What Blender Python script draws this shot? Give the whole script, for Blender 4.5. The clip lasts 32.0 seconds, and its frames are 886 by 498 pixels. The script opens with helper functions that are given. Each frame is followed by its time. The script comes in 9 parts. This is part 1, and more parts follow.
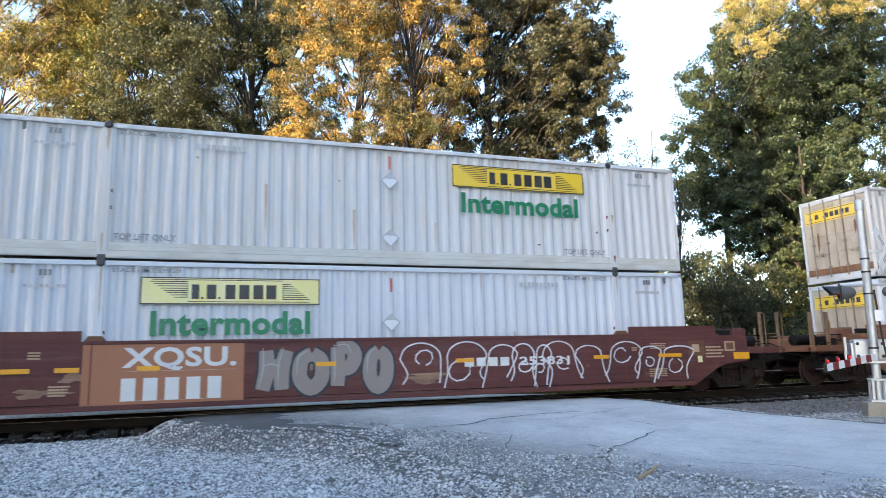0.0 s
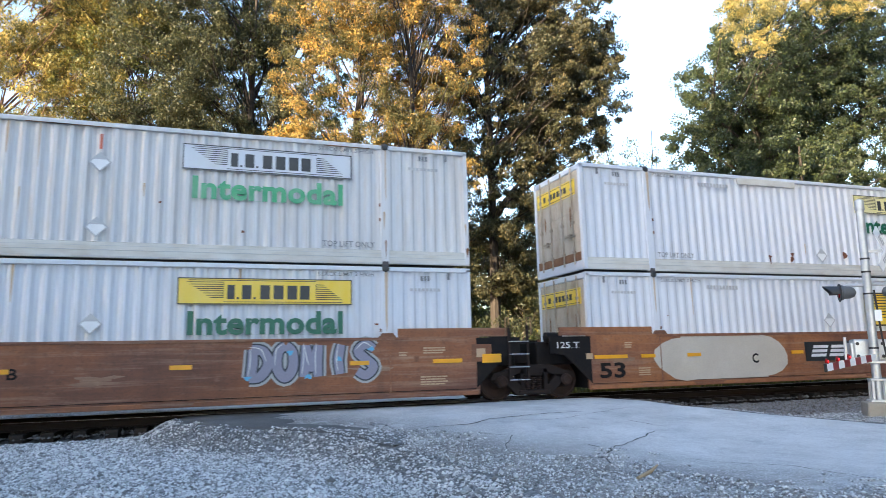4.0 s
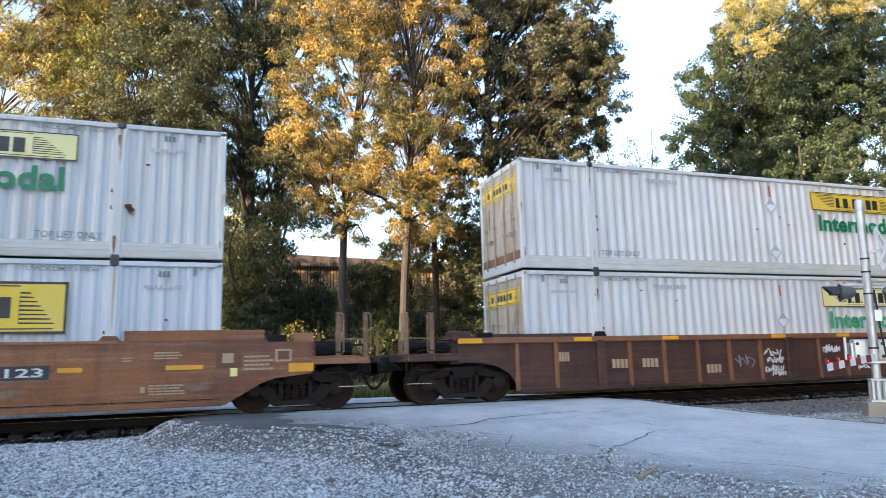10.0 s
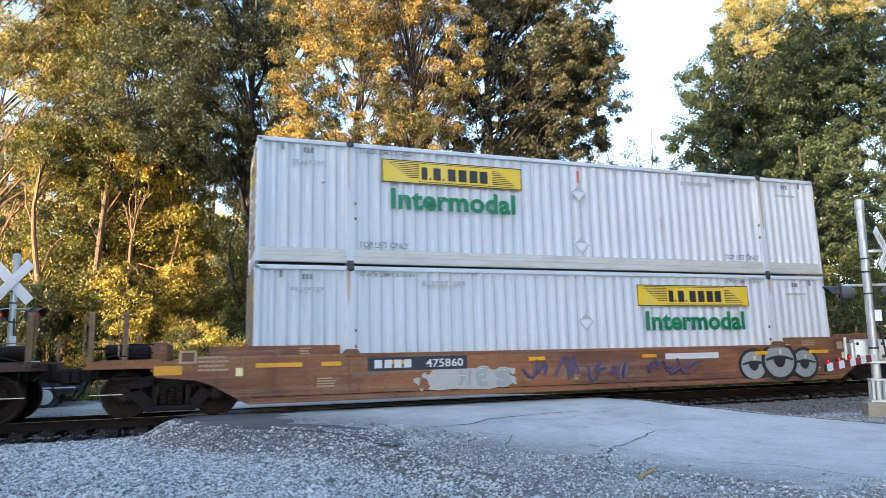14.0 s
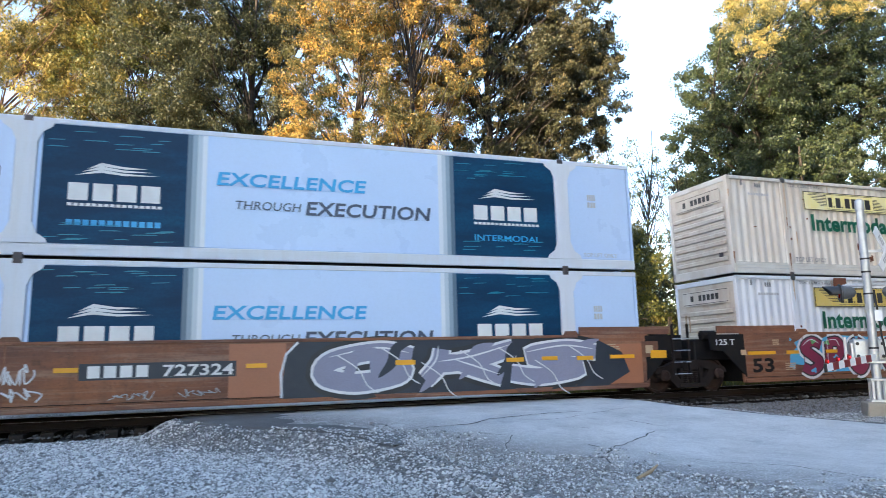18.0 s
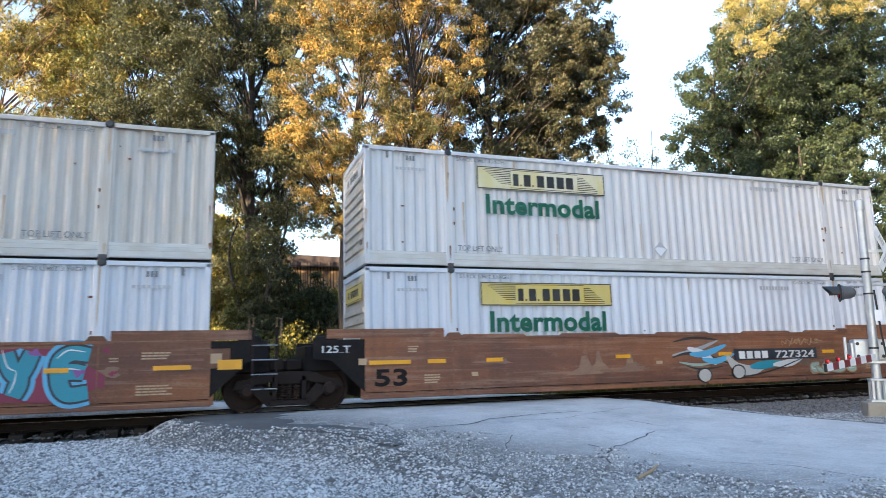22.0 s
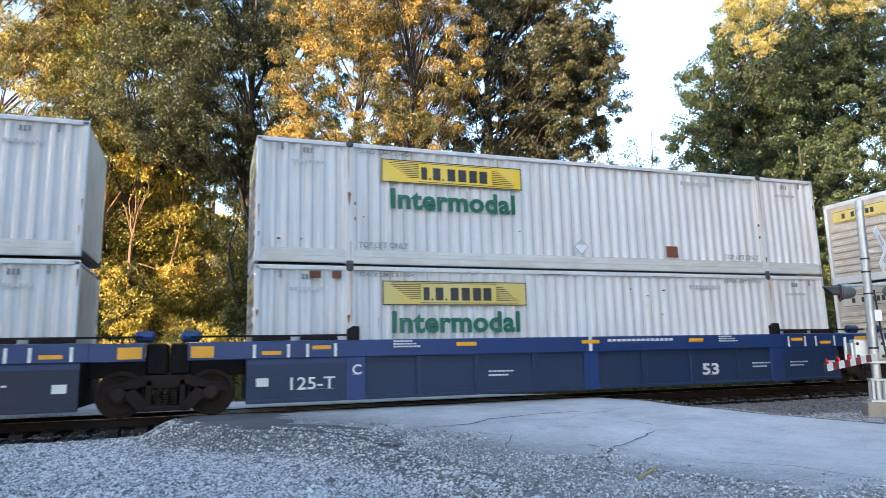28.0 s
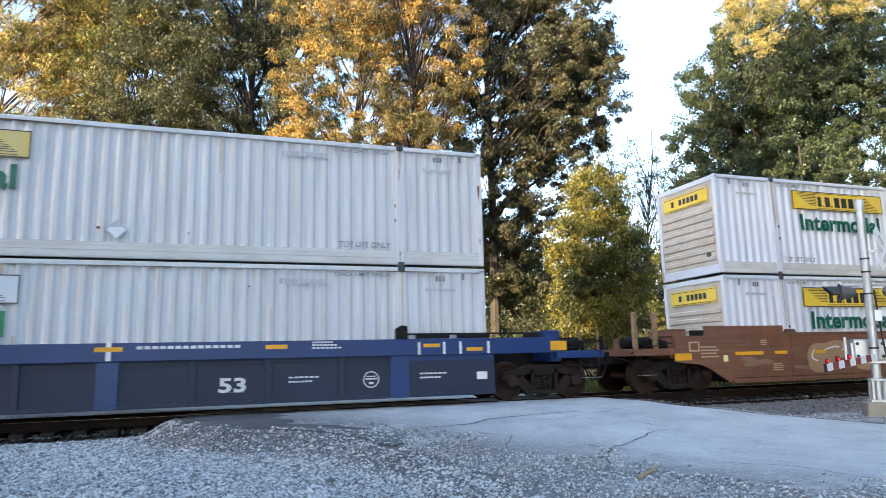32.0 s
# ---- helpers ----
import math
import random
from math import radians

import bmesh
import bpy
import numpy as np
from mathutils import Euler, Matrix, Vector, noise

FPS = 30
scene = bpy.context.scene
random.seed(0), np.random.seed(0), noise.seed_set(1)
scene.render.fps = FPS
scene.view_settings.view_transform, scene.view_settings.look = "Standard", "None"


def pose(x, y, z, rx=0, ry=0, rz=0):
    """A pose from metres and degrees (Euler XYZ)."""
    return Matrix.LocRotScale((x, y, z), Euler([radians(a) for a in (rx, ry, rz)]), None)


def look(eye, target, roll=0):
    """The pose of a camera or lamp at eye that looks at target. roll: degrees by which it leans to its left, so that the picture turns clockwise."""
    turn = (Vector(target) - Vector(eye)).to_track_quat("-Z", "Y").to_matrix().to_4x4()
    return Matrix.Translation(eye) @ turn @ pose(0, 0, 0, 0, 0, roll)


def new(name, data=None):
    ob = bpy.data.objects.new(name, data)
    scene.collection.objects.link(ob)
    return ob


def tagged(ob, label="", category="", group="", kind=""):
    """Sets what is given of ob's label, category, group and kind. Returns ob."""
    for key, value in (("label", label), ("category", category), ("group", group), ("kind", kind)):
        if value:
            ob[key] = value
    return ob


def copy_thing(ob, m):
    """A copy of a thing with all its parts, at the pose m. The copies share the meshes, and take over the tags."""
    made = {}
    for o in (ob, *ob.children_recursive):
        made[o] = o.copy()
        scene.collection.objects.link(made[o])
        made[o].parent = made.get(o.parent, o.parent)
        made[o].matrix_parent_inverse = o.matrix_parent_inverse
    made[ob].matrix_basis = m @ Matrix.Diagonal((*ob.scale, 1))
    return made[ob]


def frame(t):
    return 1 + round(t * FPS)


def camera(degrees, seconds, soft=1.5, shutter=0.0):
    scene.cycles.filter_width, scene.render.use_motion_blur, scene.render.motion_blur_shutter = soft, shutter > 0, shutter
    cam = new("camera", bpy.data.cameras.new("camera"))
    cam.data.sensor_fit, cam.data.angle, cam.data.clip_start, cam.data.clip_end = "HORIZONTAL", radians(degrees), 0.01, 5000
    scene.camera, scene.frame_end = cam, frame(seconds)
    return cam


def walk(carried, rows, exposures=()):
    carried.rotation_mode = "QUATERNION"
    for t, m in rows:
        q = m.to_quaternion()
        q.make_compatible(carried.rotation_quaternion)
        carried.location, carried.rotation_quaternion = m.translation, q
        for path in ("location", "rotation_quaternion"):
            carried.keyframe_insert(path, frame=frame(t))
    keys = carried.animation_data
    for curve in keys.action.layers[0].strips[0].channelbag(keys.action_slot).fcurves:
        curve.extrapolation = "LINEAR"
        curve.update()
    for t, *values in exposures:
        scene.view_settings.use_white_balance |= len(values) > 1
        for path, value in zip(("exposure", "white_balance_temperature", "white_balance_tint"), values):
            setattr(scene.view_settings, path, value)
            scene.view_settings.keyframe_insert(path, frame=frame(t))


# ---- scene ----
# camera: fixed on its stand, one lens
EYE = Vector((0.0, -14.758, 0.990))
YAW, PITCH, ROLL = radians(19.425), radians(9.492), -1.448
AIM = EYE + 10 * Vector((math.sin(YAW) * math.cos(PITCH), math.cos(YAW) * math.cos(PITCH), math.sin(PITCH)))
cam = camera(67.12, 32.0, soft=0.5, shutter=0.17)
CAM_POSE = look(EYE, AIM, ROLL)
walk(cam, [(0.0, CAM_POSE), (32.0, CAM_POSE)], exposures=[(0.0, 2.59, 6030, 12), (32.0, 2.59, 6030, 12)])

# world: clear evening sky, low sun along the railway from behind the camera's left
SUN_EL, SUN_AZ = 12.0, 244.0          # azimuth clockwise from +y
world = bpy.data.worlds.new("world")
scene.world = world
world.use_nodes = True
wn = world.node_tree.nodes
sky = wn.new("ShaderNodeTexSky")
sky.sky_type = "NISHITA"
sky.sun_disc = False
sky.sun_elevation, sky.sun_rotation = radians(SUN_EL), radians(SUN_AZ)
sky.air_density, sky.dust_density, sky.ozone_density = 1.0, 1.6, 1.0
wn["Background"].inputs["Strength"].default_value = 0.15
world.node_tree.links.new(sky.outputs["Color"], wn["Background"].inputs["Color"])
sun_data = bpy.data.lights.new("sun", "SUN")
sun_data.energy, sun_data.angle, sun_data.color = 5.0, radians(0.6), (1.0, 0.75, 0.44)
sun = new("sun", sun_data)
sun_dir = Vector((math.sin(radians(SUN_AZ)) * math.cos(radians(SUN_EL)), math.cos(radians(SUN_AZ)) * math.cos(radians(SUN_EL)), math.sin(radians(SUN_EL))))
sun.matrix_world = look(sun_dir * 200, (0, 0, 0))

# ---------------------------------------------------------------- materials


def nodes_of(name):
    m = bpy.data.materials.new(name)
    m.use_nodes = True
    nt = m.node_tree
    return m, nt, nt.nodes["Principled BSDF"], nt.links


def noise_node(nt, vec, scale, detail=4.0, rough=0.6):
    n = nt.nodes.new("ShaderNodeTexNoise")
    n.inputs["Scale"].default_value, n.inputs["Detail"].default_value, n.inputs["Roughness"].default_value = scale, detail, rough
    nt.links.new(vec, n.inputs["Vector"])
    return n.outputs["Fac"]


def ramp(nt, fac, stops):
    r = nt.nodes.new("ShaderNodeValToRGB")
    e = r.color_ramp.elements
    e[0].position, e[0].color = stops[0][0], (*stops[0][1], 1)
    e[1].position, e[1].color = stops[-1][0], (*stops[-1][1], 1)
    for pos, col in stops[1:-1]:
        k = e.new(pos)
        k.color = (*col, 1)
    nt.links.new(fac, r.inputs["Fac"])
    return r.outputs["Color"]


def blend(nt, fac, a, b, kind="MIX"):
    m = nt.nodes.new("ShaderNodeMix")
    m.data_type, m.blend_type = "RGBA", kind
    for sock, v in ((m.inputs[0], fac), (m.inputs[6], a), (m.inputs[7], b)):
        if hasattr(v, "node"):
            nt.links.new(v, sock)
        elif isinstance(v, tuple):
            sock.default_value = (*v, 1)
        else:
            sock.default_value = v
    return m.outputs[2]


def local_coords(nt, stretch=(1, 1, 1), shift=True):
    tc = nt.nodes.new("ShaderNodeTexCoord")
    mp = nt.nodes.new("ShaderNodeMapping")
    mp.inputs["Scale"].default_value = stretch
    nt.links.new(tc.outputs["Object"], mp.inputs["Vector"])
    if not shift:
        return mp.outputs["Vector"]
    oi = nt.nodes.new("ShaderNodeObjectInfo")
    mul = nt.nodes.new("ShaderNodeMath")
    mul.operation = "MULTIPLY"
    mul.inputs[1].default_value = 37.0
    nt.links.new(oi.outputs["Random"], mul.inputs[0])
    add = nt.nodes.new("ShaderNodeVectorMath")
    add.operation = "ADD"
    nt.links.new(mp.outputs["Vector"], add.inputs[0])
    nt.links.new(mul.outputs[0], add.inputs[1])
    return add.outputs[0]


def surface(name, base, dirt=(0.2, 0.15, 0.1), amount=0.35, rough=0.55, metal=0.0, scale=2.0, stretch=(1, 1, 1), grain=40.0, bump=0.1, shift=True, spots=None, shine=0.5):
    """Painted or raw surface: broad stains, fine grain, uneven gloss and relief; spots: a second wear colour with its threshold."""
    m, nt, p, ln = nodes_of(name)
    v = local_coords(nt, stretch, shift)
    v1 = local_coords(nt, (1, 1, 1), shift)
    big, fine = noise_node(nt, v, scale, 5.0), noise_node(nt, v1, grain, 3.0)
    f = nt.nodes.new("ShaderNodeMapRange")
    f.inputs["From Min"].default_value, f.inputs["From Max"].default_value = 0.42, 0.78
    f.inputs["To Max"].default_value = amount
    ln.new(big, f.inputs["Value"])
    col = blend(nt, f.outputs[0], base, dirt)
    dark = tuple(c * 0.72 for c in base)
    f2 = nt.nodes.new("ShaderNodeMapRange")
    f2.inputs["From Min"].default_value, f2.inputs["From Max"].default_value = 0.4, 0.75
    f2.inputs["To Max"].default_value = 0.5 if max(base) < 0.6 else 0.16
    ln.new(fine, f2.inputs["Value"])
    col = blend(nt, f2.outputs[0], col, dark)
    if spots:
        sc, thr, scol = spots
        s = noise_node(nt, v1, sc, 6.0, 0.7)
        f3 = nt.nodes.new("ShaderNodeMapRange")
        f3.inputs["From Min"].default_value, f3.inputs["From Max"].default_value = thr, thr + 0.06
        ln.new(s, f3.inputs["Value"])
        col = blend(nt, f3.outputs[0], col, scol)
    ln.new(col, p.inputs["Base Color"])
    r = nt.nodes.new("ShaderNodeMapRange")
    r.inputs["To Min"].default_value, r.inputs["To Max"].default_value = max(0.05, rough - 0.15), min(1.0, rough + 0.15)
    ln.new(big, r.inputs["Value"])
    ln.new(r.outputs[0], p.inputs["Roughness"])
    p.inputs["Metallic"].default_value = metal
    p.inputs["Specular IOR Level"].default_value = shine
    b = nt.nodes.new("ShaderNodeBump")
    b.inputs["Strength"].default_value, b.inputs["Distance"].default_value = bump, 0.01
    ln.new(fine, b.inputs["Height"])
    ln.new(b.outputs[0], p.inputs["Normal"])
    return m


def weathered(name, base, warm, dark, dust):
    """Old car paint: rusty warm clouds, sooty runs down from the top edge, dusty scuffs and fine grain."""
    m, nt, p, ln = nodes_of(name)

    def mask(stretch, scale, lo, hi, most, detail=6.0, rough=0.65):
        f = nt.nodes.new("ShaderNodeMapRange")
        f.inputs["From Min"].default_value, f.inputs["From Max"].default_value, f.inputs["To Max"].default_value = lo, hi, most
        n = noise_node(nt, local_coords(nt, stretch), scale, detail, rough)
        ln.new(n, f.inputs["Value"])
        return f.outputs[0]
    col = blend(nt, mask((0.22, 1, 0.7), 1.0, 0.40, 0.58, 1.0), base, warm)
    col = blend(nt, mask((0.35, 1, 9.0), 1.0, 0.50, 0.70, 0.55, 7.0, 0.7), col, dust)
    col = blend(nt, mask((2.2, 2.2, 0.4), 1.0, 0.5, 0.75, 0.4), col, dark)
    col = blend(nt, mask((1.2, 1, 3.0), 1.6, 0.57, 0.72, 0.42, 8.0, 0.75), col, dust)
    col = blend(nt, mask((0.2, 1, 5.0), 1.6, 0.52, 0.75, 0.35), col, dark)
    col = blend(nt, mask((1, 1, 1), 22.0, 0.5, 0.75, 0.5, 3.0), col, dark)
    ln.new(col, p.inputs["Base Color"])
    r = nt.nodes.new("ShaderNodeMapRange")
    r.inputs["To Min"].default_value, r.inputs["To Max"].default_value = 0.45, 0.85
    p.inputs["Specular IOR Level"].default_value = 0.28
    n = noise_node(nt, local_coords(nt), 3.0, 4.0)
    ln.new(n, r.inputs["Value"])
    ln.new(r.outputs[0], p.inputs["Roughness"])
    b = nt.nodes.new("ShaderNodeBump")
    b.inputs["Strength"].default_value, b.inputs["Distance"].default_value = 0.25, 0.012
    ln.new(noise_node(nt, local_coords(nt, (1, 1, 1)), 1.6, 5.0), b.inputs["Height"])
    ln.new(b.outputs[0], p.inputs["Normal"])
    return m


def leaf_material(name, stops, tint, tint_at=0.55, rough=0.55):
    """Leaf colours vary leaf by leaf, and in patches where the crown turns; half of the light passes through."""
    m, nt, p, ln = nodes_of(name)
    geo = nt.nodes.new("ShaderNodeNewGeometry")
    col = ramp(nt, geo.outputs["Random Per Island"], stops)
    tc = nt.nodes.new("ShaderNodeTexCoord")
    n = noise_node(nt, tc.outputs["Object"], 0.42, 4.0)
    f = nt.nodes.new("ShaderNodeMapRange")
    f.inputs["From Min"].default_value, f.inputs["From Max"].default_value = tint_at - 0.06, tint_at + 0.1
    ln.new(n, f.inputs["Value"])
    col = blend(nt, f.outputs[0], col, tint)
    n2 = noise_node(nt, tc.outputs["Object"], 1.3, 2.0)
    col = blend(nt, n2, col, blend(nt, 0.35, col, (0.03, 0.035, 0.015)))
    ln.new(col, p.inputs["Base Color"])
    p.inputs["Roughness"].default_value = rough
    tr = nt.nodes.new("ShaderNodeBsdfTranslucent")
    ln.new(col, tr.inputs["Color"])
    mx = nt.nodes.new("ShaderNodeMixShader")
    mx.inputs[0].default_value = 0.42
    ln.new(p.outputs[0], mx.inputs[1])
    ln.new(tr.outputs[0], mx.inputs[2])
    ln.new(mx.outputs[0], nt.nodes["Material Output"].inputs["Surface"])
    return m


def glow(name, color, strength):
    m, nt, p, ln = nodes_of(name)
    p.inputs["Base Color"].default_value = (*color, 1)
    p.inputs["Emission Color"].default_value = (*color, 1)
    p.inputs["Emission Strength"].default_value = strength
    return m


WHITE = surface("white_container_paint", (0.622, 0.630, 0.655), (0.50, 0.43, 0.37), 0.6, 0.5, 0, 1.6, (5.0, 1, 0.3), 30, 0.05)
WHITE_BRIGHT = surface("clean_white_paint", (0.62, 0.65, 0.72), (0.53, 0.50, 0.49), 0.4, 0.45, 0, 1.6, (5.0, 1, 0.3), 30, 0.04)
WHITE_OLD = surface("weathered_white_paint", (0.60, 0.57, 0.53), (0.40, 0.30, 0.21), 0.6, 0.6, 0, 1.8, (4, 1, 0.35), 30, 0.08, spots=(5.0, 0.70, (0.22, 0.09, 0.04)))
RAILW = surface("white_rail_paint", (0.62, 0.61, 0.585), (0.36, 0.30, 0.23), 0.55, 0.55, 0, 2.5, (0.6, 1, 2), 30, 0.06)
REEFER = surface("smooth_white_panel", (0.50, 0.63, 0.86), (0.45, 0.57, 0.76), 0.3, 0.3, 0, 0.8, (1, 1, 1), 20, 0.02)
DOORW = surface("dirty_door_paint", (0.52, 0.45, 0.37), (0.26, 0.17, 0.10), 0.8, 0.6, 0, 1.3, (2, 2, 0.7), 30, 0.1)
STREAK = surface("brown_rust_streak", (0.24, 0.12, 0.06), (0.10, 0.045, 0.025), 0.8, 0.85, 0, 5, (1, 1, 0.4))
FRONTW = surface("front_wall_paint", (0.55, 0.50, 0.44), (0.34, 0.24, 0.16), 0.7, 0.55, 0, 1.3, (1, 2, 0.8), 30, 0.07, spots=(1.6, 0.70, (0.2, 0.1, 0.05)))
ROD = surface("galvanised_lock_rod", (0.35, 0.30, 0.25), (0.15, 0.08, 0.05), 0.6, 0.45, 0.6)
CASTING = surface("dark_corner_casting", (0.07, 0.065, 0.07), (0.16, 0.09, 0.06), 0.5, 0.6, 0.3)
RUST = surface("rust", (0.17, 0.06, 0.03), (0.07, 0.03, 0.02), 0.6, 0.85, 0, 8)
YELLOW = surface("yellow_decal", (0.80, 0.55, 0.04), (0.75, 0.66, 0.35), 0.4, 0.4, 0, 1.2, (2, 1, 0.6), 25, 0.02)
PALE_OLD = surface("sun_bleached_decal", (0.66, 0.58, 0.30), (0.74, 0.72, 0.66), 1.0, 0.5, 0, 1.0, (2, 1, 0.6), 25, 0.02)
PALE = surface("faded_yellow_decal", (0.80, 0.72, 0.30), (0.80, 0.78, 0.66), 0.9, 0.45, 0, 1.0, (2, 1, 0.6), 25, 0.02)
GOLD = surface("weathered_gold_decal", (0.62, 0.47, 0.12), (0.6, 0.55, 0.36), 0.6, 0.5, 0, 1.4, (2, 1, 0.6), 25, 0.04)
BLACK = surface("black_decal", (0.025, 0.025, 0.028), (0.12, 0.12, 0.12), 0.3, 0.45)
GREEN = surface("dark_green_lettering", (0.008, 0.11, 0.065), (0.03, 0.18, 0.11), 0.5, 0.45)
GREEN_BRIGHT = surface("green_lettering", (0.010, 0.19, 0.085), (0.04, 0.28, 0.14), 0.5, 0.45)
GREEN_FADED = surface("faded_green_lettering", (0.06, 0.36, 0.17), (0.36, 0.52, 0.4), 0.6, 0.5)
TEXTGREY = surface("grey_stencil", (0.16, 0.17, 0.19), (0.5, 0.5, 0.5), 0.5, 0.5)
TEXTPALE = surface("worn_pale_stencil", (0.42, 0.43, 0.46), (0.66, 0.66, 0.66), 0.6, 0.5)
PLACARD = surface("placard_white", (0.76, 0.78, 0.82), (0.5, 0.5, 0.55), 0.5, 0.4)
PLACARD_EDGE = surface("placard_edge", (0.42, 0.44, 0.48), (0.6, 0.6, 0.6), 0.5, 0.4)
REDMARK = surface("red_mark", (0.55, 0.12, 0.07), (0.6, 0.4, 0.3), 0.5, 0.5)
BROWN = weathered("brown_car_paint", (0.175, 0.078, 0.052), (0.31, 0.128, 0.056), (0.070, 0.040, 0.034), (0.40, 0.26, 0.18))
BROWN_DULL = weathered("dull_brown_car_paint", (0.155, 0.072, 0.050), (0.26, 0.108, 0.054), (0.062, 0.040, 0.034), (0.37, 0.25, 0.18))
BROWN_DK = weathered("dark_brown_car_paint", (0.15, 0.068, 0.042), (0.20, 0.09, 0.05), (0.06, 0.036, 0.03), (0.24, 0.15, 0.10))
MAROON = weathered("maroon_car_paint", (0.105, 0.036, 0.036), (0.13, 0.045, 0.038), (0.05, 0.026, 0.028), (0.17, 0.09, 0.085))
MAROON_RIB = weathered("rusty_maroon_paint", (0.058, 0.032, 0.030), (0.095, 0.045, 0.033), (0.024, 0.015, 0.015), (0.15, 0.085, 0.06))
ORANGE_RIB = surface("orange_brown_rib_paint", (0.24, 0.10, 0.045), (0.12, 0.06, 0.04), 0.7, 0.6, 0, 2)
BLUE = surface("blue_car_paint", (0.007, 0.034, 0.145), (0.02, 0.035, 0.08), 0.6, 0.45, 0, 1.2, (1, 1, 1), 18, 0.05)
BLUE_GREY = surface("dusty_blue_grey_paint", (0.011, 0.019, 0.050), (0.024, 0.030, 0.048), 0.8, 0.6, 0, 0.9, (1, 1, 1.2), 18, 0.06)
BLUE_MID = surface("dull_navy_panel_paint", (0.008, 0.024, 0.075), (0.022, 0.032, 0.060), 0.6, 0.55, 0, 0.9, (1, 1, 1.2), 18, 0.06)
CARBLACK = surface("sooty_black_steel", (0.014, 0.013, 0.014), (0.04, 0.03, 0.024), 0.6, 0.65, 0.2, 3, shine=0.12)
TRUCKSTEEL = surface("grimy_bogie_steel", (0.026, 0.020, 0.019), (0.04, 0.027, 0.022), 0.6, 0.7, 0.2, 4, shine=0.12)
WHEELSTEEL = surface("wheel_steel", (0.034, 0.023, 0.020), (0.075, 0.042, 0.034), 0.6, 0.75, 0.1, 4, shine=0.12)
TREAD = surface("polished_tread", (0.45, 0.43, 0.42), (0.25, 0.22, 0.2), 0.4, 0.3, 0.9, 5)
ROAD_YELLOW = surface("reflective_yellow", (0.80, 0.37, 0.012), (0.45, 0.24, 0.03), 0.45, 0.45)
MARKWHITE = surface("white_marking", (0.72, 0.72, 0.72), (0.4, 0.38, 0.36), 0.4, 0.5)
MARKTAN = surface("pale_tan_marking", (0.48, 0.34, 0.22), (0.3, 0.2, 0.12), 0.6, 0.6)
PRIMER = surface("grey_primer_patch", (0.50, 0.46, 0.41), (0.40, 0.34, 0.28), 0.6, 0.6, 0, 1.2)
WORN = weathered("scuffed_paint", (0.21, 0.125, 0.09), (0.27, 0.165, 0.11), (0.12, 0.075, 0.06), (0.40, 0.29, 0.22))
POSTTAN = weathered("tan_post_paint", (0.26, 0.17, 0.10), (0.20, 0.12, 0.07), (0.10, 0.065, 0.045), (0.34, 0.25, 0.16))
RUN = surface("pale_rust_run", (0.52, 0.41, 0.31), (0.36, 0.22, 0.13), 0.9, 0.6, 0, 3, (1, 1, 0.4), 30, 0.03)

# ---------------------------------------------------------------- mesh helpers


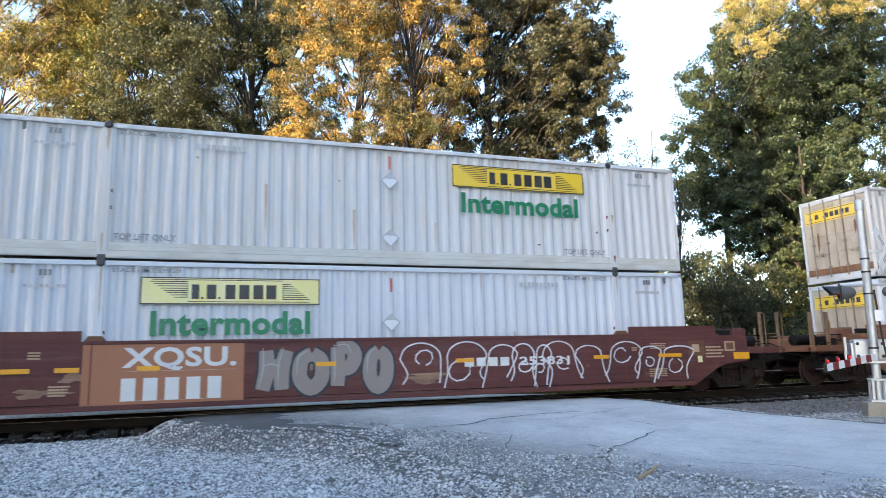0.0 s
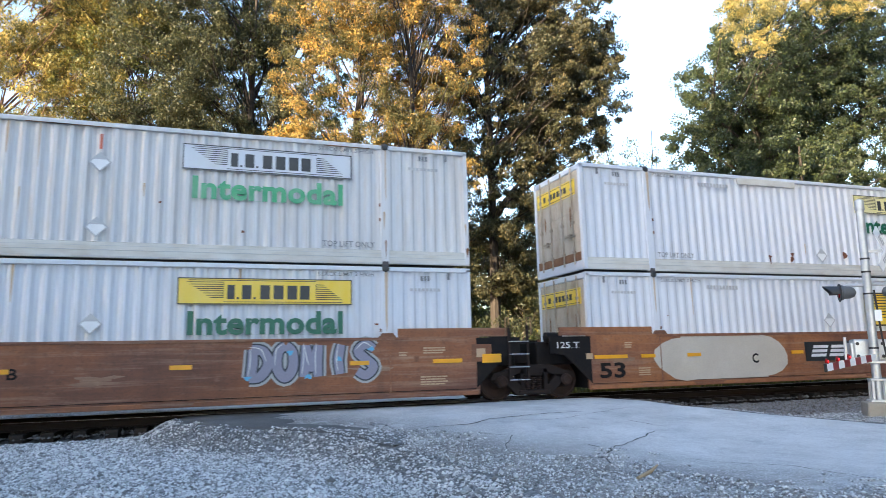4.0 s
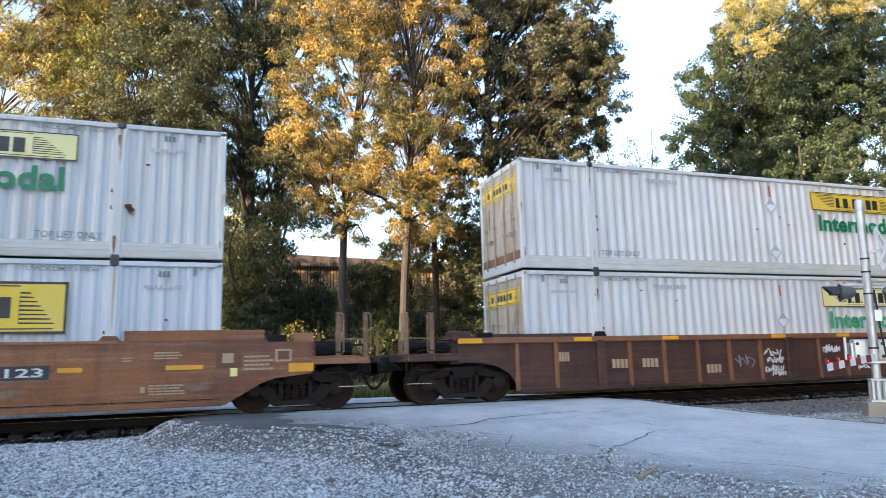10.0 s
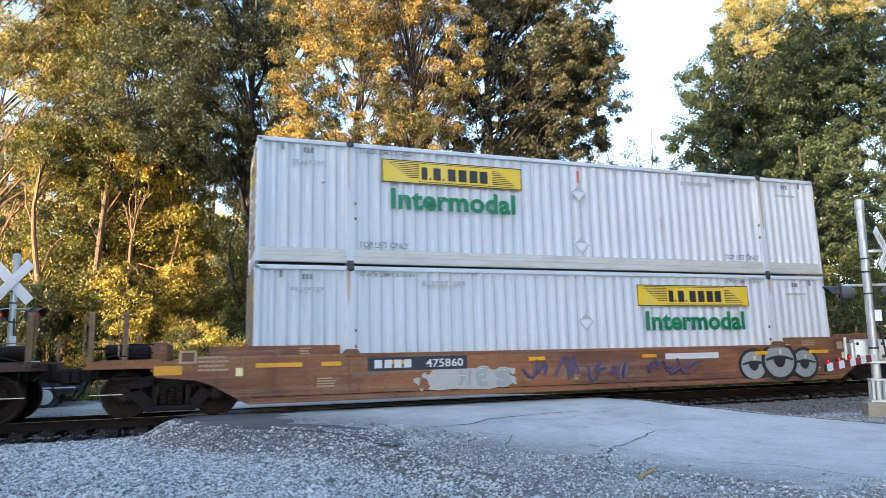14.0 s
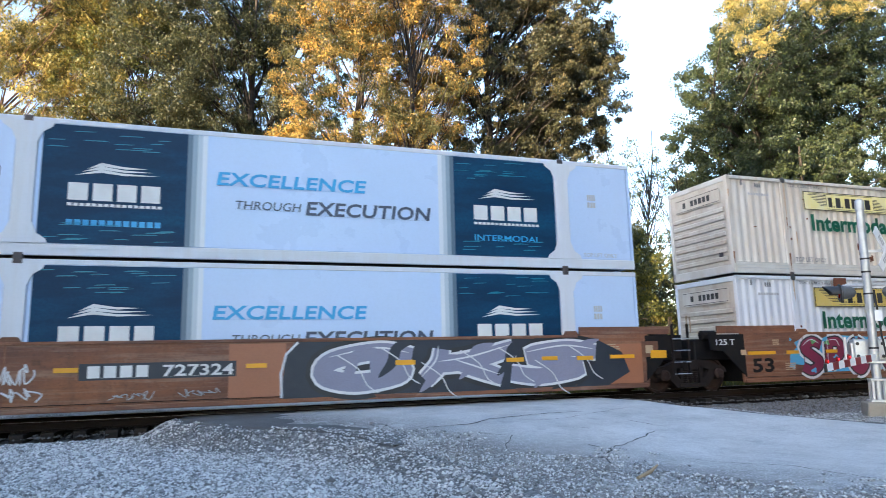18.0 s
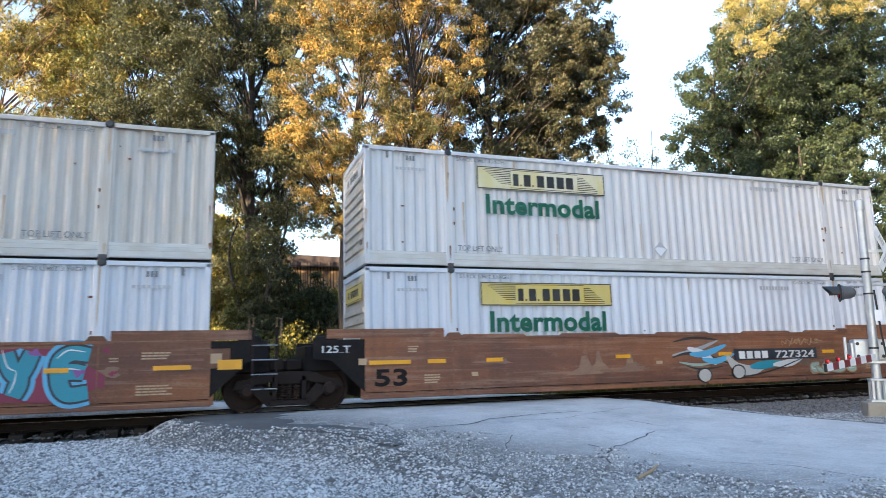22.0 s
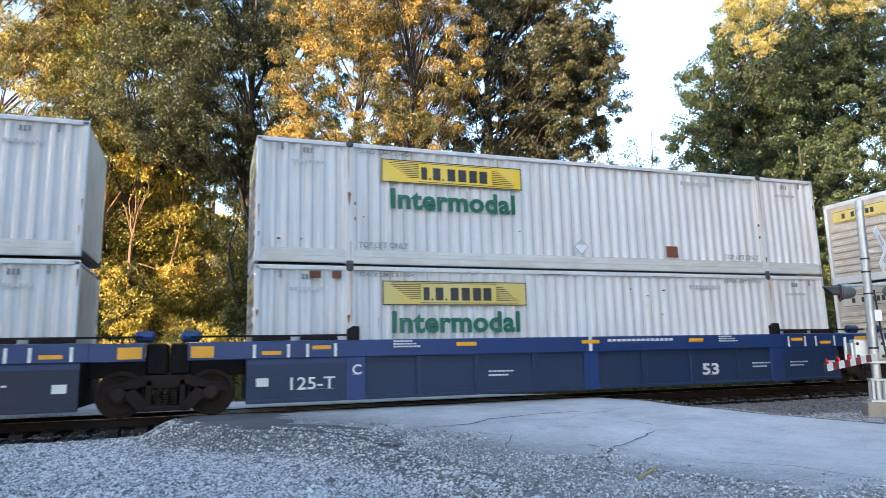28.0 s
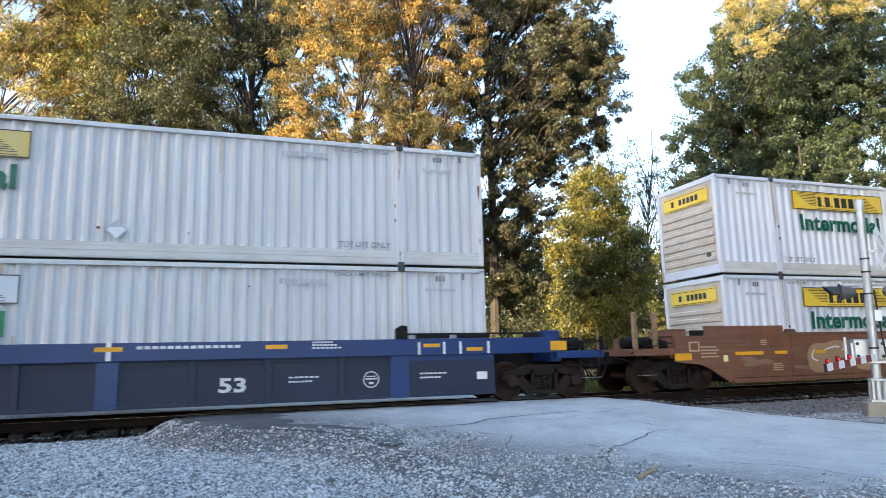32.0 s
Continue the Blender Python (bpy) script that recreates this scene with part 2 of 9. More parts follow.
class Shape:
    """Collects boxes, prisms and turned bodies into one mesh."""

    def __init__(self):
        self.v, self.f = [], []

    def add(self, vs, fs):
        n = len(self.v)
        self.v += vs
        self.f += [tuple(n + i for i in f) for f in fs]
        return self

    def box(self, x0, x1, y0, y1, z0, z1, c=0.0):
        if c <= 0:
            vs = [(x, y, z) for x in (x0, x1) for y in (y0, y1) for z in (z0, z1)]
            return self.add(vs, [(0, 1, 3, 2), (4, 6, 7, 5), (0, 4, 5, 1), (2, 3, 7, 6), (0, 2, 6, 4), (1, 5, 7, 3)])
        # chamfered box: a prism along y with cut corners and inset ends
        o = [(x0 + c, z0), (x1 - c, z0), (x1, z0 + c), (x1, z1 - c), (x1 - c, z1), (x0 + c, z1), (x0, z1 - c), (x0, z0 + c)]
        i = [(min(max(a, x0 + c), x1 - c), min(max(b, z0 + c), z1 - c)) for a, b in o]
        rings = [(i, y0), (o, y0 + c), (o, y1 - c), (i, y1)]
        vs = [(a, y, b) for r, y in rings for a, b in r]
        fs = [(k * 8 + j, k * 8 + (j + 1) % 8, (k + 1) * 8 + (j + 1) % 8, (k + 1) * 8 + j) for k in range(3) for j in range(8)]
        return self.add(vs, fs + [tuple(range(7, -1, -1)), tuple(range(24, 32))])

    def prism(self, pts, y0, y1):
        """Polygon in x, z pushed from y0 to y1."""
        n = len(pts)
        vs = [(x, y0, z) for x, z in pts] + [(x, y1, z) for x, z in pts]
        return self.add(vs, [tuple(range(n)), tuple(range(2 * n - 1, n - 1, -1))] + [(i, i + n, (i + 1) % n + n, (i + 1) % n) for i in range(n)])

    def turned(self, profile, axis, centre, n=16):
        """Profile of (along, radius) turned about an axis ('x', 'y' or 'z') through centre."""
        vs, m = [], len(profile)
        for k in range(n):
            a = 2 * math.pi * k / n
            for t, r in profile:
                p = {"y": (r * math.cos(a), t, r * math.sin(a)), "x": (t, r * math.cos(a), r * math.sin(a)), "z": (r * math.cos(a), r * math.sin(a), t)}[axis]
                vs.append(tuple(p[i] + centre[i] for i in range(3)))
        fs = [(k * m + j, k * m + j + 1, ((k + 1) % n) * m + j + 1, ((k + 1) % n) * m + j) for k in range(n) for j in range(m - 1)]
        fs += [tuple(k * m for k in range(n - 1, -1, -1)), tuple(k * m + m - 1 for k in range(n))]
        return self.add(vs, fs)

    def tube(self, pts, radii, n=7):
        """A bent round bar through the points."""
        pts = [Vector(p) for p in pts]
        rings = []
        for i, p in enumerate(pts):
            d = (pts[min(i + 1, len(pts) - 1)] - pts[max(i - 1, 0)]).normalized()
            a = d.cross(Vector((0.31, 0.17, 0.93)))
            a = a.normalized() if a.length > 1e-4 else Vector((1, 0, 0))
            b = d.cross(a)
            r = radii[i] if isinstance(radii, (list, tuple)) else radii
            rings += [tuple(p + r * (math.cos(2 * math.pi * k / n) * a + math.sin(2 * math.pi * k / n) * b)) for k in range(n)]
        m = len(pts)
        fs = [(i * n + k, i * n + (k + 1) % n, (i + 1) * n + (k + 1) % n, (i + 1) * n + k) for i in range(m - 1) for k in range(n)]
        fs += [tuple(range(n - 1, -1, -1)), tuple(range((m - 1) * n, m * n))]
        return self.add(rings, fs)

    def mesh(self, name, material, smooth=False):
        me = bpy.data.meshes.new(name)
        me.from_pydata(self.v, [], self.f)
        me.materials.append(material)
        if smooth:
            me.shade_smooth()
            me.set_sharp_from_angle(angle=radians(35))
        me.update()
        return me


def part(name, shape, material, parent, label="", smooth=False):
    """One mesh object under a thing or a part; shape: a Shape, or a mesh that alike parts share."""
    me = shape if isinstance(shape, bpy.types.Mesh) else shape.mesh(name, material, smooth)
    ob = new(name, me)
    ob.parent = parent
    return tagged(ob, label)


def empty(name, label, category, group="", kind=""):
    return tagged(new(name), label, category, group, kind)


TEXTS = {}


def lettering(text, x0, x1, z0, z1, y, bold=0.0, slant=0.0):
    """Words in the built-in font, set upright to face -y and fitted to a box."""
    key = (text, bold, slant)
    if key not in TEXTS:
        cu = bpy.data.curves.new("lettering", "FONT")
        cu.body, cu.size, cu.offset, cu.resolution_u, cu.space_character = text, 1.0, bold, 3, 1.0 + 1.0 * bold
        ob = bpy.data.objects.new("lettering", cu)
        scene.collection.objects.link(ob)
        bpy.context.view_layer.update()
        me = bpy.data.meshes.new_from_object(ob.evaluated_get(bpy.context.evaluated_depsgraph_get()))
        TEXTS[key] = ([tuple(v.co) for v in me.vertices], [tuple(p.vertices) for p in me.polygons])
        bpy.data.objects.remove(ob)
        bpy.data.meshes.remove(me)
    vs, fs = TEXTS[key]
    xs, ys = [v[0] for v in vs], [v[1] for v in vs]
    ax, az = min(xs), min(ys)
    sx, sz = (x1 - x0) / (max(xs) - ax), (z1 - z0) / (max(ys) - az)
    word = Shape().add([(x0 + (a - ax) * sx + slant * (b - az) * sz, y, z0 + (b - az) * sz) for a, b, _ in vs], fs)
    return word.box(x0, x1, y + 0.0006, y + 0.0012, z0, z0 + min(0.003, 0.05 * (z1 - z0)))


def bars(x0, x1, z0, z1, y, n, gap=0.25, d=0.003, slant=0.0):
    """Plain bars in place of writing, joined by a hairline at their feet."""
    w, h = (x1 - x0) / n, (z1 - z0) * slant
    neck = min(0.004, 0.06 * (z1 - z0))
    top = []
    for i in range(n):
        p, q = x0 + i * w, x0 + (i + 1 - gap) * w
        top += [(p, z0 + neck), (p + h, z1), (q + h, z1), (q, z0 + neck)]
    pts = [(x1 - gap * w, z0), (x0, z0)] + top[:-1] + [(x1 - gap * w, z0 + neck)]
    return Shape().prism(pts, y - d, y)


def comb(root, tips, z0, z1, y, thick):
    """Level lines of different length on one upright root, as one piece."""
    n = len(tips)
    step = (z1 - z0) / n
    pts = [(root, z1)]
    e = 0.008 if root > tips[0] else -0.008
    for i, t in enumerate(tips):
        zt = z1 - i * step
        pts += [(t, zt - 0.3 * thick), (t, zt - thick), (root - e, zt - thick)]
        if i < n - 1:
            pts.append((root - e, zt - step))
    pts.append((root, z1 - (n - 1) * step - thick))
    return Shape().prism(pts, y - 0.003, y)


def blob(cx, cz, rx, rz, rnd, n=14, jag=0.25):
    ph = rnd.random() * 6.28
    out = []
    for i in range(n):
        a = 2 * math.pi * i / n
        r = 1 + jag * math.sin(3 * a + ph) * 0.6 + jag * (rnd.random() - 0.5)
        out.append((cx + rx * r * math.cos(a), cz + rz * r * math.sin(a)))
    return out


# ---------------------------------------------------------------- freight containers
CL, CW, CH, POST = 8.077, 2.59, 2.88, 6.0     # half length, width, height, lifting post


def corrugated(x0, x1, z0, z1, y, depth, pitch=0.28):
    """Trapezoid steel sheet; depth > 0 presses the troughs towards +y."""
    n = max(1, round((x1 - x0) / pitch))
    w = (x1 - x0) / n
    xs, ys = [x0], [y]
    for i in range(n):
        a = x0 + i * w
        for t, d in ((0.13, 0), (0.37, depth), (0.63, depth), (0.87, 0)):
            xs.append(a + t * w)
            ys.append(y + d)
    xs.append(x1)
    ys.append(y)
    vs = [(a, b, z) for a, b in zip(xs, ys) for z in (z0, z1)]
    return Shape().add(vs, [(2 * i, 2 * i + 2, 2 * i + 3, 2 * i + 1) for i in range(len(xs) - 1)])


def build_cache():
    """Meshes that all corrugated boxes share, by paint."""
    out = {}
    for key, paint in (("white", WHITE), ("bright", WHITE_BRIGHT), ("old", WHITE_OLD)):
        m = {}
        for nm, a, b in (("left", -CL + 0.1, -POST - 0.1), ("mid", -POST + 0.1, POST - 0.1), ("right", POST + 0.1, CL - 0.1)):
            m["side_" + nm] = corrugated(a, b, 0.36, CH - 0.09, 0.040, 0.05).mesh("side_panel", paint)
        m["far_side"] = Shape().box(-CL + 0.02, CL - 0.02, CW - 0.05, CW - 0.02, 0.2, CH - 0.09).mesh("far_side_panel", paint)
        m["roof"] = Shape().box(-CL + 0.03, CL - 0.03, 0.05, CW - 0.05, CH - 0.05, CH - 0.02).mesh("roof", paint)
        m["post"] = Shape().box(-0.1, 0.1, 0.0, 0.1, 0.05, CH - 0.02, 0.012).mesh("lifting_post", paint)
        m["corner"] = Shape().box(-0.06, 0.06, -0.0, 0.12, 0.055, CH - 0.02, 0.015).mesh("corner_post", paint)
        m["top_rail"] = Shape().box(-CL, CL, 0.0, 0.08, CH - 0.10, CH, 0.01).mesh("top_rail", paint)
        out[key] = m
    s = Shape()
    s.box(-POST - 0.12, POST + 0.12, 0.005, 0.12, 0.042, 0.20, 0.01).box(-CL + 0.02, CL - 0.02, 0.012, 0.12, 0.20, 0.37, 0.01)
    s.box(-CL, -POST, 0.005, 0.1, 0.055, 0.21, 0.01).box(POST, CL, 0.005, 0.1, 0.055, 0.21, 0.01)
    for i in range(14):
        s.box(-5.5 + i * 0.82, -5.05 + i * 0.82, 0.0, 0.02, 0.10, 0.14)
    out["bottom_rail"] = s.mesh("bottom_rail", RAILW)
    # grey strips proud of the rail put its grooves' shade into colour
    out["groove"] = Shape().box(-CL + 0.1, CL - 0.1, 0.003, 0.02, 0.196, 0.206).box(-CL + 0.1, CL - 0.1, 0.0085, 0.02, 0.285, 0.292).box(-CL + 0.1, CL - 0.1, 0.001, 0.02, 0.068, 0.076).mesh("rail_groove", TEXTPALE)
    out["far_rail"] = Shape().box(-CL, CL, CW - 0.1, CW, 0.15, 0.32).box(-CL, CL, CW - 0.1, CW, CH - 0.1, CH).mesh("far_rail", RAILW)
    out["floor"] = Shape().box(-CL + 0.02, CL - 0.02, 0.1, CW - 0.1, 0.16, 0.24).mesh("underside", CASTING)
    out["casting"] = Shape().box(-0.09, 0.09, -0.012, 0.15, -0.08, 0.06, 0.02).mesh("corner_casting", CASTING)
    # raised black disc and grey block put the hole's and recess's dark into colour
    s = Shape()
    s.turned([(-0.02, 0.05), (0.0, 0.09)], "y", (0, -0.012, -0.01), 8)
    out["hole"] = s.mesh("casting_hole", BLACK)
    out["drain"] = Shape().box(-0.03, 0.03, -0.002, 0.03, CH - 0.28, CH - 0.12, 0.008).mesh("recess", TEXTGREY)
    return out


BOX = {}


def end_wall(parent, kind, sign, paint):
    """The end that faces -x: a pair of doors with lock rods, or a ribbed front wall."""
    x = -CL
    part("end_frame", Shape().box(x, x + 0.1, 0.1, CW - 0.1, CH - 0.16, CH - 0.01, 0.015).box(x, x + 0.1, 0.1, CW - 0.1, 0.06, 0.30, 0.015)
         .box(x, x + 0.1, CW - 0.1, CW, 0.06, CH - 0.01, 0.015), paint, parent)
    if kind == "door":
        for a, b in ((0.12, CW / 2 - 0.01), (CW / 2 + 0.01, CW - 0.12)):
            s = Shape().box(x + 0.02, x + 0.07, a, b, 0.31, CH - 0.17)
            for k in range(4):
                z = 0.45 + k * 0.58
                s.box(x + 0.005, x + 0.02, a + 0.07, b - 0.07, z, z + 0.42, 0.012)
            d = part("door_leaf", s, DOORW, parent, "dirty rust-streaked door leaf")
            for t in (0.25, 0.72):
                y = a + (b - a) * t
                r = Shape().turned([(0.22, 0.022), (CH - 0.06, 0.022)], "z", (x - 0.025, y, 0), 8)
                for z in (0.5, 1.3, 2.2):
                    r.box(x - 0.05, x + 0.01, y - 0.05, y + 0.05, z, z + 0.07)
                part("lock_rod", r, ROD, d, "", True)
        # streaks of rust below the hinges, grime along the sill
        rd = random.Random(len(bpy.data.objects))
        for yy in (0.55, 1.95):
            w = rd.uniform(0.02, 0.05)
            zt = rd.uniform(1.7, 2.0)
            zb = zt - rd.uniform(0.5, 1.0)
            q = [(yy - w, zt - 0.1), (yy - 0.3 * w, zt), (yy + 0.7 * w, zt - 0.06), (yy + w, 0.5 * (zt + zb)), (yy + 0.5 * w, zb), (yy - 0.2 * w, zb + 0.12), (yy - 1.1 * w, 0.45 * zt + 0.55 * zb)]
            part("rust_streak", Shape().add([(x - 0.0045, a, b) for a, b in q], [tuple(range(len(q)))]), STREAK, parent, "brown rust streak on the door")
        part("sill_grime", Shape().box(x - 0.002, x + 0.02, 0.12, CW - 0.12, 0.31, 0.52), STREAK, parent)
        for yy, zz in ((0.3, 0.95), (1.6, 0.95)):
            part("lock_handle", Shape().box(x - 0.06, x - 0.03, yy, yy + 0.5, zz, zz + 0.04).box(x - 0.055, x - 0.0, yy + 0.2, yy + 0.28, zz - 0.04, zz + 0.08), ROD, parent)
        # the sign is a plain panel in its colours
        y0, y1, z0, z1 = 0.25, CW - 0.22, 2.08, 2.5
    else:
        s = Shape().box(x + 0.03, x + 0.07, 0.1, CW - 0.1, 0.30, CH - 0.16)
        fw = part("front_wall", s, FRONTW, parent, "off-white ribbed steel front wall")
        for k in range(7):
            z = 0.42 + k * 0.235
            part("wall_rib", Shape().prism([(x + 0.03, z), (x - 0.012, z + 0.03), (x - 0.012, z + 0.12), (x + 0.03, z + 0.15)], 0.2, CW - 0.2), FRONTW, fw)
        part("vent_box", Shape().box(x - 0.0, x + 0.03, 0.38, 0.55, 0.55, 0.72, 0.01), CASTING, parent)
        y0, y1, z0, z1 = 0.3, CW - 0.35, 2.15, 2.58
    if sign:
        sg = part("end_sign", Shape().box(x - 0.012, x - 0.002, y0, y1, z0, z1), sign, parent)
        w = (y1 - y0) / 11
        for i in range(7):
            if i != 1:
                part("letter_block", Shape().box(x - 0.016, x - 0.012, y1 - (2.7 + i) * w, y1 - (2.0 + i) * w, z0 + 0.13, z1 - 0.13), BLACK, sg)
        for z in (z1 - 0.045, z0 + 0.03):
            part("rule_line", Shape().box(x - 0.015, x - 0.012, y0 + 0.03, y1 - 0.03, z, z + 0.015), BLACK, sg)


def sign_panel(parent, x0, x1, z0, z1, paint, border=False, rnd=random, gaps=()):
    """Advertising panel: name drawn as plain dark blocks, wing lines at both ends."""
    y = -0.004
    sg = part("sign_panel", Shape().box(x0, x1, y, y + 0.02, z0, z1), paint, parent, "painted sign panel with dark blocks and wing lines")
    h, w = z1 - z0, x1 - x0
    t = 0.05 if border else 0.022
    b = Shape()
    for a in ((x0, x1, z1 - t, z1), (x0, x1, z0, z0 + t), (x0, x0 + t, z0, z1), (x1 - t, x1, z0, z1)):
        b.box(a[0], a[1], y - 0.004, y, a[2], a[3])
    bz, bt = (z0 + 0.30 * h, z0 + 0.70 * h) if border else (z0 + 0.2 * h, z0 + 0.74 * h)
    lx0, lx1 = x0 + 0.27 * w, x0 + 0.75 * w
    part("border", b, BLACK, sg)
    # plain blocks stand in for the name
    for i, (a, e) in enumerate(((0.0, 0.085), (0.17, 0.28), (0.385, 0.50), (0.545, 0.665), (0.71, 0.83), (0.865, 0.985))):
        if i in gaps:
            continue
        p0, p1 = lx0 + a * (lx1 - lx0), lx0 + e * (lx1 - lx0)
        part("letter_block", Shape().box(p0, p1, y - 0.004, y, bz, bt, 0.0), BLACK, sg)
    for a in (0.11, 0.305):
        p0 = lx0 + a * (lx1 - lx0)
        part("dot", Shape().box(p0, p0 + 0.045, y - 0.004, y, bz, bz + 0.045), BLACK, sg)
    th = 0.035 * h
    part("wing_emblem", comb(x0 + 0.25 * w, [x0 + (0.05 + 0.018 * k) * w for k in range(8)], z0 + 0.2 * h, z0 + 0.86 * h, y, th), BLACK, sg)
    part("wing_emblem", comb(x1 - 0.22 * w, [x1 - (0.17 - 0.016 * k) * w for k in range(8)], z0 + 0.14 * h, z0 + 0.80 * h, y, th), BLACK, sg)
    part("rule_line", Shape().box(x0 + 0.06 * w, x1 - 0.22 * w, y - 0.003, y, z1 - 0.10 * h, z1 - 0.075 * h), BLACK, sg)
    part("rule_line", Shape().box(x0 + 0.25 * w, x1 - 0.06 * w, y - 0.003, y, z0 + 0.085 * h, z0 + 0.11 * h), BLACK, sg)
    return sg


def placard(parent, x, z, r=0.22, paint=None):
    y = -0.006
    p = part("placard", Shape().prism([(x - r, z), (x, z - r), (x + r, z), (x, z + r)], y, y + 0.004), PLACARD_EDGE, parent, "diamond-shaped placard holder")
    part("placard_face", Shape().prism([(x - 0.8 * r, z), (x, z - 0.8 * r), (x + 0.8 * r, z), (x + 0.55 * r, z + 0.25 * r), (x - 0.55 * r, z + 0.25 * r)], y - 0.004, y), paint or PLACARD, p)


def rust_patch(parent, x, z, rnd, n=3, r=0.07, streak=0.28):
    for _ in range(n):
        s = Shape()
        a, b = x + rnd.uniform(-0.16, 0.16), z + rnd.uniform(-0.12, 0.12)
        k = r * rnd.uniform(0.4, 1.0)
        s.prism(blob(a, b, k, k * rnd.uniform(0.6, 1.6), rnd, 9, 0.5), -0.0025, 0.03)
        l = streak * rnd.random()
        s.prism([(a - 0.25 * k, b), (a + 0.3 * k, b), (a + 0.08 * k, b - l), (a - 0.05 * k, b - l * 0.9)], -0.0022, 0.03)
        part("rust_patch", s, RUST, parent, "rust-brown corrosion patch")


def container(label, paint, sign, letters, side, end, end_sign, border=False, rust=(), seed=1, marks="far", patches=(), gaps=()):
    """A 53-foot corrugated steel box. Origin: middle of the near bottom edge."""
    rnd = random.Random(seed)
    ob = empty("freight_container", label, "freight container", "double-stacked containers on the train")
    m, wall = BOX[paint], {"white": WHITE, "bright": WHITE_BRIGHT, "old": WHITE_OLD}[paint]
    for k in ("left", "mid", "right"):
        part("side_panel", m["side_" + k], None, ob)
    for k in ("far_side", "roof", "top_rail"):
        part({"far_side": "far_side_panel"}.get(k, k), m[k], None, ob)
    part("bottom_rail", BOX["bottom_rail"], None, ob, "pale bottom rail with fork slots")
    part("rail_groove", BOX["groove"], None, ob)
    part("far_rail", BOX["far_rail"], None, ob)
    part("underside", BOX["floor"], None, ob)
    for x in (-POST, POST):
        part("lifting_post", m["post"], None, ob).location.x = x
        c = part("corner_casting", BOX["casting"], None, ob, "dark steel corner casting")
        c.location = (x, 0, CH - 0.03)
        part("casting_hole", BOX["hole"], None, c)
        part("corner_casting", BOX["casting"], None, ob, "dark steel corner casting").location = (x, 0.004, 0.06)
    for x in (-CL + 0.06, CL - 0.06):
        part("corner_post", m["corner"], None, ob).location.x = x
    for x in (-CL + 0.55, CL - 0.55):
        part("recess", BOX["drain"], None, ob).location.x = x
    end_wall(ob, end, end_sign, wall)
    part("end_wall", Shape().box(CL - 0.06, CL - 0.02, 0.1, CW - 0.1, 0.2, CH - 0.1).box(CL - 0.03, CL, CW - 0.1, CW, 0.14, CH - 0.01), FRONTW, ob)
    s = -1 if side == "L" else 1
    x0, x1 = (-5.25, -1.63) if side == "L" else (1.57, 5.21)
    if border:
        sign_panel(ob, x0 - 0.08, x1, 1.42, 2.43, sign, True, rnd, gaps)
    else:
        sign_panel(ob, x0, x1, 2.0, 2.56, sign, False, rnd, gaps)
        part("lettering", lettering("Intermodal", x0 + 0.21, x1 - 0.2, 1.36, 1.86, -0.005, 0.034), letters, ob, "bold green word Intermodal")
    y = -0.004
    part("lettering", lettering("TOP LIFT ONLY", -5.8, -4.62, 0.42, 0.55, y, 0.008), TEXTGREY, ob)
    part("lettering", lettering("TOP LIFT ONLY", 4.55, 5.75, 0.42, 0.55, y, 0.008), TEXTGREY, ob)
    part("lettering", lettering("STACK LIMIT 3 HIGH", -5.78, -4.5, CH - 0.23, CH - 0.145, y, 0.004), TEXTGREY, ob)
    part("lettering", lettering("STACK LIMIT 3 HIGH", 4.45, 5.72, CH - 0.23, CH - 0.145, y, 0.004), TEXTGREY, ob)
    nx = 3.25 if side == "L" else -4.3
    part("number_stencil", bars(nx, nx + 1.08, CH - 0.42, CH - 0.31, y, 10), TEXTPALE, ob)
    for sx in (-1, 1):
        part("stencil_mark", bars(sx * 6.95 - 0.12, sx * 6.95 + 0.12, CH - 0.32, CH - 0.2, y, 3), TEXTGREY, ob)
        part("stencil_mark", bars(sx * 6.95 - 0.38, sx * 6.95 + 0.38, CH - 0.56, CH - 0.49, y, 8), TEXTPALE, ob)
    if marks == "two" or seed in (1, 9):
        part("red_mark", Shape().box(-0.028, 0.028, y - 0.003, y + 0.003, CH - 0.58, CH - 0.26), REDMARK, ob, "thin red vertical mark")
    if marks == "two":
        placard(ob, 0.0, 2.02)
    if marks != "none2":
        placard(ob, 0.0, 0.66 if marks == "two" else 0.62 if marks == "far" else 1.6)
    for x, z, n in rust:
        rust_patch(ob, x, z, rnd, n)
    for x0, x1, z0, z1, mt in patches:
        part("repair_patch", Shape().box(x0, x1, -0.008, 0.02, z0, z1, 0.004), mt, ob, "riveted repair patch")
    # rusty runs down from the top rail on the ribs' crests, and beside the posts
    wv = (2 * POST - 0.2) / 42
    for k in range({"white": 7, "bright": 3, "old": 12}[paint]):
        xr, ln_ = -POST + 0.1 + wv * rnd.randrange(1, 41), rnd.uniform(0.25, 1.1)
        zt = CH - 0.11 if rnd.random() < 0.6 else rnd.uniform(0.9, 2.0)
        hw = rnd.uniform(0.012, 0.03)
        zb = max(0.4, zt - ln_)
        part("rust_run", Shape().prism([(xr - hw, zt), (xr + hw, zt), (xr + 0.8 * hw, 0.5 * (zt + zb)), (xr + 0.2 * hw, zb), (xr - 0.3 * hw, zb + 0.05), (xr - 0.9 * hw, 0.6 * zt + 0.4 * zb)], 0.0385, 0.0405), RUN, ob)
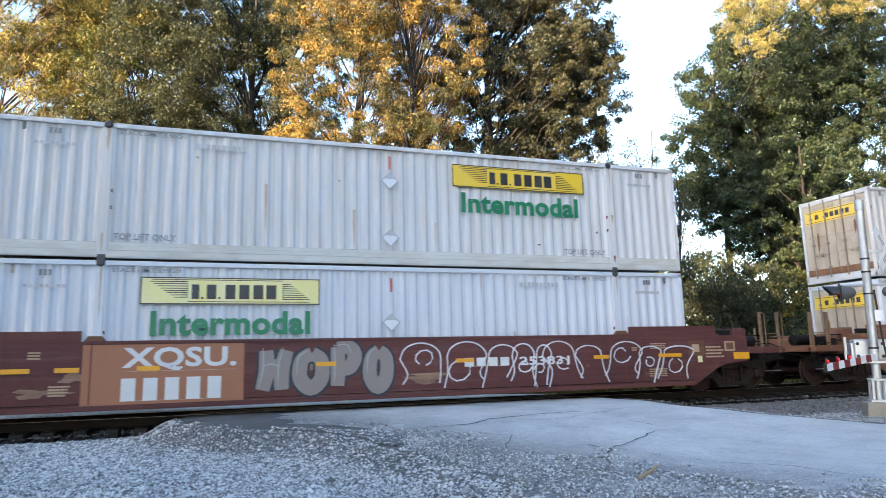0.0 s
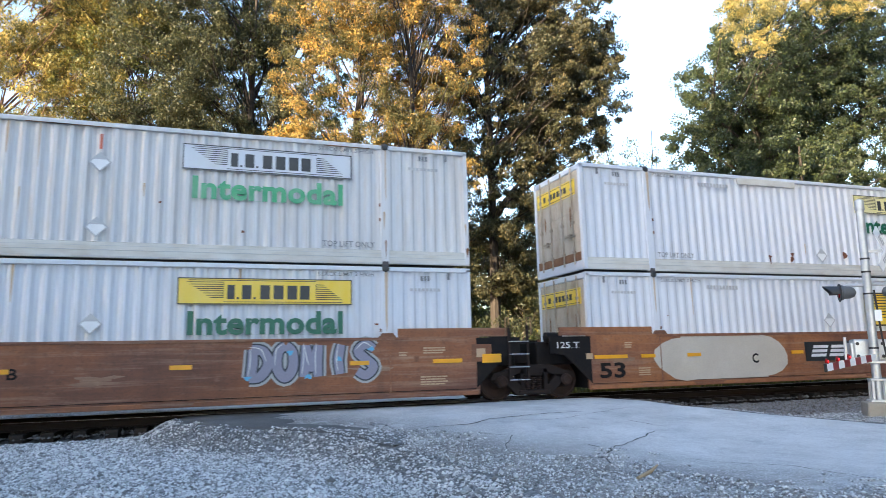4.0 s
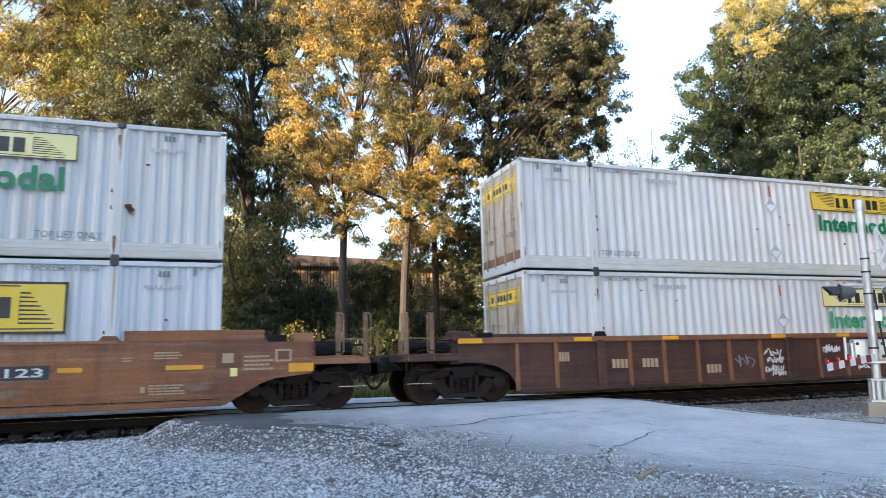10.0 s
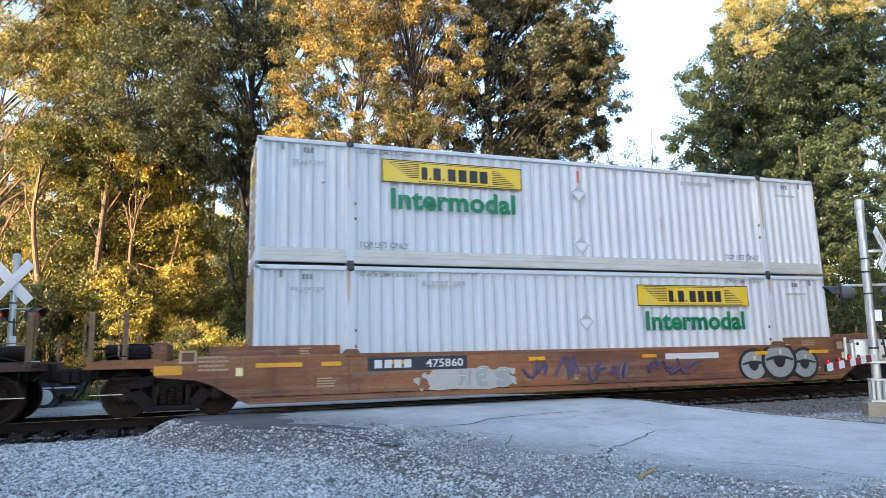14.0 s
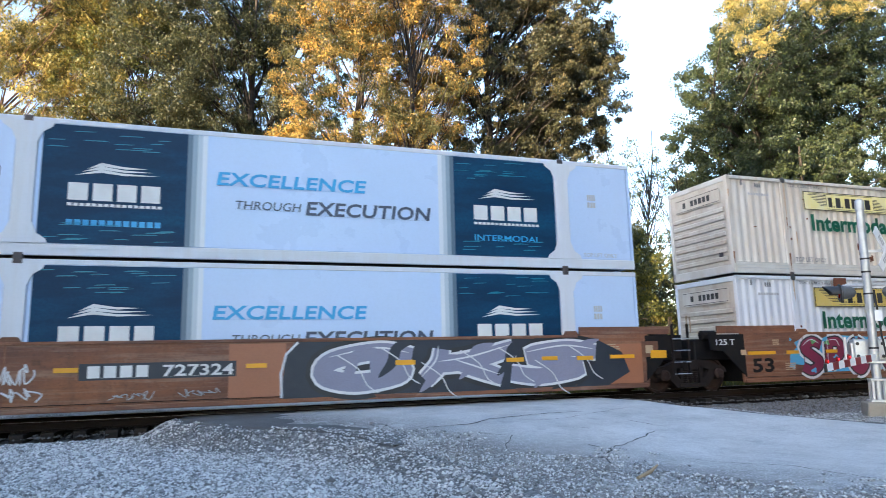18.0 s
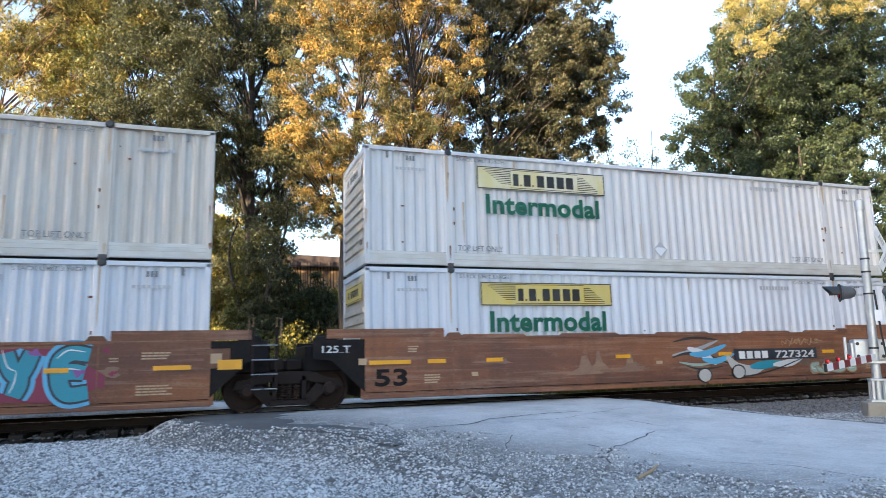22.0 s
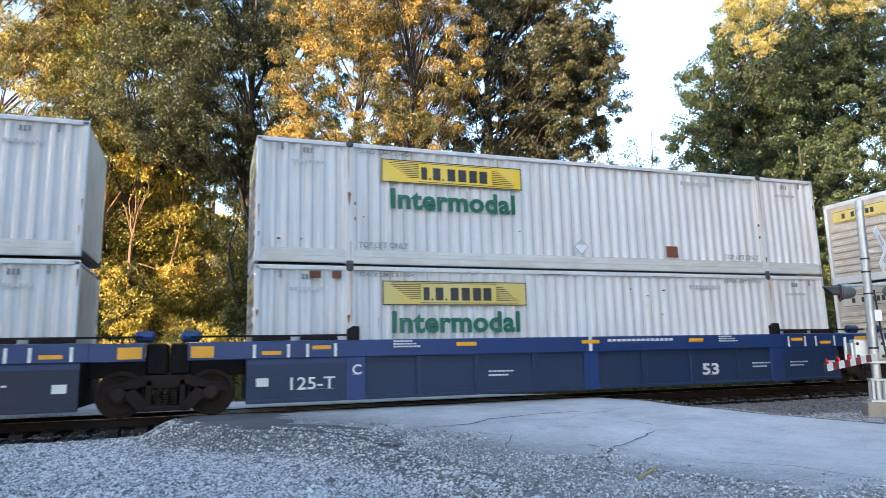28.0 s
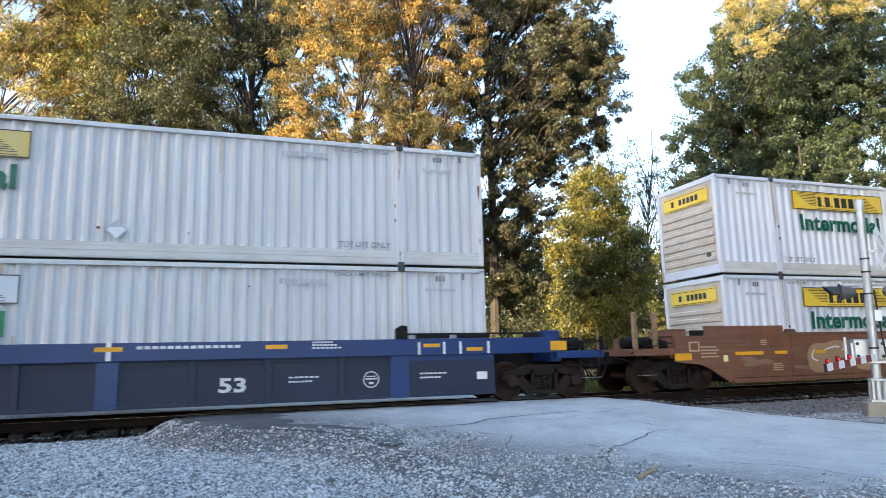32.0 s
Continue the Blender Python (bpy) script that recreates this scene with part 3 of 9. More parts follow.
    for xp in (-POST, POST):
        hw, zb = rnd.uniform(0.02, 0.05), rnd.uniform(1.2, 2.3)
        xr = xp + rnd.uniform(-0.04, 0.04)
        part("rust_run", Shape().prism([(xr - hw, CH - 0.12), (xr + hw, CH - 0.12), (xr + 0.6 * hw, zb + 0.2), (xr, zb), (xr - 0.7 * hw, zb + 0.3)], -0.0015, 0.002), RUN, ob)
    for xp in (-CL + 0.06, -POST, POST, CL - 0.06) if paint != "bright" else ():
        for zt in (rnd.uniform(0.3, 0.75), rnd.uniform(0.9, 2.7)):
            hw, ln_ = rnd.uniform(0.012, 0.04), rnd.uniform(0.12, 0.5)
            xr, zb = xp + rnd.uniform(-0.03, 0.03), max(0.06, zt - ln_)
            part("rust_run", Shape().prism([(xr - hw, zt), (xr + 0.4 * hw, zt + 0.03), (xr + hw, zt - 0.02), (xr + 0.5 * hw, 0.4 * zt + 0.6 * zb), (xr, zb), (xr - 0.7 * hw, 0.5 * (zt + zb))], -0.0022, 0.002), STREAK if rnd.random() < 0.6 else RUN, ob)
        a = rnd.uniform(-7.5, 6.5)
        part("rust_run", Shape().box(a, a + rnd.uniform(0.3, 1.2), -0.0015, 0.02, CH - 0.108, CH - 0.094), STREAK, ob)
    # small hinge marks and scuffs on the posts
    sc = Shape()
    for _ in range({"white": 4, "bright": 2, "old": 9}[paint]):
        a, b = rnd.uniform(-7.8, 7.8), rnd.uniform(0.5, 2.5)
        sc.box(a, a + rnd.uniform(0.02, 0.09), -0.0022, 0.03, b, b + rnd.uniform(0.02, 0.05))
    for x in (-POST + 0.11, POST - 0.14):
        for z in (1.05, 1.4):
            sc.box(x - 0.3 * 0, x + 0.03, -0.003, 0.03, z, z + 0.07)
    tagged(part("scuff", sc, RUST, ob), kind="stuff")
    return ob


NAVY = surface("navy_teal_panel", (0.004, 0.032, 0.080), (0.004, 0.085, 0.18), 0.8, 0.5, 0, 0.7, (0.5, 1, 2.5), 20, 0.02, shine=0.2)
TEAL = surface("teal_streak", (0.0, 0.20, 0.30), (0.0, 0.10, 0.18), 0.6, 0.35, 0, 2, (0.5, 1, 2))
CYAN = surface("cyan_lettering", (0.03, 0.33, 0.66), (0.06, 0.4, 0.7), 0.4, 0.4)
SLATE = surface("slate_lettering", (0.05, 0.07, 0.12), (0.12, 0.14, 0.2), 0.4, 0.4)


def reefer(label, seed):
    """Smooth-sided refrigerated box with dark printed panels."""
    rnd = random.Random(seed)
    ob = empty("refrigerated_container", label, "freight container", "double-stacked containers on the train")
    y = -0.003
    s = Shape()
    for a, b in ((-CL + 0.55, -POST - 0.2), (-POST + 0.2, POST - 0.2), (POST + 0.2, CL - 0.1)):
        s.box(a, b, 0.012, 0.05, 0.30, CH - 0.1, 0.01)
    part("side_panel", s, REEFER, ob, "smooth white insulated wall")
    part("inner_wall", Shape().box(-CL + 0.62, CL - 0.1, 0.05, 0.09, 0.2, CH - 0.1), REEFER, ob)
    part("far_side_panel", Shape().box(-CL + 0.5, CL, CW - 0.05, CW, 0.1, CH - 0.05), REEFER, ob)
    part("roof", Shape().box(-CL + 0.5, CL, 0.03, CW - 0.03, CH - 0.08, CH - 0.02), REEFER, ob)
    part("top_rail", Shape().box(-CL, CL, 0, 0.08, CH - 0.11, CH, 0.01), WHITE_BRIGHT, ob)
    part("bottom_rail", Shape().box(-CL, CL, 0, 0.1, 0.06, 0.30, 0.012).box(-CL + 0.1, CL - 0.1, -0.006, 0.05, 0.2, 0.225), WHITE_BRIGHT, ob)
    part("underside", Shape().box(-CL, CL, 0.1, CW - 0.05, 0.12, 0.24), CASTING, ob)
    part("end_wall", Shape().box(CL - 0.08, CL, 0.02, CW - 0.02, 0.1, CH - 0.05), REEFER, ob)
    for x in (-POST, POST):
        p = Shape().box(x - 0.19, x + 0.19, -0.018, 0.06, 0.3, CH - 0.1, 0.012)
        for z, d in ((0.3, 1), (CH - 0.1, -1)):
            p.prism([(x - 0.48, z), (x + 0.48, z), (x + 0.44, z + d * 0.09), (x + 0.28, z + d * 0.2), (x + 0.19, z + d * 0.42), (x - 0.19, z + d * 0.42), (x - 0.28, z + d * 0.2), (x - 0.44, z + d * 0.09)], -0.02, 0.05)
        part("lifting_post", p, WHITE_BRIGHT, ob, "flared white lifting post")
        for z in (0.06, CH - 0.03):
            part("corner_casting", BOX["casting"], None, ob, "dark blue-grey corner casting").location = (x, 0, z)
    # frame round the cooling unit at the front end
    x = -CL
    for yy in (0.0, CW - 0.12):
        part("frame_post", Shape().box(x, x + 0.13, yy, yy + 0.12, 0.05, CH - 0.02, 0.015), WHITE_BRIGHT, ob)
        part("frame_post", Shape().box(x + 0.44, x + 0.56, yy, yy + 0.12, 0.05, CH - 0.02, 0.015), WHITE_BRIGHT, ob)
    for z in (0.62, 1.25, 1.95, 2.5):
        part("rung", Shape().box(x + 0.12, x + 0.45, 0.02, 0.05, z, z + 0.04), WHITE_BRIGHT, ob)
    for z in (0.06, CH - 0.12):
        part("frame_beam", Shape().box(x, x + 0.55, 0.1, CW - 0.1, z, z + 0.1, 0.015), WHITE_BRIGHT, ob)
    u = part("cooling_unit", Shape().box(x + 0.06, x + 0.5, 0.3, CW - 0.3, 0.35, CH - 0.25, 0.06), REEFER, ob, "white cooling unit")
    part("grille", Shape().box(x + 0.01, x + 0.07, 0.3, CW - 0.3, 1.65, CH - 0.2, 0.03), CARBLACK, u, "black cooling grille")
    part("lower_grille", Shape().box(x + 0.02, x + 0.07, 0.35, CW - 0.35, 0.2, 0.7, 0.01), CARBLACK, u, "black lower grille")
    part("tank", Shape().turned([(0.3, 0.05), (0.32, 0.12), (0.9, 0.12), (0.92, 0.05)], "y", (x + 0.35, 0, 0.5), 10), CARBLACK, ob, "black round fuel tank", True)
    for a, b, words in ((-5.72, -3.0, 0), (3.05, 5.78, 1)):
        d = part("dark_panel", Shape().box(a, b, y, 0.02, 0.31, CH - 0.12), NAVY, ob, "dark teal printed panel")
        e = b if words == 0 else a
        sg = 1 if words == 0 else -1
        for k in range(4):
            q0, q1 = e + sg * 0.1 * k, e + sg * 0.1 * (k + 1)
            part("faded_edge", Shape().box(min(q0, q1), max(q0, q1), y, 0.02, 0.31, CH - 0.12), FADES[k], d)
        st = Shape()
        for _ in range(26):
            u0, z0 = rnd.uniform(a, b - 0.5), rnd.uniform(2.2, CH - 0.2) if rnd.random() < 0.7 else rnd.uniform(0.35, 0.8)
            st.prism([(u0, z0), (u0 + rnd.uniform(0.2, 0.5), z0 + 0.012), (u0 + rnd.uniform(0.2, 0.5), z0 + 0.03), (u0 + 0.05, z0 + 0.02)], y - 0.003, y)
        tagged(part("streak", st, TEAL, d), kind="stuff")
        m = 0.5 * (a + b) + 0.02
        for i in range(4):
            q = m - 0.88 + i * 0.45
            part("name_block", Shape().box(q, q + 0.36, y - 0.004, y, 1.2, 1.56), MARKWHITE, d, "white block in place of a letter")
        sw = Shape()
        for k in range(3):
            z = 1.72 + 0.07 * k
            sw.prism([(m - 0.75 + 0.1 * k, z), (m - 0.3, z + 0.14), (m + 0.1, z + 0.08), (m + 0.8 - 0.12 * k, z + 0.06), (m + 0.15, z + 0.03), (m - 0.3, z + 0.07)], y - 0.004, y)
        part("emblem", sw, MARKWHITE, d, "white running emblem")
        part("name_stencil", bars(m - 0.88, m + 0.9, 1.08, 1.14, y, 16), MARKWHITE, d)
        if words:
            part("lettering", lettering("INTERMODAL", m - 0.88, m + 0.9, 0.68, 0.83, y - 0.002, 0.01), CYAN, d)
        else:
            part("address_stencil", bars(m - 0.88, m + 0.9, 0.68, 0.80, y, 12), CYAN, d)
    part("lettering", lettering("EXCELLENCE", -2.4, 0.85, 1.68, 1.98, y, 0.025, 0.15), CYAN, ob)
    part("lettering", lettering("THROUGH", -2.02, -0.62, 1.17, 1.36, y, 0.005, 0.15), SLATE, ob)
    part("lettering", lettering("EXECUTION", -0.5, 2.4, 1.1, 1.42, y, 0.025, 0.15), SLATE, ob)
    part("number_stencil", bars(-7.15, -6.55, 1.93, 2.12, y, 4), SLATE, ob)
    part("number_stencil", bars(-7.15, -6.38, 1.62, 1.81, y, 6), SLATE, ob)
    part("stencil_mark", bars(-7.4, -6.45, 0.34, 0.42, y, 10), TEXTPALE, ob)
    part("lettering", lettering("TOP LIFT ONLY", 6.55, 7.55, 0.36, 0.46, y, 0.006), TEXTPALE, ob)
    part("stencil_mark", bars(6.75, 7.0, 1.85, 2.0, y, 4), TEXTPALE, ob)
    part("stencil_mark", bars(6.75, 7.0, 1.66, 1.8, y, 3), TEXTPALE, ob)
    return ob


FADES = [surface("fade_%s" % n, c, tuple(x * 0.9 for x in c), 0.3, 0.35) for n, c in
         (("deep", (0.10, 0.16, 0.22)), ("mid", (0.26, 0.34, 0.42)), ("light", (0.46, 0.53, 0.60)), ("pale", (0.66, 0.70, 0.76)))]

# ---------------------------------------------------------------- well cars
CY = 1.295                    # track centre line
WR = 0.457                    # wheel radius
SIDE = -0.13                  # near face of the car sides


def truck_meshes():
    m = {}
    for key, y0 in (("near_frame", CY - 1.12), ("far_frame", CY + 0.92)):
        f = Shape()      # cast frame with open windows: arch, struts, spring seat
        y1 = y0 + 0.2
        f.prism([(-1.16, 0.50), (-1.08, 0.66), (-0.80, 0.70), (-0.45, 0.84), (0.45, 0.84), (0.80, 0.70), (1.08, 0.66), (1.16, 0.50), (0.80, 0.50), (0.42, 0.64), (-0.42, 0.64), (-0.80, 0.50)], y0, y1)
        for sx in (-0.87, 0.87):
            f.box(sx - 0.2, sx + 0.2, y0 + 0.01, y1, 0.40, 0.66, 0.04)
        f.prism([(-0.92, 0.56), (-0.60, 0.60), (-0.34, 0.32), (-0.30, 0.12), (-0.46, 0.12)], y0, y1)
        f.prism([(0.92, 0.56), (0.46, 0.12), (0.30, 0.12), (0.34, 0.32), (0.60, 0.60)], y0, y1)
        f.box(-0.42, 0.42, y0 - 0.02, y1 + 0.02, 0.13, 0.24, 0.02)
        f.box(-0.36, -0.27, y0, y1, 0.24, 0.74).box(0.27, 0.36, y0, y1, 0.24, 0.74)
        m[key] = f.mesh("side_frame", TRUCKSTEEL)
    b = Shape().box(-0.25, 0.25, CY - 1.1, CY + 1.1, 0.56, 0.70, 0.03).turned([(0.7, 0.38), (0.80, 0.38)], "z", (0, CY, 0), 14)
    m["bolster"] = b.mesh("bolster", TRUCKSTEEL)
    sp = Shape()
    prof = []
    for k in range(6):
        z = 0.25 + k * 0.05
        prof += [(z, 0.045), (z + 0.012, 0.075), (z + 0.03, 0.075), (z + 0.045, 0.045)]
    m["spring"] = sp.turned(prof, "z", (0, 0, 0), 8).mesh("spring", WHEELSTEEL)
    w = Shape()
    for sgn in (-1, 1):
        c = CY + sgn * 0.755
        prof = [(-0.085, WR - 0.03), (-0.075, WR + 0.028), (-0.05, WR + 0.028), (-0.035, WR + 0.004), (0.07, WR), (0.07, WR - 0.06), (0.035, WR - 0.08), (0.0, 0.2), (0.06, 0.13), (0.07, 0.08)]
        inner = [(-0.085, WR - 0.03), (-0.08, WR - 0.07), (-0.04, WR - 0.09), (-0.03, 0.2), (-0.09, 0.12), (-0.09, 0.08)]
        w.turned([(t * sgn, r) for t, r in prof], "y", (0, c, WR), 28)
        w.turned([(t * sgn, r) for t, r in inner], "y", (0, c, WR), 28)
    w.turned([(-1.14, 0.05), (-1.14, 0.085), (1.14, 0.085), (1.14, 0.05)], "y", (0, CY, WR), 12)
    for sgn in (-1, 1):
        y = CY + sgn * 1.1
        w.turned([(-0.11, 0.05), (-0.11, 0.10), (-0.07, 0.15), (0.07, 0.15), (0.11, 0.10), (0.11, 0.05)], "y", (0, y, WR), 12)
        for k in range(3):
            a = 2.1 * k
            w.turned([(-0.015, 0.02), (0.015, 0.02)], "y", (0.07 * math.cos(a), CY + sgn * 1.215, WR + 0.07 * math.sin(a)), 6)
    w.v = [(x, y, z - WR) for x, y, z in w.v]
    m["wheelset"] = w.mesh("wheelset", WHEELSTEEL, True)
    r = Shape()
    for sgn in (-1, 1):
        c = CY + sgn * 0.755
        r.turned([(-0.05, WR + 0.006), (0.05, WR + 0.006)], "y", (0, c, 0), 28)
    m["tread"] = r.mesh("tread", TREAD, True)
    return m


TRUCK = {}
WHEELSETS = []


def bogie(parent, x):
    """Two-axle freight bogie; both wheelsets are keyed later."""
    b = part("bogie", TRUCK["bolster"], None, parent, "grimy cast-steel freight bogie")
    b.location.x = x
    part("side_frame", TRUCK["near_frame"], None, b)
    part("side_frame", TRUCK["far_frame"], None, b)
    for sx in (-0.16, 0.0, 0.16):
        for sy in (CY - 1.06, CY + 1.0):
            part("spring", TRUCK["spring"], None, b, "coil spring").location = (sx, sy, 0)
    for sx in (-0.48, 0.48):
        part("brake_beam", Shape().box(sx - 0.04, sx + 0.04, CY - 0.7, CY + 0.7, 0.28, 0.4), TRUCKSTEEL, b)
    for dx in (-0.87, 0.87):
        w = part("wheelset", TRUCK["wheelset"], None, b, "steel wheelset with bearing caps")
        w.location = (dx, 0, WR)
        WHEELSETS.append(w)


def hose(parent, x, sgn):
    pts = [(x, CY - 0.25, 0.78), (x + sgn * 0.10, CY - 0.25, 0.52), (x + sgn * 0.25, CY - 0.22, 0.36), (x + sgn * 0.42, CY - 0.2, 0.45), (x + sgn * 0.5, CY - 0.18, 0.6)]
    part("air_hose", Shape().tube(pts, 0.022), CARBLACK, parent, "black rubber air hose", True)


def coupler_end(ob, sgn, paint, tall=True, wheel=False, low=False):
    """Open platform over the bogie with grab posts, coupler and hose; sgn: which end."""
    x = lambda a: sgn * a
    bx = lambda s, a, b, *r: s.box(min(sgn * a, sgn * b), max(sgn * a, sgn * b), *r)
    part("centre_sill", bx(Shape(), 8.0, 11.3, CY - 0.33, CY + 0.33, 0.78, 1.12, 0.02), CARBLACK, ob)
    part("end_sill", bx(Shape(), 11.05, 11.25, -0.05, 2.64, 0.98, 1.16, 0.015), CARBLACK if paint is BLUE else paint, ob)
    part("platform", bx(Shape(), 9.9, 11.2, 0.0, 2.59, 1.12, 1.15), CARBLACK, ob, "steel grating platform")
    part("side_beam", bx(Shape(), 9.85, 11.2, SIDE + 0.02, SIDE + 0.1, 0.98, 1.16, 0.01), paint, ob)
    part("cross_beam", bx(Shape(), 9.75, 10.05, 0.0, 2.59, 0.9, 1.5, 0.02), paint, ob)
    ink = POSTTAN if tall and paint is not BLUE else CARBLACK
    for a, h in ((11.13, 2.10), (10.52, 2.10)) if tall else ((11.15, 1.5), (10.6, 1.4)):
        part("grab_post", bx(Shape(), a - 0.05, a + 0.05, SIDE + 0.03, SIDE + 0.08, 1.0, h, 0.01).box(min(x(a - 0.05), x(a - 0.04)), max(x(a - 0.05), x(a - 0.04)), SIDE + 0.0, SIDE + 0.03, 1.0, h), ink, ob)
        if tall:
            part("grab_iron", Shape().tube([(x(a + 0.07), SIDE + 0.05, 1.18), (x(a + 0.11), SIDE, 1.24), (x(a + 0.11), SIDE, h - 0.06), (x(a + 0.07), SIDE + 0.05, h - 0.01), (x(a), SIDE + 0.05, h - 0.01)], 0.015, 6), ink, ob, "thin bent grab iron")
        part("far_post", bx(Shape(), a - 0.035, a + 0.035, 2.62, 2.67, 1.12, min(h, 1.78), 0.01), ink, ob)
    part("handrail", bx(Shape(), 10.47, 11.12, SIDE + 0.04, SIDE + 0.07, 1.36, 1.4), CARBLACK, ob)
    part("step", bx(Shape(), 10.1, 11.0, SIDE + 0.02, SIDE + 0.06, 0.78, 0.81).box(min(x(10.98), x(11.0)), max(x(10.98), x(11.0)), SIDE + 0.02, SIDE + 0.06, 0.6, 1.0), CARBLACK, ob)
    part("stirrup", Shape().tube([(x(11.12), SIDE + 0.05, 1.0), (x(11.12), SIDE + 0.05, 0.50), (x(10.53), SIDE + 0.05, 0.50), (x(10.53), SIDE + 0.05, 1.0)], 0.016, 6), TRUCKSTEEL, ob, "bent steel stirrup step")
    part("stirrup_tread", bx(Shape(), 10.53, 11.12, SIDE + 0.02, SIDE + 0.09, 0.486, 0.502), TREAD, ob, "bright worn step tread")
    if tall:
        for z in (1.5,):
            part("rung", bx(Shape(), 10.5, 11.15, SIDE + 0.045, SIDE + 0.065, z, z + 0.025), POSTTAN, ob)
    if sgn > 0 and wheel:
        part("brake_stand", Shape().prism([(9.98, 1.15), (10.32, 1.15), (10.24, 1.92), (10.08, 1.92)], 0.55, 0.85), paint, ob, "upright hand-brake stand")
        part("hand_wheel", Shape().turned([(-0.02, 0.13), (-0.03, 0.18), (0.0, 0.21), (0.03, 0.18), (0.02, 0.13)], "y", (10.16, 0.5, 1.98), 18), BROWN_DK, ob, "round hand-brake wheel", True)
    part("cut_lever", Shape().tube([(x(10.2), SIDE + 0.03, 1.22), (x(10.75), SIDE + 0.0, 1.24), (x(11.3), SIDE + 0.05, 1.05)], 0.014, 5), TRUCKSTEEL, ob, "", True)
    part("valve_box", bx(Shape(), 10.08, 10.36, 0.02, 0.3, 1.16, 1.36, 0.02), CARBLACK, ob)
    if not low:
        # black block proud of the side; a recess's shade put into colour
        part("side_pocket", bx(Shape(), 9.0, 9.42, SIDE - 0.004, SIDE + 0.1, 1.46, 1.62, 0.02), CARBLACK, ob, "black block that stands for a recess's shade")
    for z in (1.28, 1.44):
        part("end_rail", bx(Shape(), 10.0, 10.5, SIDE + 0.05, SIDE + 0.09, z, z + 0.03), CARBLACK, ob)
    if not low:
        part("end_box", bx(Shape(), 9.55, 9.98, SIDE + 0.03, 0.5, 1.44, 1.66, 0.02), paint, ob)
    part("reservoir", Shape().turned([(min(x(10.1), x(11.0)), 0.04), (min(x(10.1), x(11.0)) + 0.04, 0.16), (max(x(10.1), x(11.0)) - 0.04, 0.16), (max(x(10.1), x(11.0)), 0.04)], "x", (0, 0.75, 1.33), 12), CARBLACK, ob, "round black air reservoir", True)
    part("brake_gear", bx(Shape(), 10.0, 10.4, 0.25, 0.8, 1.15, 1.42, 0.03), CARBLACK, ob, "hand brake gear on the platform")
    part("coupler", bx(Shape(), 11.2, 11.56, CY - 0.1, CY + 0.1, 0.74, 0.98, 0.03).box(min(x(11.45), x(11.72)), max(x(11.45), x(11.72)), CY - 0.2, CY + 0.16, 0.68, 1.02, 0.05), TRUCKSTEEL, ob, "knuckle coupler")
    part("uncoupling_lever", Shape().tube([(x(11.2), CY - 0.3, 0.95), (x(11.28), CY - 0.9, 0.93), (x(11.24), CY - 1.4, 0.80)], 0.014), TRUCKSTEEL, ob, "", True)
    hose(ob, x(11.3), sgn)


def artic_end(ob, sgn, paint, number):
    """Articulated end that rests on a shared bogie."""
    bx = lambda s, a, b, *r: s.box(min(sgn * a, sgn * b), max(sgn * a, sgn * b), *r)
    part("end_beam", bx(Shape(), 8.1, 9.35, CY - 0.9, CY + 0.9, 0.82, 1.40, 0.03), CARBLACK, ob)
    part("pivot", bx(Shape(), 9.3, 9.72, CY - 0.35, CY + 0.35, 0.84, 1.12, 0.05), TRUCKSTEEL, ob)
    for yy in (SIDE - 0.004, 2.66):
        part("end_plate", Shape().prism([(sgn * 8.12, 0.36), (sgn * 8.12, 1.5), (sgn * 9.25, 1.5), (sgn * 9.25, 1.1), (sgn * 8.85, 1.06)], yy, yy + 0.06), CARBLACK, ob, "sooty black sloping end plate")
    if number:
        part("lettering", lettering("125 T", sgn * 8.75 - 0.31, sgn * 8.75 + 0.31, 1.22, 1.37, SIDE - 0.01, 0.01), MARKWHITE, ob)
        part("reflector", Shape().box(sgn * 8.17 - 0.09, sgn * 8.17 + 0.09, SIDE - 0.012, SIDE, 0.94, 1.08), MARKTAN, ob)
    else:
        l = part("ladder", bx(Shape(), 8.92, 8.98, SIDE - 0.05, SIDE - 0.01, 0.46, 1.78), TRUCKSTEEL, ob, "dark steel ladder")
        part("ladder_rail", bx(Shape(), 9.40, 9.46, SIDE - 0.05, SIDE - 0.01, 0.46, 1.78), TRUCKSTEEL, l)
        for z in (0.50, 0.80, 1.10, 1.40):
            part("rung", Shape().tube([(sgn * 8.93, SIDE - 0.06, z), (sgn * 9.45, SIDE - 0.06, z)], 0.014, 6), TREAD, l, "bright worn rung")
        for a in (8.86, 9.52):
            part("grab_loop", Shape().tube([(sgn * a, SIDE - 0.03, 1.55), (sgn * a, SIDE - 0.06, 1.62), (sgn * a, SIDE - 0.06, 1.96), (sgn * (8.95 if a < 9 else 9.43), SIDE - 0.04, 1.98), (sgn * (8.95 if a < 9 else 9.43), SIDE - 0.03, 1.78)], 0.016, 6), POSTTAN, l, "bent grab iron above the ladder")
        part("reflector", Shape().box(sgn * 8.5 - 0.24, sgn * 8.5 + 0.24, SIDE - 0.012, SIDE, 0.92, 1.12), ROAD_YELLOW, ob)
    part("brake_cylinder", Shape().turned([(-0.25, 0.05), (-0.22, 0.13), (0.2, 0.13), (0.25, 0.05)], "x", (sgn * 8.9, 0.35, 1.5), 10), CARBLACK, ob, "", True)


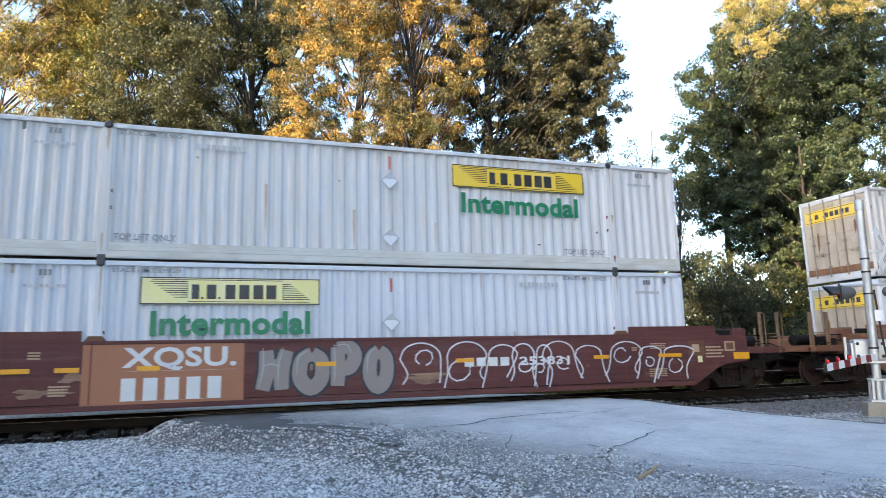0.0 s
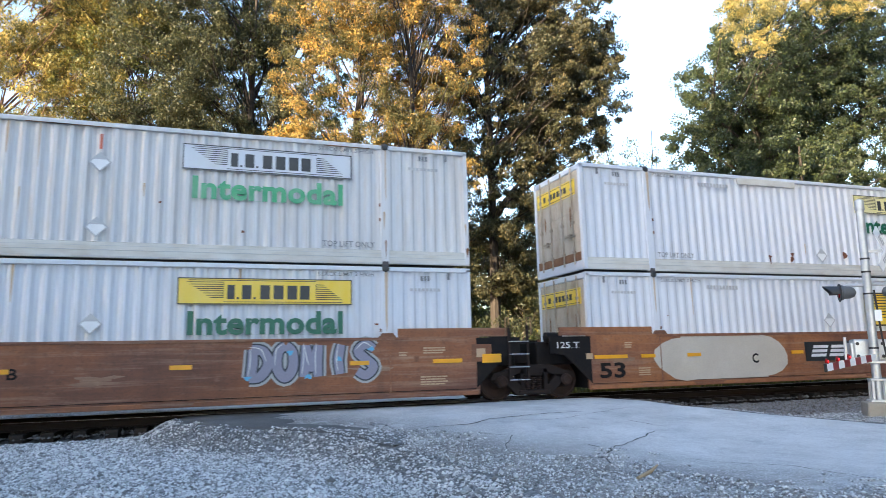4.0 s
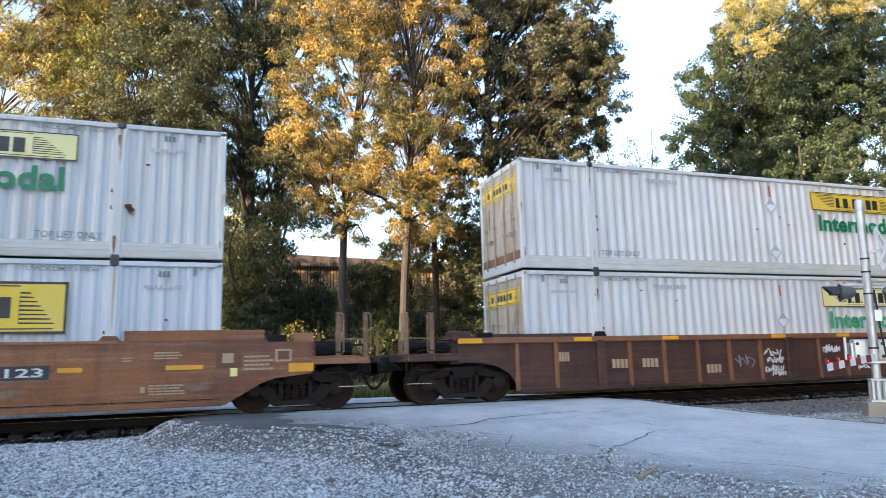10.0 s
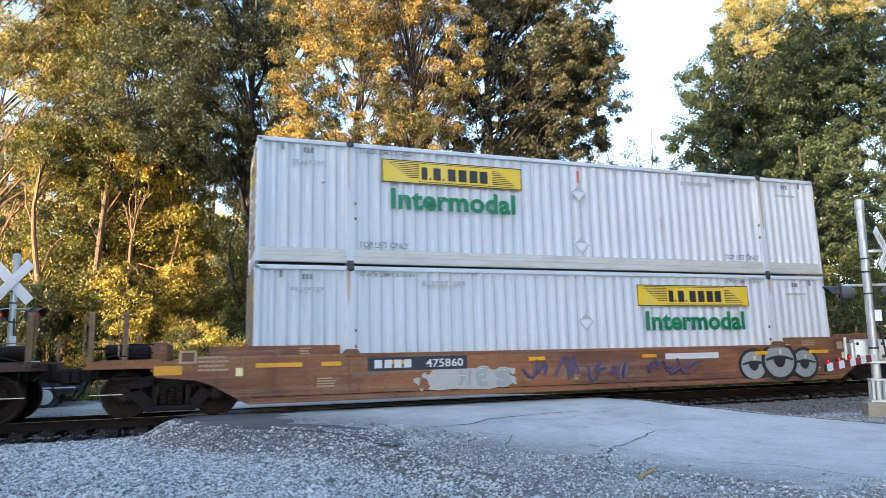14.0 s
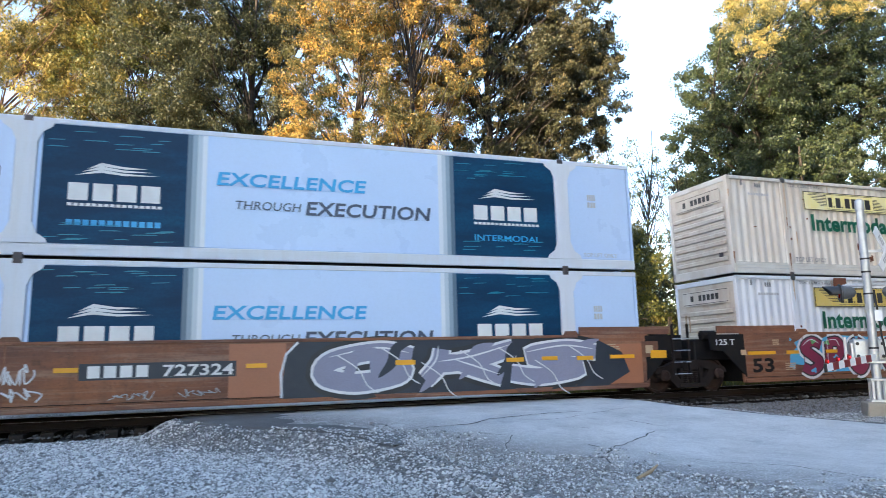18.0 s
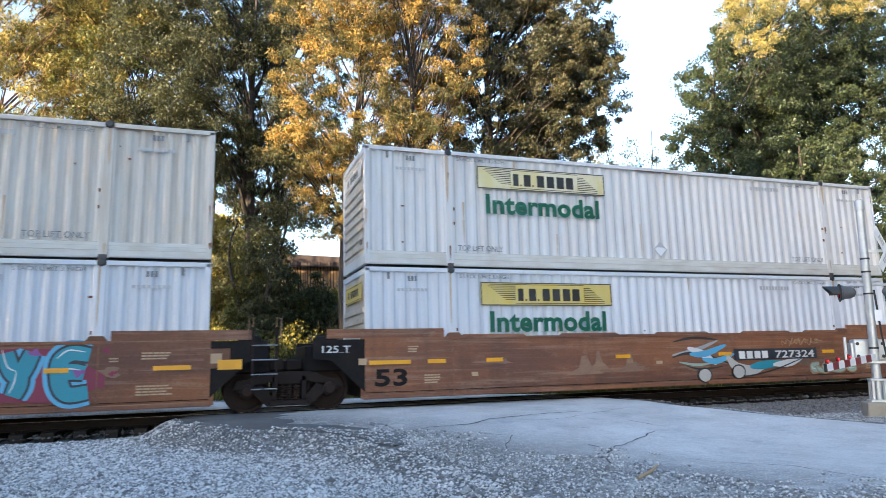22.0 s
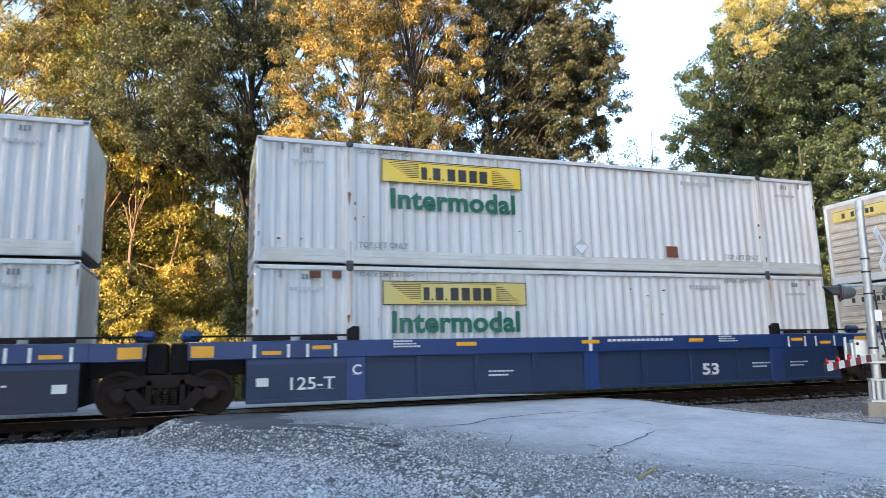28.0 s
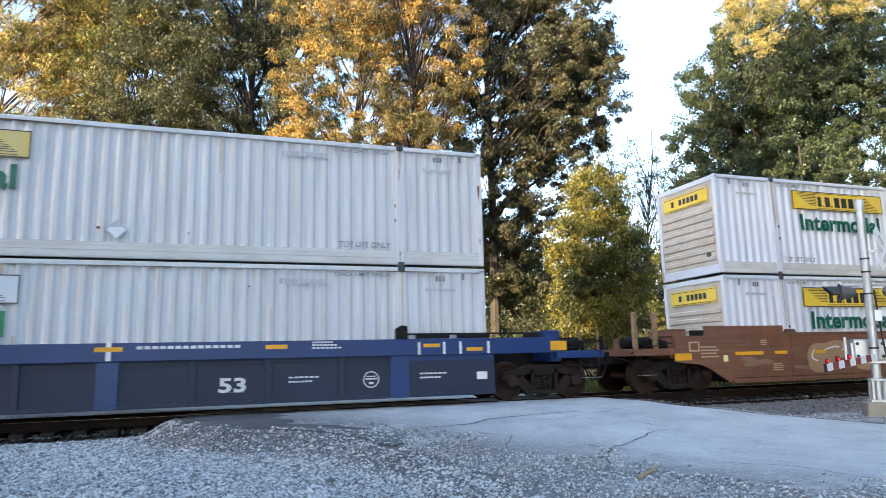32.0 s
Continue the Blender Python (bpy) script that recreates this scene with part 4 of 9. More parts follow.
def well(ob, paint):
    """Far side, floor and bulkheads that close the well."""
    part("far_side", Shape().box(-8.15, 8.15, 2.66, 2.72, 0.24, 1.52), paint, ob)
    part("floor", Shape().box(-8.1, 8.1, -0.02, 2.62, 0.23, 0.262), CARBLACK, ob)
    for x in (-8.16, 8.12):
        part("bulkhead", Shape().box(x, x + 0.05, -0.05, 2.64, 0.25, 1.2), CARBLACK, ob)


def smooth_car(label, paint, left, right, top=1.53, number=True, wheel=False, lugs=()):
    """Smooth-sided well car unit. Origin on the rail under its middle, y as the track."""
    ob = empty("well_car", label, "railway well car", "cars of the freight train")
    bz = 0.215
    pts = []
    pts += [(-8.2, bz), (8.2, bz)]
    pts += [(8.9, 0.62), (9.95, 0.80), (9.95, top - 0.09), (8.85, top)] if right == "coupler" else [(8.2, top)]
    pts += [(-8.85, top), (-9.95, top - 0.09), (-9.95, 0.80), (-8.9, 0.62)] if left == "coupler" else [(-8.2, top)]
    s = Shape().prism([(x, max(z, 0.72)) for x, z in ([(-8.2, 0.72), (8.2, 0.72)] if "coupler" not in (left, right) else [(-9.2 if left == "coupler" else -8.2, 0.72), (9.2 if right == "coupler" else 8.2, 0.72)]) + pts[2:] if z > 0.7], SIDE, SIDE + 0.08)
    low = [(-8.2, bz), (8.2, bz)] + ([(8.9, 0.62), (9.2, 0.72)] if right == "coupler" else [(8.2, 0.72)]) + ([(-9.2, 0.72), (-8.9, 0.62)] if left == "coupler" else [(-8.2, 0.72)])
    n = len(low)
    s.add([(x, SIDE + 0.035 * (0.72 - z) / 0.55, z) for x, z in low] + [(x, SIDE + 0.09, z) for x, z in low], [tuple(range(n)), tuple(range(2 * n - 1, n - 1, -1))] + [(i, i + n, (i + 1) % n + n, (i + 1) % n) for i in range(n)])
    part("side_sill", s, paint, ob, "long painted steel side")
    part("bottom_chord", Shape().box(-8.15, 8.15, SIDE - 0.005, SIDE + 0.1, bz - 0.02, bz + 0.08, 0.012), paint, ob)
    part("top_chord", Shape().box(-6.15, 6.15, SIDE - 0.02, SIDE + 0.08, top - 0.06, top + 0.005, 0.01), paint, ob)
    for s in (-1, 1):
        a, b = sorted((s * 6.25, s * 8.95))
        part("raised_side", Shape().prism([(a, top), (b, top), (b, top + 0.20), (a, top + 0.20)], SIDE + 0.03, SIDE + 0.09), paint, ob)
        part("guide", Shape().prism([(s * 6.0 - 0.2, top), (s * 6.0 + 0.2, top), (s * 6.0 + 0.12, top + 0.1), (s * 6.0 - 0.12, top + 0.1)], SIDE - 0.01, SIDE + 0.1), BROWN_DK, ob, "container guide casting")
        part("seam", Shape().box(s * 6.05 - 0.012, s * 6.05 + 0.012, SIDE - 0.006, SIDE, bz + 0.1, top - 0.06), paint, ob)
    part("seam", Shape().box(-8.1, 8.1, SIDE + 0.010, SIDE + 0.04, 0.33, 0.342), CARBLACK, ob)
    well(ob, paint)
    for sgn, kind in ((-1, left), (1, right)):
        if kind == "coupler":
            coupler_end(ob, sgn, paint, wheel=wheel, low=top < 1.3)
        else:
            artic_end(ob, sgn, paint, sgn < 0)
    for x, w in ((-7.55, 0.95), (-6.45, 0.42), (-5.02, 0.42), (-1.5, 0.42), (1.7, 0.42), (5.35, 0.42), (7.4, 0.7)):
        if w:
            part("reflector", Shape().box(x - w / 2, x + w / 2, SIDE - 0.028, SIDE, 0.94, 1.03), ROAD_YELLOW, ob, "yellow reflective strip")
    if number:
        part("lettering", lettering("53", -7.9, -7.15, 0.46, 0.84, SIDE - 0.006, 0.03), CARBLACK, ob)
    rnd = random.Random(label)
    for sgn, kind in ((-1, left), (1, right)):
        if kind == "coupler":
            part("reflector", Shape().box(sgn * 9.72 - 0.26, sgn * 9.72 + 0.26, SIDE - 0.012, SIDE, 0.84, 1.02), ROAD_YELLOW, ob, "yellow reflective strip")
            nt_ = part("notice", Shape().box(sgn * 9.35 - 0.17, sgn * 9.35 + 0.17, SIDE - 0.008, SIDE, 1.06, 1.32), MARKTAN, ob, "pale framed notice")
            part("notice_field", Shape().box(sgn * 9.35 - 0.12, sgn * 9.35 + 0.12, SIDE - 0.011, SIDE, 1.10, 1.28), BROWN_DK, nt_)
            part("sticker", Shape().box(sgn * 8.35 - 0.07, sgn * 8.35 + 0.07, SIDE - 0.006, SIDE, 0.78, 0.95), PALE, ob)
            for k in range(4):
                part("data_stencil", bars(sgn * 8.85 - 0.3, sgn * 8.85 + 0.3 - 0.08 * (k % 2), 0.9 + 0.085 * k, 0.94 + 0.085 * k, SIDE, 5, 0.12), MARKTAN, ob)
    for x, z, w, rows in ((7.1, 1.16, 0.55, 3), (7.1, 0.46, 0.7, 4), (-6.55, 0.5, 0.4, 4), (6.35, 1.12, 0.2, 2), (-7.0, 1.2, 0.25, 3)):
        for k in range(rows):
            part("data_stencil", bars(x - w / 2, x + w / 2 * rnd.uniform(0.5, 1), z + 0.055 * k, z + 0.03 + 0.055 * k, SIDE, 5, 0.12), MARKTAN, ob)
    for x in (-5.6, -0.5, 4.9, 6.6):
        z = rnd.uniform(0.45, 1.1)
        part("pale_patch", Shape().box(x, x + rnd.uniform(0.08, 0.2), SIDE - 0.0015, SIDE, z, z + rnd.uniform(0.05, 0.12)), BROWN_DK if rnd.random() < 0.75 else MARKTAN, ob)
    for k in range(5):
        x, h = rnd.uniform(-7.6, 7.6), rnd.uniform(0.05, 0.11)
        part("scuff_mark", Shape().prism(blob(x, rnd.uniform(0.5, 1.0), rnd.uniform(0.2, 0.6), h, rnd, 12, 0.6), SIDE - 0.0012 - 0.0001 * k, SIDE), WORN, ob, "dusty scuffed streak")
    for x in (-4.6, 1.5, 4.9):
        part("step_lip", Shape().prism([(x - 0.5, 0.30), (x + 0.5, 0.30), (x + 0.42, 0.22), (x - 0.42, 0.22)], SIDE - 0.03, SIDE), paint, ob)
    part("door_plate", Shape().box(8.0, 8.5, SIDE - 0.006, SIDE, 0.95, 1.35, 0.0), BROWN_DK, ob)
    part("notice", Shape().box(8.12, 8.34, SIDE - 0.010, SIDE, 1.05, 1.25), MARKTAN, ob)
    for x in lugs:
        part("top_lug", Shape().prism([(x - 0.85, top), (x + 0.85, top), (x + 0.76, top + 0.055), (x - 0.76, top + 0.055)], SIDE + 0.0, SIDE + 0.08), paint, ob)
    return ob


def ribbed_car(label):
    """Older well car with outside posts along its sides."""
    ob = empty("well_car", label, "railway well car", "cars of the freight train")
    part("side_sill", Shape().prism([(-8.35, 0.24), (8.35, 0.24), (8.42, 0.42), (8.6, 0.66), (8.9, 0.83), (9.3, 0.92), (9.9, 0.94), (9.9, 1.36), (-9.9, 1.36), (-9.9, 0.94), (-9.3, 0.92), (-8.9, 0.83), (-8.6, 0.66), (-8.42, 0.42)], SIDE + 0.05, SIDE + 0.11), MAROON_RIB, ob, "dark maroon panelled side")
    part("top_chord", Shape().box(-9.85, 9.85, SIDE - 0.03, SIDE + 0.12, 1.36, 1.50, 0.015), ORANGE_RIB, ob)
    part("bottom_chord", Shape().box(-8.35, 8.35, SIDE - 0.03, SIDE + 0.12, 0.19, 0.29, 0.015), MAROON_RIB, ob)
    post = Shape().box(-0.05, 0.05, SIDE - 0.03, SIDE + 0.05, 0.24, 1.36, 0.012).mesh("side_post", ORANGE_RIB)
    for i in range(17):
        x = -8.4 + i * 1.05
        if abs(abs(x) - 6.3) > 0.2 and i != 8:
            part("side_post", post, None, ob).location.x = x
    part("wide_post", Shape().box(-0.13, 0.13, SIDE - 0.05, SIDE + 0.05, 0.2, 1.4, 0.015), MAROON_RIB, ob)
    for s in (-1, 1):
        part("wide_post", Shape().box(s * 6.1 - 0.12, s * 6.1 + 0.12, SIDE - 0.05, SIDE + 0.05, 0.2, 1.4, 0.015), MAROON_RIB, ob)
        part("guide", Shape().prism([(s * 6.05 - 0.16, 1.5), (s * 6.05 + 0.16, 1.5), (s * 6.05 + 0.1, 1.62), (s * 6.05 - 0.1, 1.62)], SIDE, SIDE + 0.12), CARBLACK, ob)
        a, b = sorted((s * 6.3, s * 9.7))
        part("raised_side", Shape().prism([(a, 1.5), (b, 1.5), (b - 0.25 * (s > 0), 1.58), (a + 0.25 * (s < 0), 1.58)], SIDE + 0.02, SIDE + 0.1), MAROON_RIB, ob)
        coupler_end(ob, s, MAROON_RIB)
        part("reflector", Shape().box(s * 9.6 - 0.3, s * 9.6 + 0.3, SIDE - 0.04, SIDE - 0.02, 1.37, 1.48), ROAD_YELLOW, ob)
    for x in (-6.6, -4.0, -0.4, 2.0, 4.4, 7.2):
        part("reflector", Shape().box(x - 0.25, x + 0.25, SIDE - 0.035, SIDE - 0.02, 1.39, 1.48), ROAD_YELLOW, ob)
    well(ob, MAROON_RIB)
    for x, w in ((-5.5, 0.5), (-4.6, 0.5), (-7.1, 0.3), (-2.6, 0.5), (6.7, 0.6), (7.6, 0.4)):
        part("data_stencil", bars(x - w / 2, x + w / 2, 0.5 + 0.2 * (int(x * 7) % 3), 0.72 + 0.2 * (int(x * 7) % 3), SIDE + 0.05, 4), MARKTAN if x < 6 else ORANGE_RIB, ob)
    part("faded_letters", bars(3.3, 5.2, 0.65, 0.9, SIDE + 0.05, 5), ORANGE_RIB, ob)
    return ob


def blue_car(label, left, right, letter, num):
    """Blue well car unit: deep top band, recessed panels between posts."""
    panel = BLUE_GREY if num else BLUE_MID
    ob = empty("well_car", label, "railway well car", "cars of the freight train")
    xl = -10.9 if left == "coupler" else -9.35
    xr = 10.9 if right == "coupler" else 9.35
    part("top_band", Shape().box(xl + 1.0, xr - 1.0, SIDE - 0.02, SIDE + 0.1, 1.12, 1.49, 0.015), BLUE, ob, "deep blue top band")
    for sgn, e, kind in ((-1, xl, left), (1, xr, right)):
        a, b = sorted((e, e - sgn * 1.05))
        part("end_band", Shape().box(a, b, SIDE - 0.01, SIDE + 0.08, 0.98 if kind == "coupler" else 1.12, 1.14 if kind == "coupler" else 1.48, 0.012), BLUE, ob)
        part("reflector", Shape().box((e - sgn * (1.0 if kind == "coupler" else 0.28)) - 0.22, (e - sgn * (1.0 if kind == "coupler" else 0.28)) + 0.22, SIDE - 0.03, SIDE, 1.17, 1.40), ROAD_YELLOW, ob)
        part("sill_beam", Shape().box(min(sgn * 8.0, e), max(sgn * 8.0, e), CY - 0.35, CY + 0.35, 0.80, 1.2, 0.02), CARBLACK, ob)
        if kind == "coupler":
            coupler_end(ob, sgn, BLUE, False)
        else:
            part("pivot", Shape().box(min(sgn * 9.3, sgn * 9.72), max(sgn * 9.3, sgn * 9.72), CY - 0.5, CY + 0.5, 0.84, 1.5, 0.04), CARBLACK, ob)
            part("hand_gear", Shape().turned([(-0.2, 0.05), (-0.15, 0.12), (0.15, 0.12), (0.2, 0.05)], "x", (sgn * 9.3, 0.3, 1.62), 10), BLUE, ob, "", True)
        part("end_panel", Shape().prism([(sgn * 6.0, 0.22), (sgn * 8.2, 0.26), (sgn * 8.2, 1.0), (sgn * 6.0, 1.0)], SIDE + 0.02, SIDE + 0.07), panel, ob)
        part("upper_panel", Shape().prism([(sgn * 6.0, 1.0), (sgn * 8.2, 1.0), (sgn * 8.2, 1.12), (sgn * 6.0, 1.12)], SIDE + 0.05, SIDE + 0.09), BLUE, ob)
        for k, a in enumerate((6.35, 6.95, 7.35, 8.05)):
            part("white_strip", Shape().box(sgn * a - 0.03, sgn * a + 0.03, SIDE - 0.024, SIDE, 1.14, 1.42), MARKWHITE, ob)
        for a in (6.65, 7.7):
            part("reflector", Shape().box(sgn * a - 0.2, sgn * a + 0.2, SIDE - 0.026, SIDE, 1.2 + 0.1 * (a < 7), 1.28 + 0.1 * (a < 7)), ROAD_YELLOW, ob)
        part("deck_plate", Shape().box(min(sgn * 6.3, sgn * 7.1), max(sgn * 6.3, sgn * 7.1), SIDE, SIDE + 0.09, 1.50, 1.58, 0.01).box(min(sgn * 7.3, sgn * 8.1), max(sgn * 7.3, sgn * 8.1), SIDE, SIDE + 0.09, 1.50, 1.58, 0.01).box(min(sgn * 6.1, sgn * 9.3), max(sgn * 6.1, sgn * 9.3), SIDE + 0.02, SIDE + 0.10, 1.58, 1.62), CARBLACK, ob)
        part("guide", Shape().prism([(sgn * 5.95 - 0.13, 1.49), (sgn * 5.95 + 0.13, 1.49), (sgn * 5.95 + 0.13, 1.78), (sgn * 5.95, 1.80), (sgn * 5.95 - 0.13, 1.72)], SIDE - 0.02, SIDE + 0.1), CARBLACK, ob, "black container guide")
        part("wide_post", Shape().box(sgn * 5.9 - 0.22, sgn * 5.9 + 0.22, SIDE - 0.015, SIDE + 0.06, 0.2, 1.12, 0.012), BLUE, ob)
    part("lower_panel", Shape().box(-5.9, 5.9, SIDE + 0.05, SIDE + 0.10, 0.22, 0.98), panel, ob, "dusty blue-grey recessed panel")
    part("pipe", Shape().box(-5.9, 5.9, SIDE + 0.02, SIDE + 0.05, 1.03, 1.06).box(-5.9, 5.9, SIDE + 0.06, SIDE + 0.1, 0.98, 1.12), panel, ob)
    part("bottom_chord", Shape().box(-8.2, 8.2, SIDE - 0.01, SIDE + 0.1, 0.20, 0.28, 0.012), panel, ob)
    post = Shape().box(-0.07, 0.07, SIDE - 0.01, SIDE + 0.06, 0.25, 1.12, 0.012).mesh("side_post", panel)
    for x in (-4.45, -3.05, -1.55, 1.55, 3.05, 4.6):
        part("side_post", post, None, ob).location.x = x
    part("wide_post", Shape().box(-0.2, 0.2, SIDE - 0.015, SIDE + 0.06, 0.2, 1.12, 0.012), BLUE, ob)
    part("white_strip", Shape().box(-0.045, 0.045, SIDE - 0.028, SIDE, 1.14, 1.52), MARKWHITE, ob)
    for x, w in ((-0.0, 0.5), (-3.3, 0.5), (3.2, 0.45)):
        part("reflector", Shape().box(x - w / 2, x + w / 2, SIDE - 0.032, SIDE - 0.0, 1.32, 1.41), ROAD_YELLOW, ob)
    part("data_stencil", bars(0.5, 2.5, 1.36, 1.42, SIDE - 0.02, 14), MARKWHITE, ob)
    for x in (-4.7, 4.3):
        for k in range(3):
            part("data_stencil", bars(x - 0.35, x + 0.3 - 0.1 * k, 1.31 + 0.06 * k, 1.345 + 0.06 * k, SIDE - 0.02, 7), MARKWHITE, ob)
    for x in (-2.4, 3.8 if num else 5.4, 6.7) if left == "artic" else (-2.4, 3.8, 6.7, -7.0):
        for k in range(2):
            part("data_stencil", bars(x - 0.33, x + 0.33 - 0.15 * k, 0.7 - 0.09 * k, 0.735 - 0.09 * k, SIDE + 0.02 if abs(x) > 6 else SIDE + 0.05, 6), MARKWHITE, ob)
    part("notice", Shape().box(-8.0, -7.75, SIDE + 0.0, SIDE + 0.02, 0.55, 0.72), MARKWHITE, ob)
    part("notice", Shape().box(7.75, 8.0, SIDE + 0.0, SIDE + 0.02, 0.55, 0.72), MARKWHITE, ob)
    part("lettering", lettering("53", *((2.06, 2.6) if num else (3.38, 3.92)), 0.45, 0.75, SIDE + 0.04, 0.03), MARKWHITE, ob)
    part("lettering", lettering(letter, -5.98, -5.78, 0.74, 0.96, SIDE - 0.02, 0.02), MARKWHITE, ob)
    ring = Shape().tube([(5.25 + 0.17 * math.cos(a), SIDE + 0.046, 0.62 + 0.17 * math.sin(a)) for a in [i * math.pi / 10 for i in range(21)]], 0.012, 5).box(5.12, 5.38, SIDE + 0.038, SIDE + 0.05, 0.62, 0.65).box(5.14, 5.36, SIDE + 0.038, SIDE + 0.05, 0.68, 0.70).box(5.2, 5.3, SIDE + 0.038, SIDE + 0.05, 0.52, 0.57)
    if num:
        part("emblem", ring, MARKWHITE, ob)
        part("mark_stencil", bars(-5.6, -4.55, 0.46, 0.68, SIDE + 0.05, 4), MARKWHITE, ob)
        part("lettering", lettering(num, -4.3, -3.15, 0.46, 0.68, SIDE + 0.04, 0.015), MARKWHITE, ob)
    if left == "artic":
        part("lettering", lettering("125-T", -7.3, -6.35, 0.46, 0.72, SIDE + 0.008, 0.008), MARKWHITE, ob)
    well(ob, panel)
    return ob


# ---------------------------------------------------------------- painted tags on the cars
def colour(name, c, dirt=0.3):
    return surface(name, c, tuple(0.6 * x + 0.05 for x in c), dirt, 0.5, 0, 2.5)


INK = {k: colour("spray_" + k, c) for k, c in dict(
    white=(0.66, 0.66, 0.68), grey=(0.36, 0.37, 0.38), black=(0.02, 0.022, 0.026), silver=(0.48, 0.46, 0.44), teal=(0.02, 0.26, 0.36), sky=(0.10, 0.38, 0.62),
    wine=(0.22, 0.02, 0.06), purple=(0.22, 0.08, 0.28), red=(0.42, 0.05, 0.06), green=(0.12, 0.42, 0.12), mint=(0.30, 0.42, 0.36), orange=(0.36, 0.14, 0.07), slate=(0.020, 0.027, 0.042), dusk=(0.24, 0.24, 0.33), tan=(0.36, 0.22, 0.12), violet=(0.085, 0.06, 0.13), ash=(0.27, 0.225, 0.215)).items()}


def curve(points, n=5):
    """Smooth run through points in the plane."""
    p = [points[0]] + list(points) + [points[-1]]
    out = []
    for i in range(1, len(p) - 2):
        for k in range(n):
            t = k / n
            out.append(tuple(0.5 * (2 * p[i][c] + (p[i + 1][c] - p[i - 1][c]) * t + (2 * p[i - 1][c] - 5 * p[i][c] + 4 * p[i + 1][c] - p[i + 2][c]) * t * t + (3 * p[i][c] - p[i - 1][c] - 3 * p[i + 1][c] + p[i + 2][c]) * t ** 3) for c in (0, 1)))
    return out + [tuple(points[-1])]


def ribbon(shape, points, w, y, taper=0.15):
    """A broad painted stroke along a smooth line, swelling in its middle, 2 mm thick."""
    pts = curve(points)
    n = len(pts)
    front = []
    for i, (a, b) in enumerate(pts):
        q, r = pts[max(0, i - 1)], pts[min(n - 1, i + 1)]
        dx, dz = r[0] - q[0], r[1] - q[1]
        d = math.hypot(dx, dz) or 1.0
        h = 0.5 * w * (1 - taper + taper * math.sin(math.pi * i / (n - 1)))
        yi = y - 0.00004 * i
        front += [(a - dz / d * h, yi, b + dx / d * h), (a + dz / d * h, yi, b - dx / d * h)]
    shape.add(front, [(2 * i, 2 * i + 1, 2 * i + 3, 2 * i + 2) for i in range(n - 1)])
    return shape


def spray(parent, x0, x1, z0, z1, n, fill, line, back=None, seed=3, y=None, accents=()):
    """A sprayed tag of n fat curving strokes, outlined, on an optional cloud."""
    rnd = random.Random(seed)
    y = SIDE - 0.003 if y is None else y
    z0, z1 = max(z0, 0.30), min(z1, 1.44)
    h, w = z1 - z0, (x1 - x0) / n
    host = parent
    if back:
        end = lambda k: 1 - abs(2 * k / 19 - 1) ** 5
        edge = [(x0 + (x1 - x0) * (k / 19), z0 + (0.5 - 0.5 * end(k) ** 0.7 + rnd.uniform(-0.03, 0.12) * end(k)) * h) for k in range(20)] + [(x1 - (x1 - x0) * (k / 19), z1 - (0.5 - 0.5 * end(k) ** 0.7 + rnd.uniform(-0.02, 0.18) * end(k)) * h) for k in range(1, 19)]
        host = part("sprayed_tag", Shape().prism([(a, min(max(b, 0.27), 1.46)) for a, b in edge], y - 0.001, y + 0.002), INK[back], parent, "spray-painted tag of fat curving strokes")
    wd = min(0.36 * w, 0.40 * h)
    for k, a in enumerate(accents):
        for _ in range(4):
            r = rnd.uniform(0.10, 0.2)
            part("accent", Shape().prism(blob(rnd.uniform(x0 + 0.1, x1 - 0.1), rnd.uniform(z0 + 0.15, z1 - 0.15), r * 1.5, r, rnd, 11, 0.4), y - 0.002 - 0.0003 * k, y + 0.002), INK[a], host)
    for i in range(2 * n):
        cx, a0 = x0 + (i + 0.5) * 0.5 * w, rnd.uniform(0, 6.28)
        rx, rz, turn = rnd.uniform(0.45, 0.75) * w, 0.5 * h - 0.62 * wd, rnd.choice((-1, 1)) * rnd.uniform(0.7, 1.1)
        pts = [(min(max(cx + rx * (0.55 + 0.15 * k) * math.cos(a0 + turn * k), x0 + 0.6 * wd), x1 - 0.6 * wd), 0.5 * (z0 + z1) + rz * min(1.0, 0.5 + 0.22 * k) * math.sin(a0 + turn * k)) for k in range(5)]
        up = 0.0008 * (i % 4)
        st = part("paint_stroke", ribbon(Shape(), pts, wd * 1.3, y - 0.004 - up, 0.5), INK[line], host)
        part("stroke_fill", ribbon(Shape(), pts, wd * 0.85, y - 0.0044 - up, 0.6), INK[fill], st)
        hl = [(a - 0.16 * wd, b + 0.12 * wd) for a, b in pts[1:4]]
        part("highlight", ribbon(Shape(), hl, 0.15 * wd, y - 0.0047 - up, 0.7), INK["white" if fill != "white" else "grey"], st)


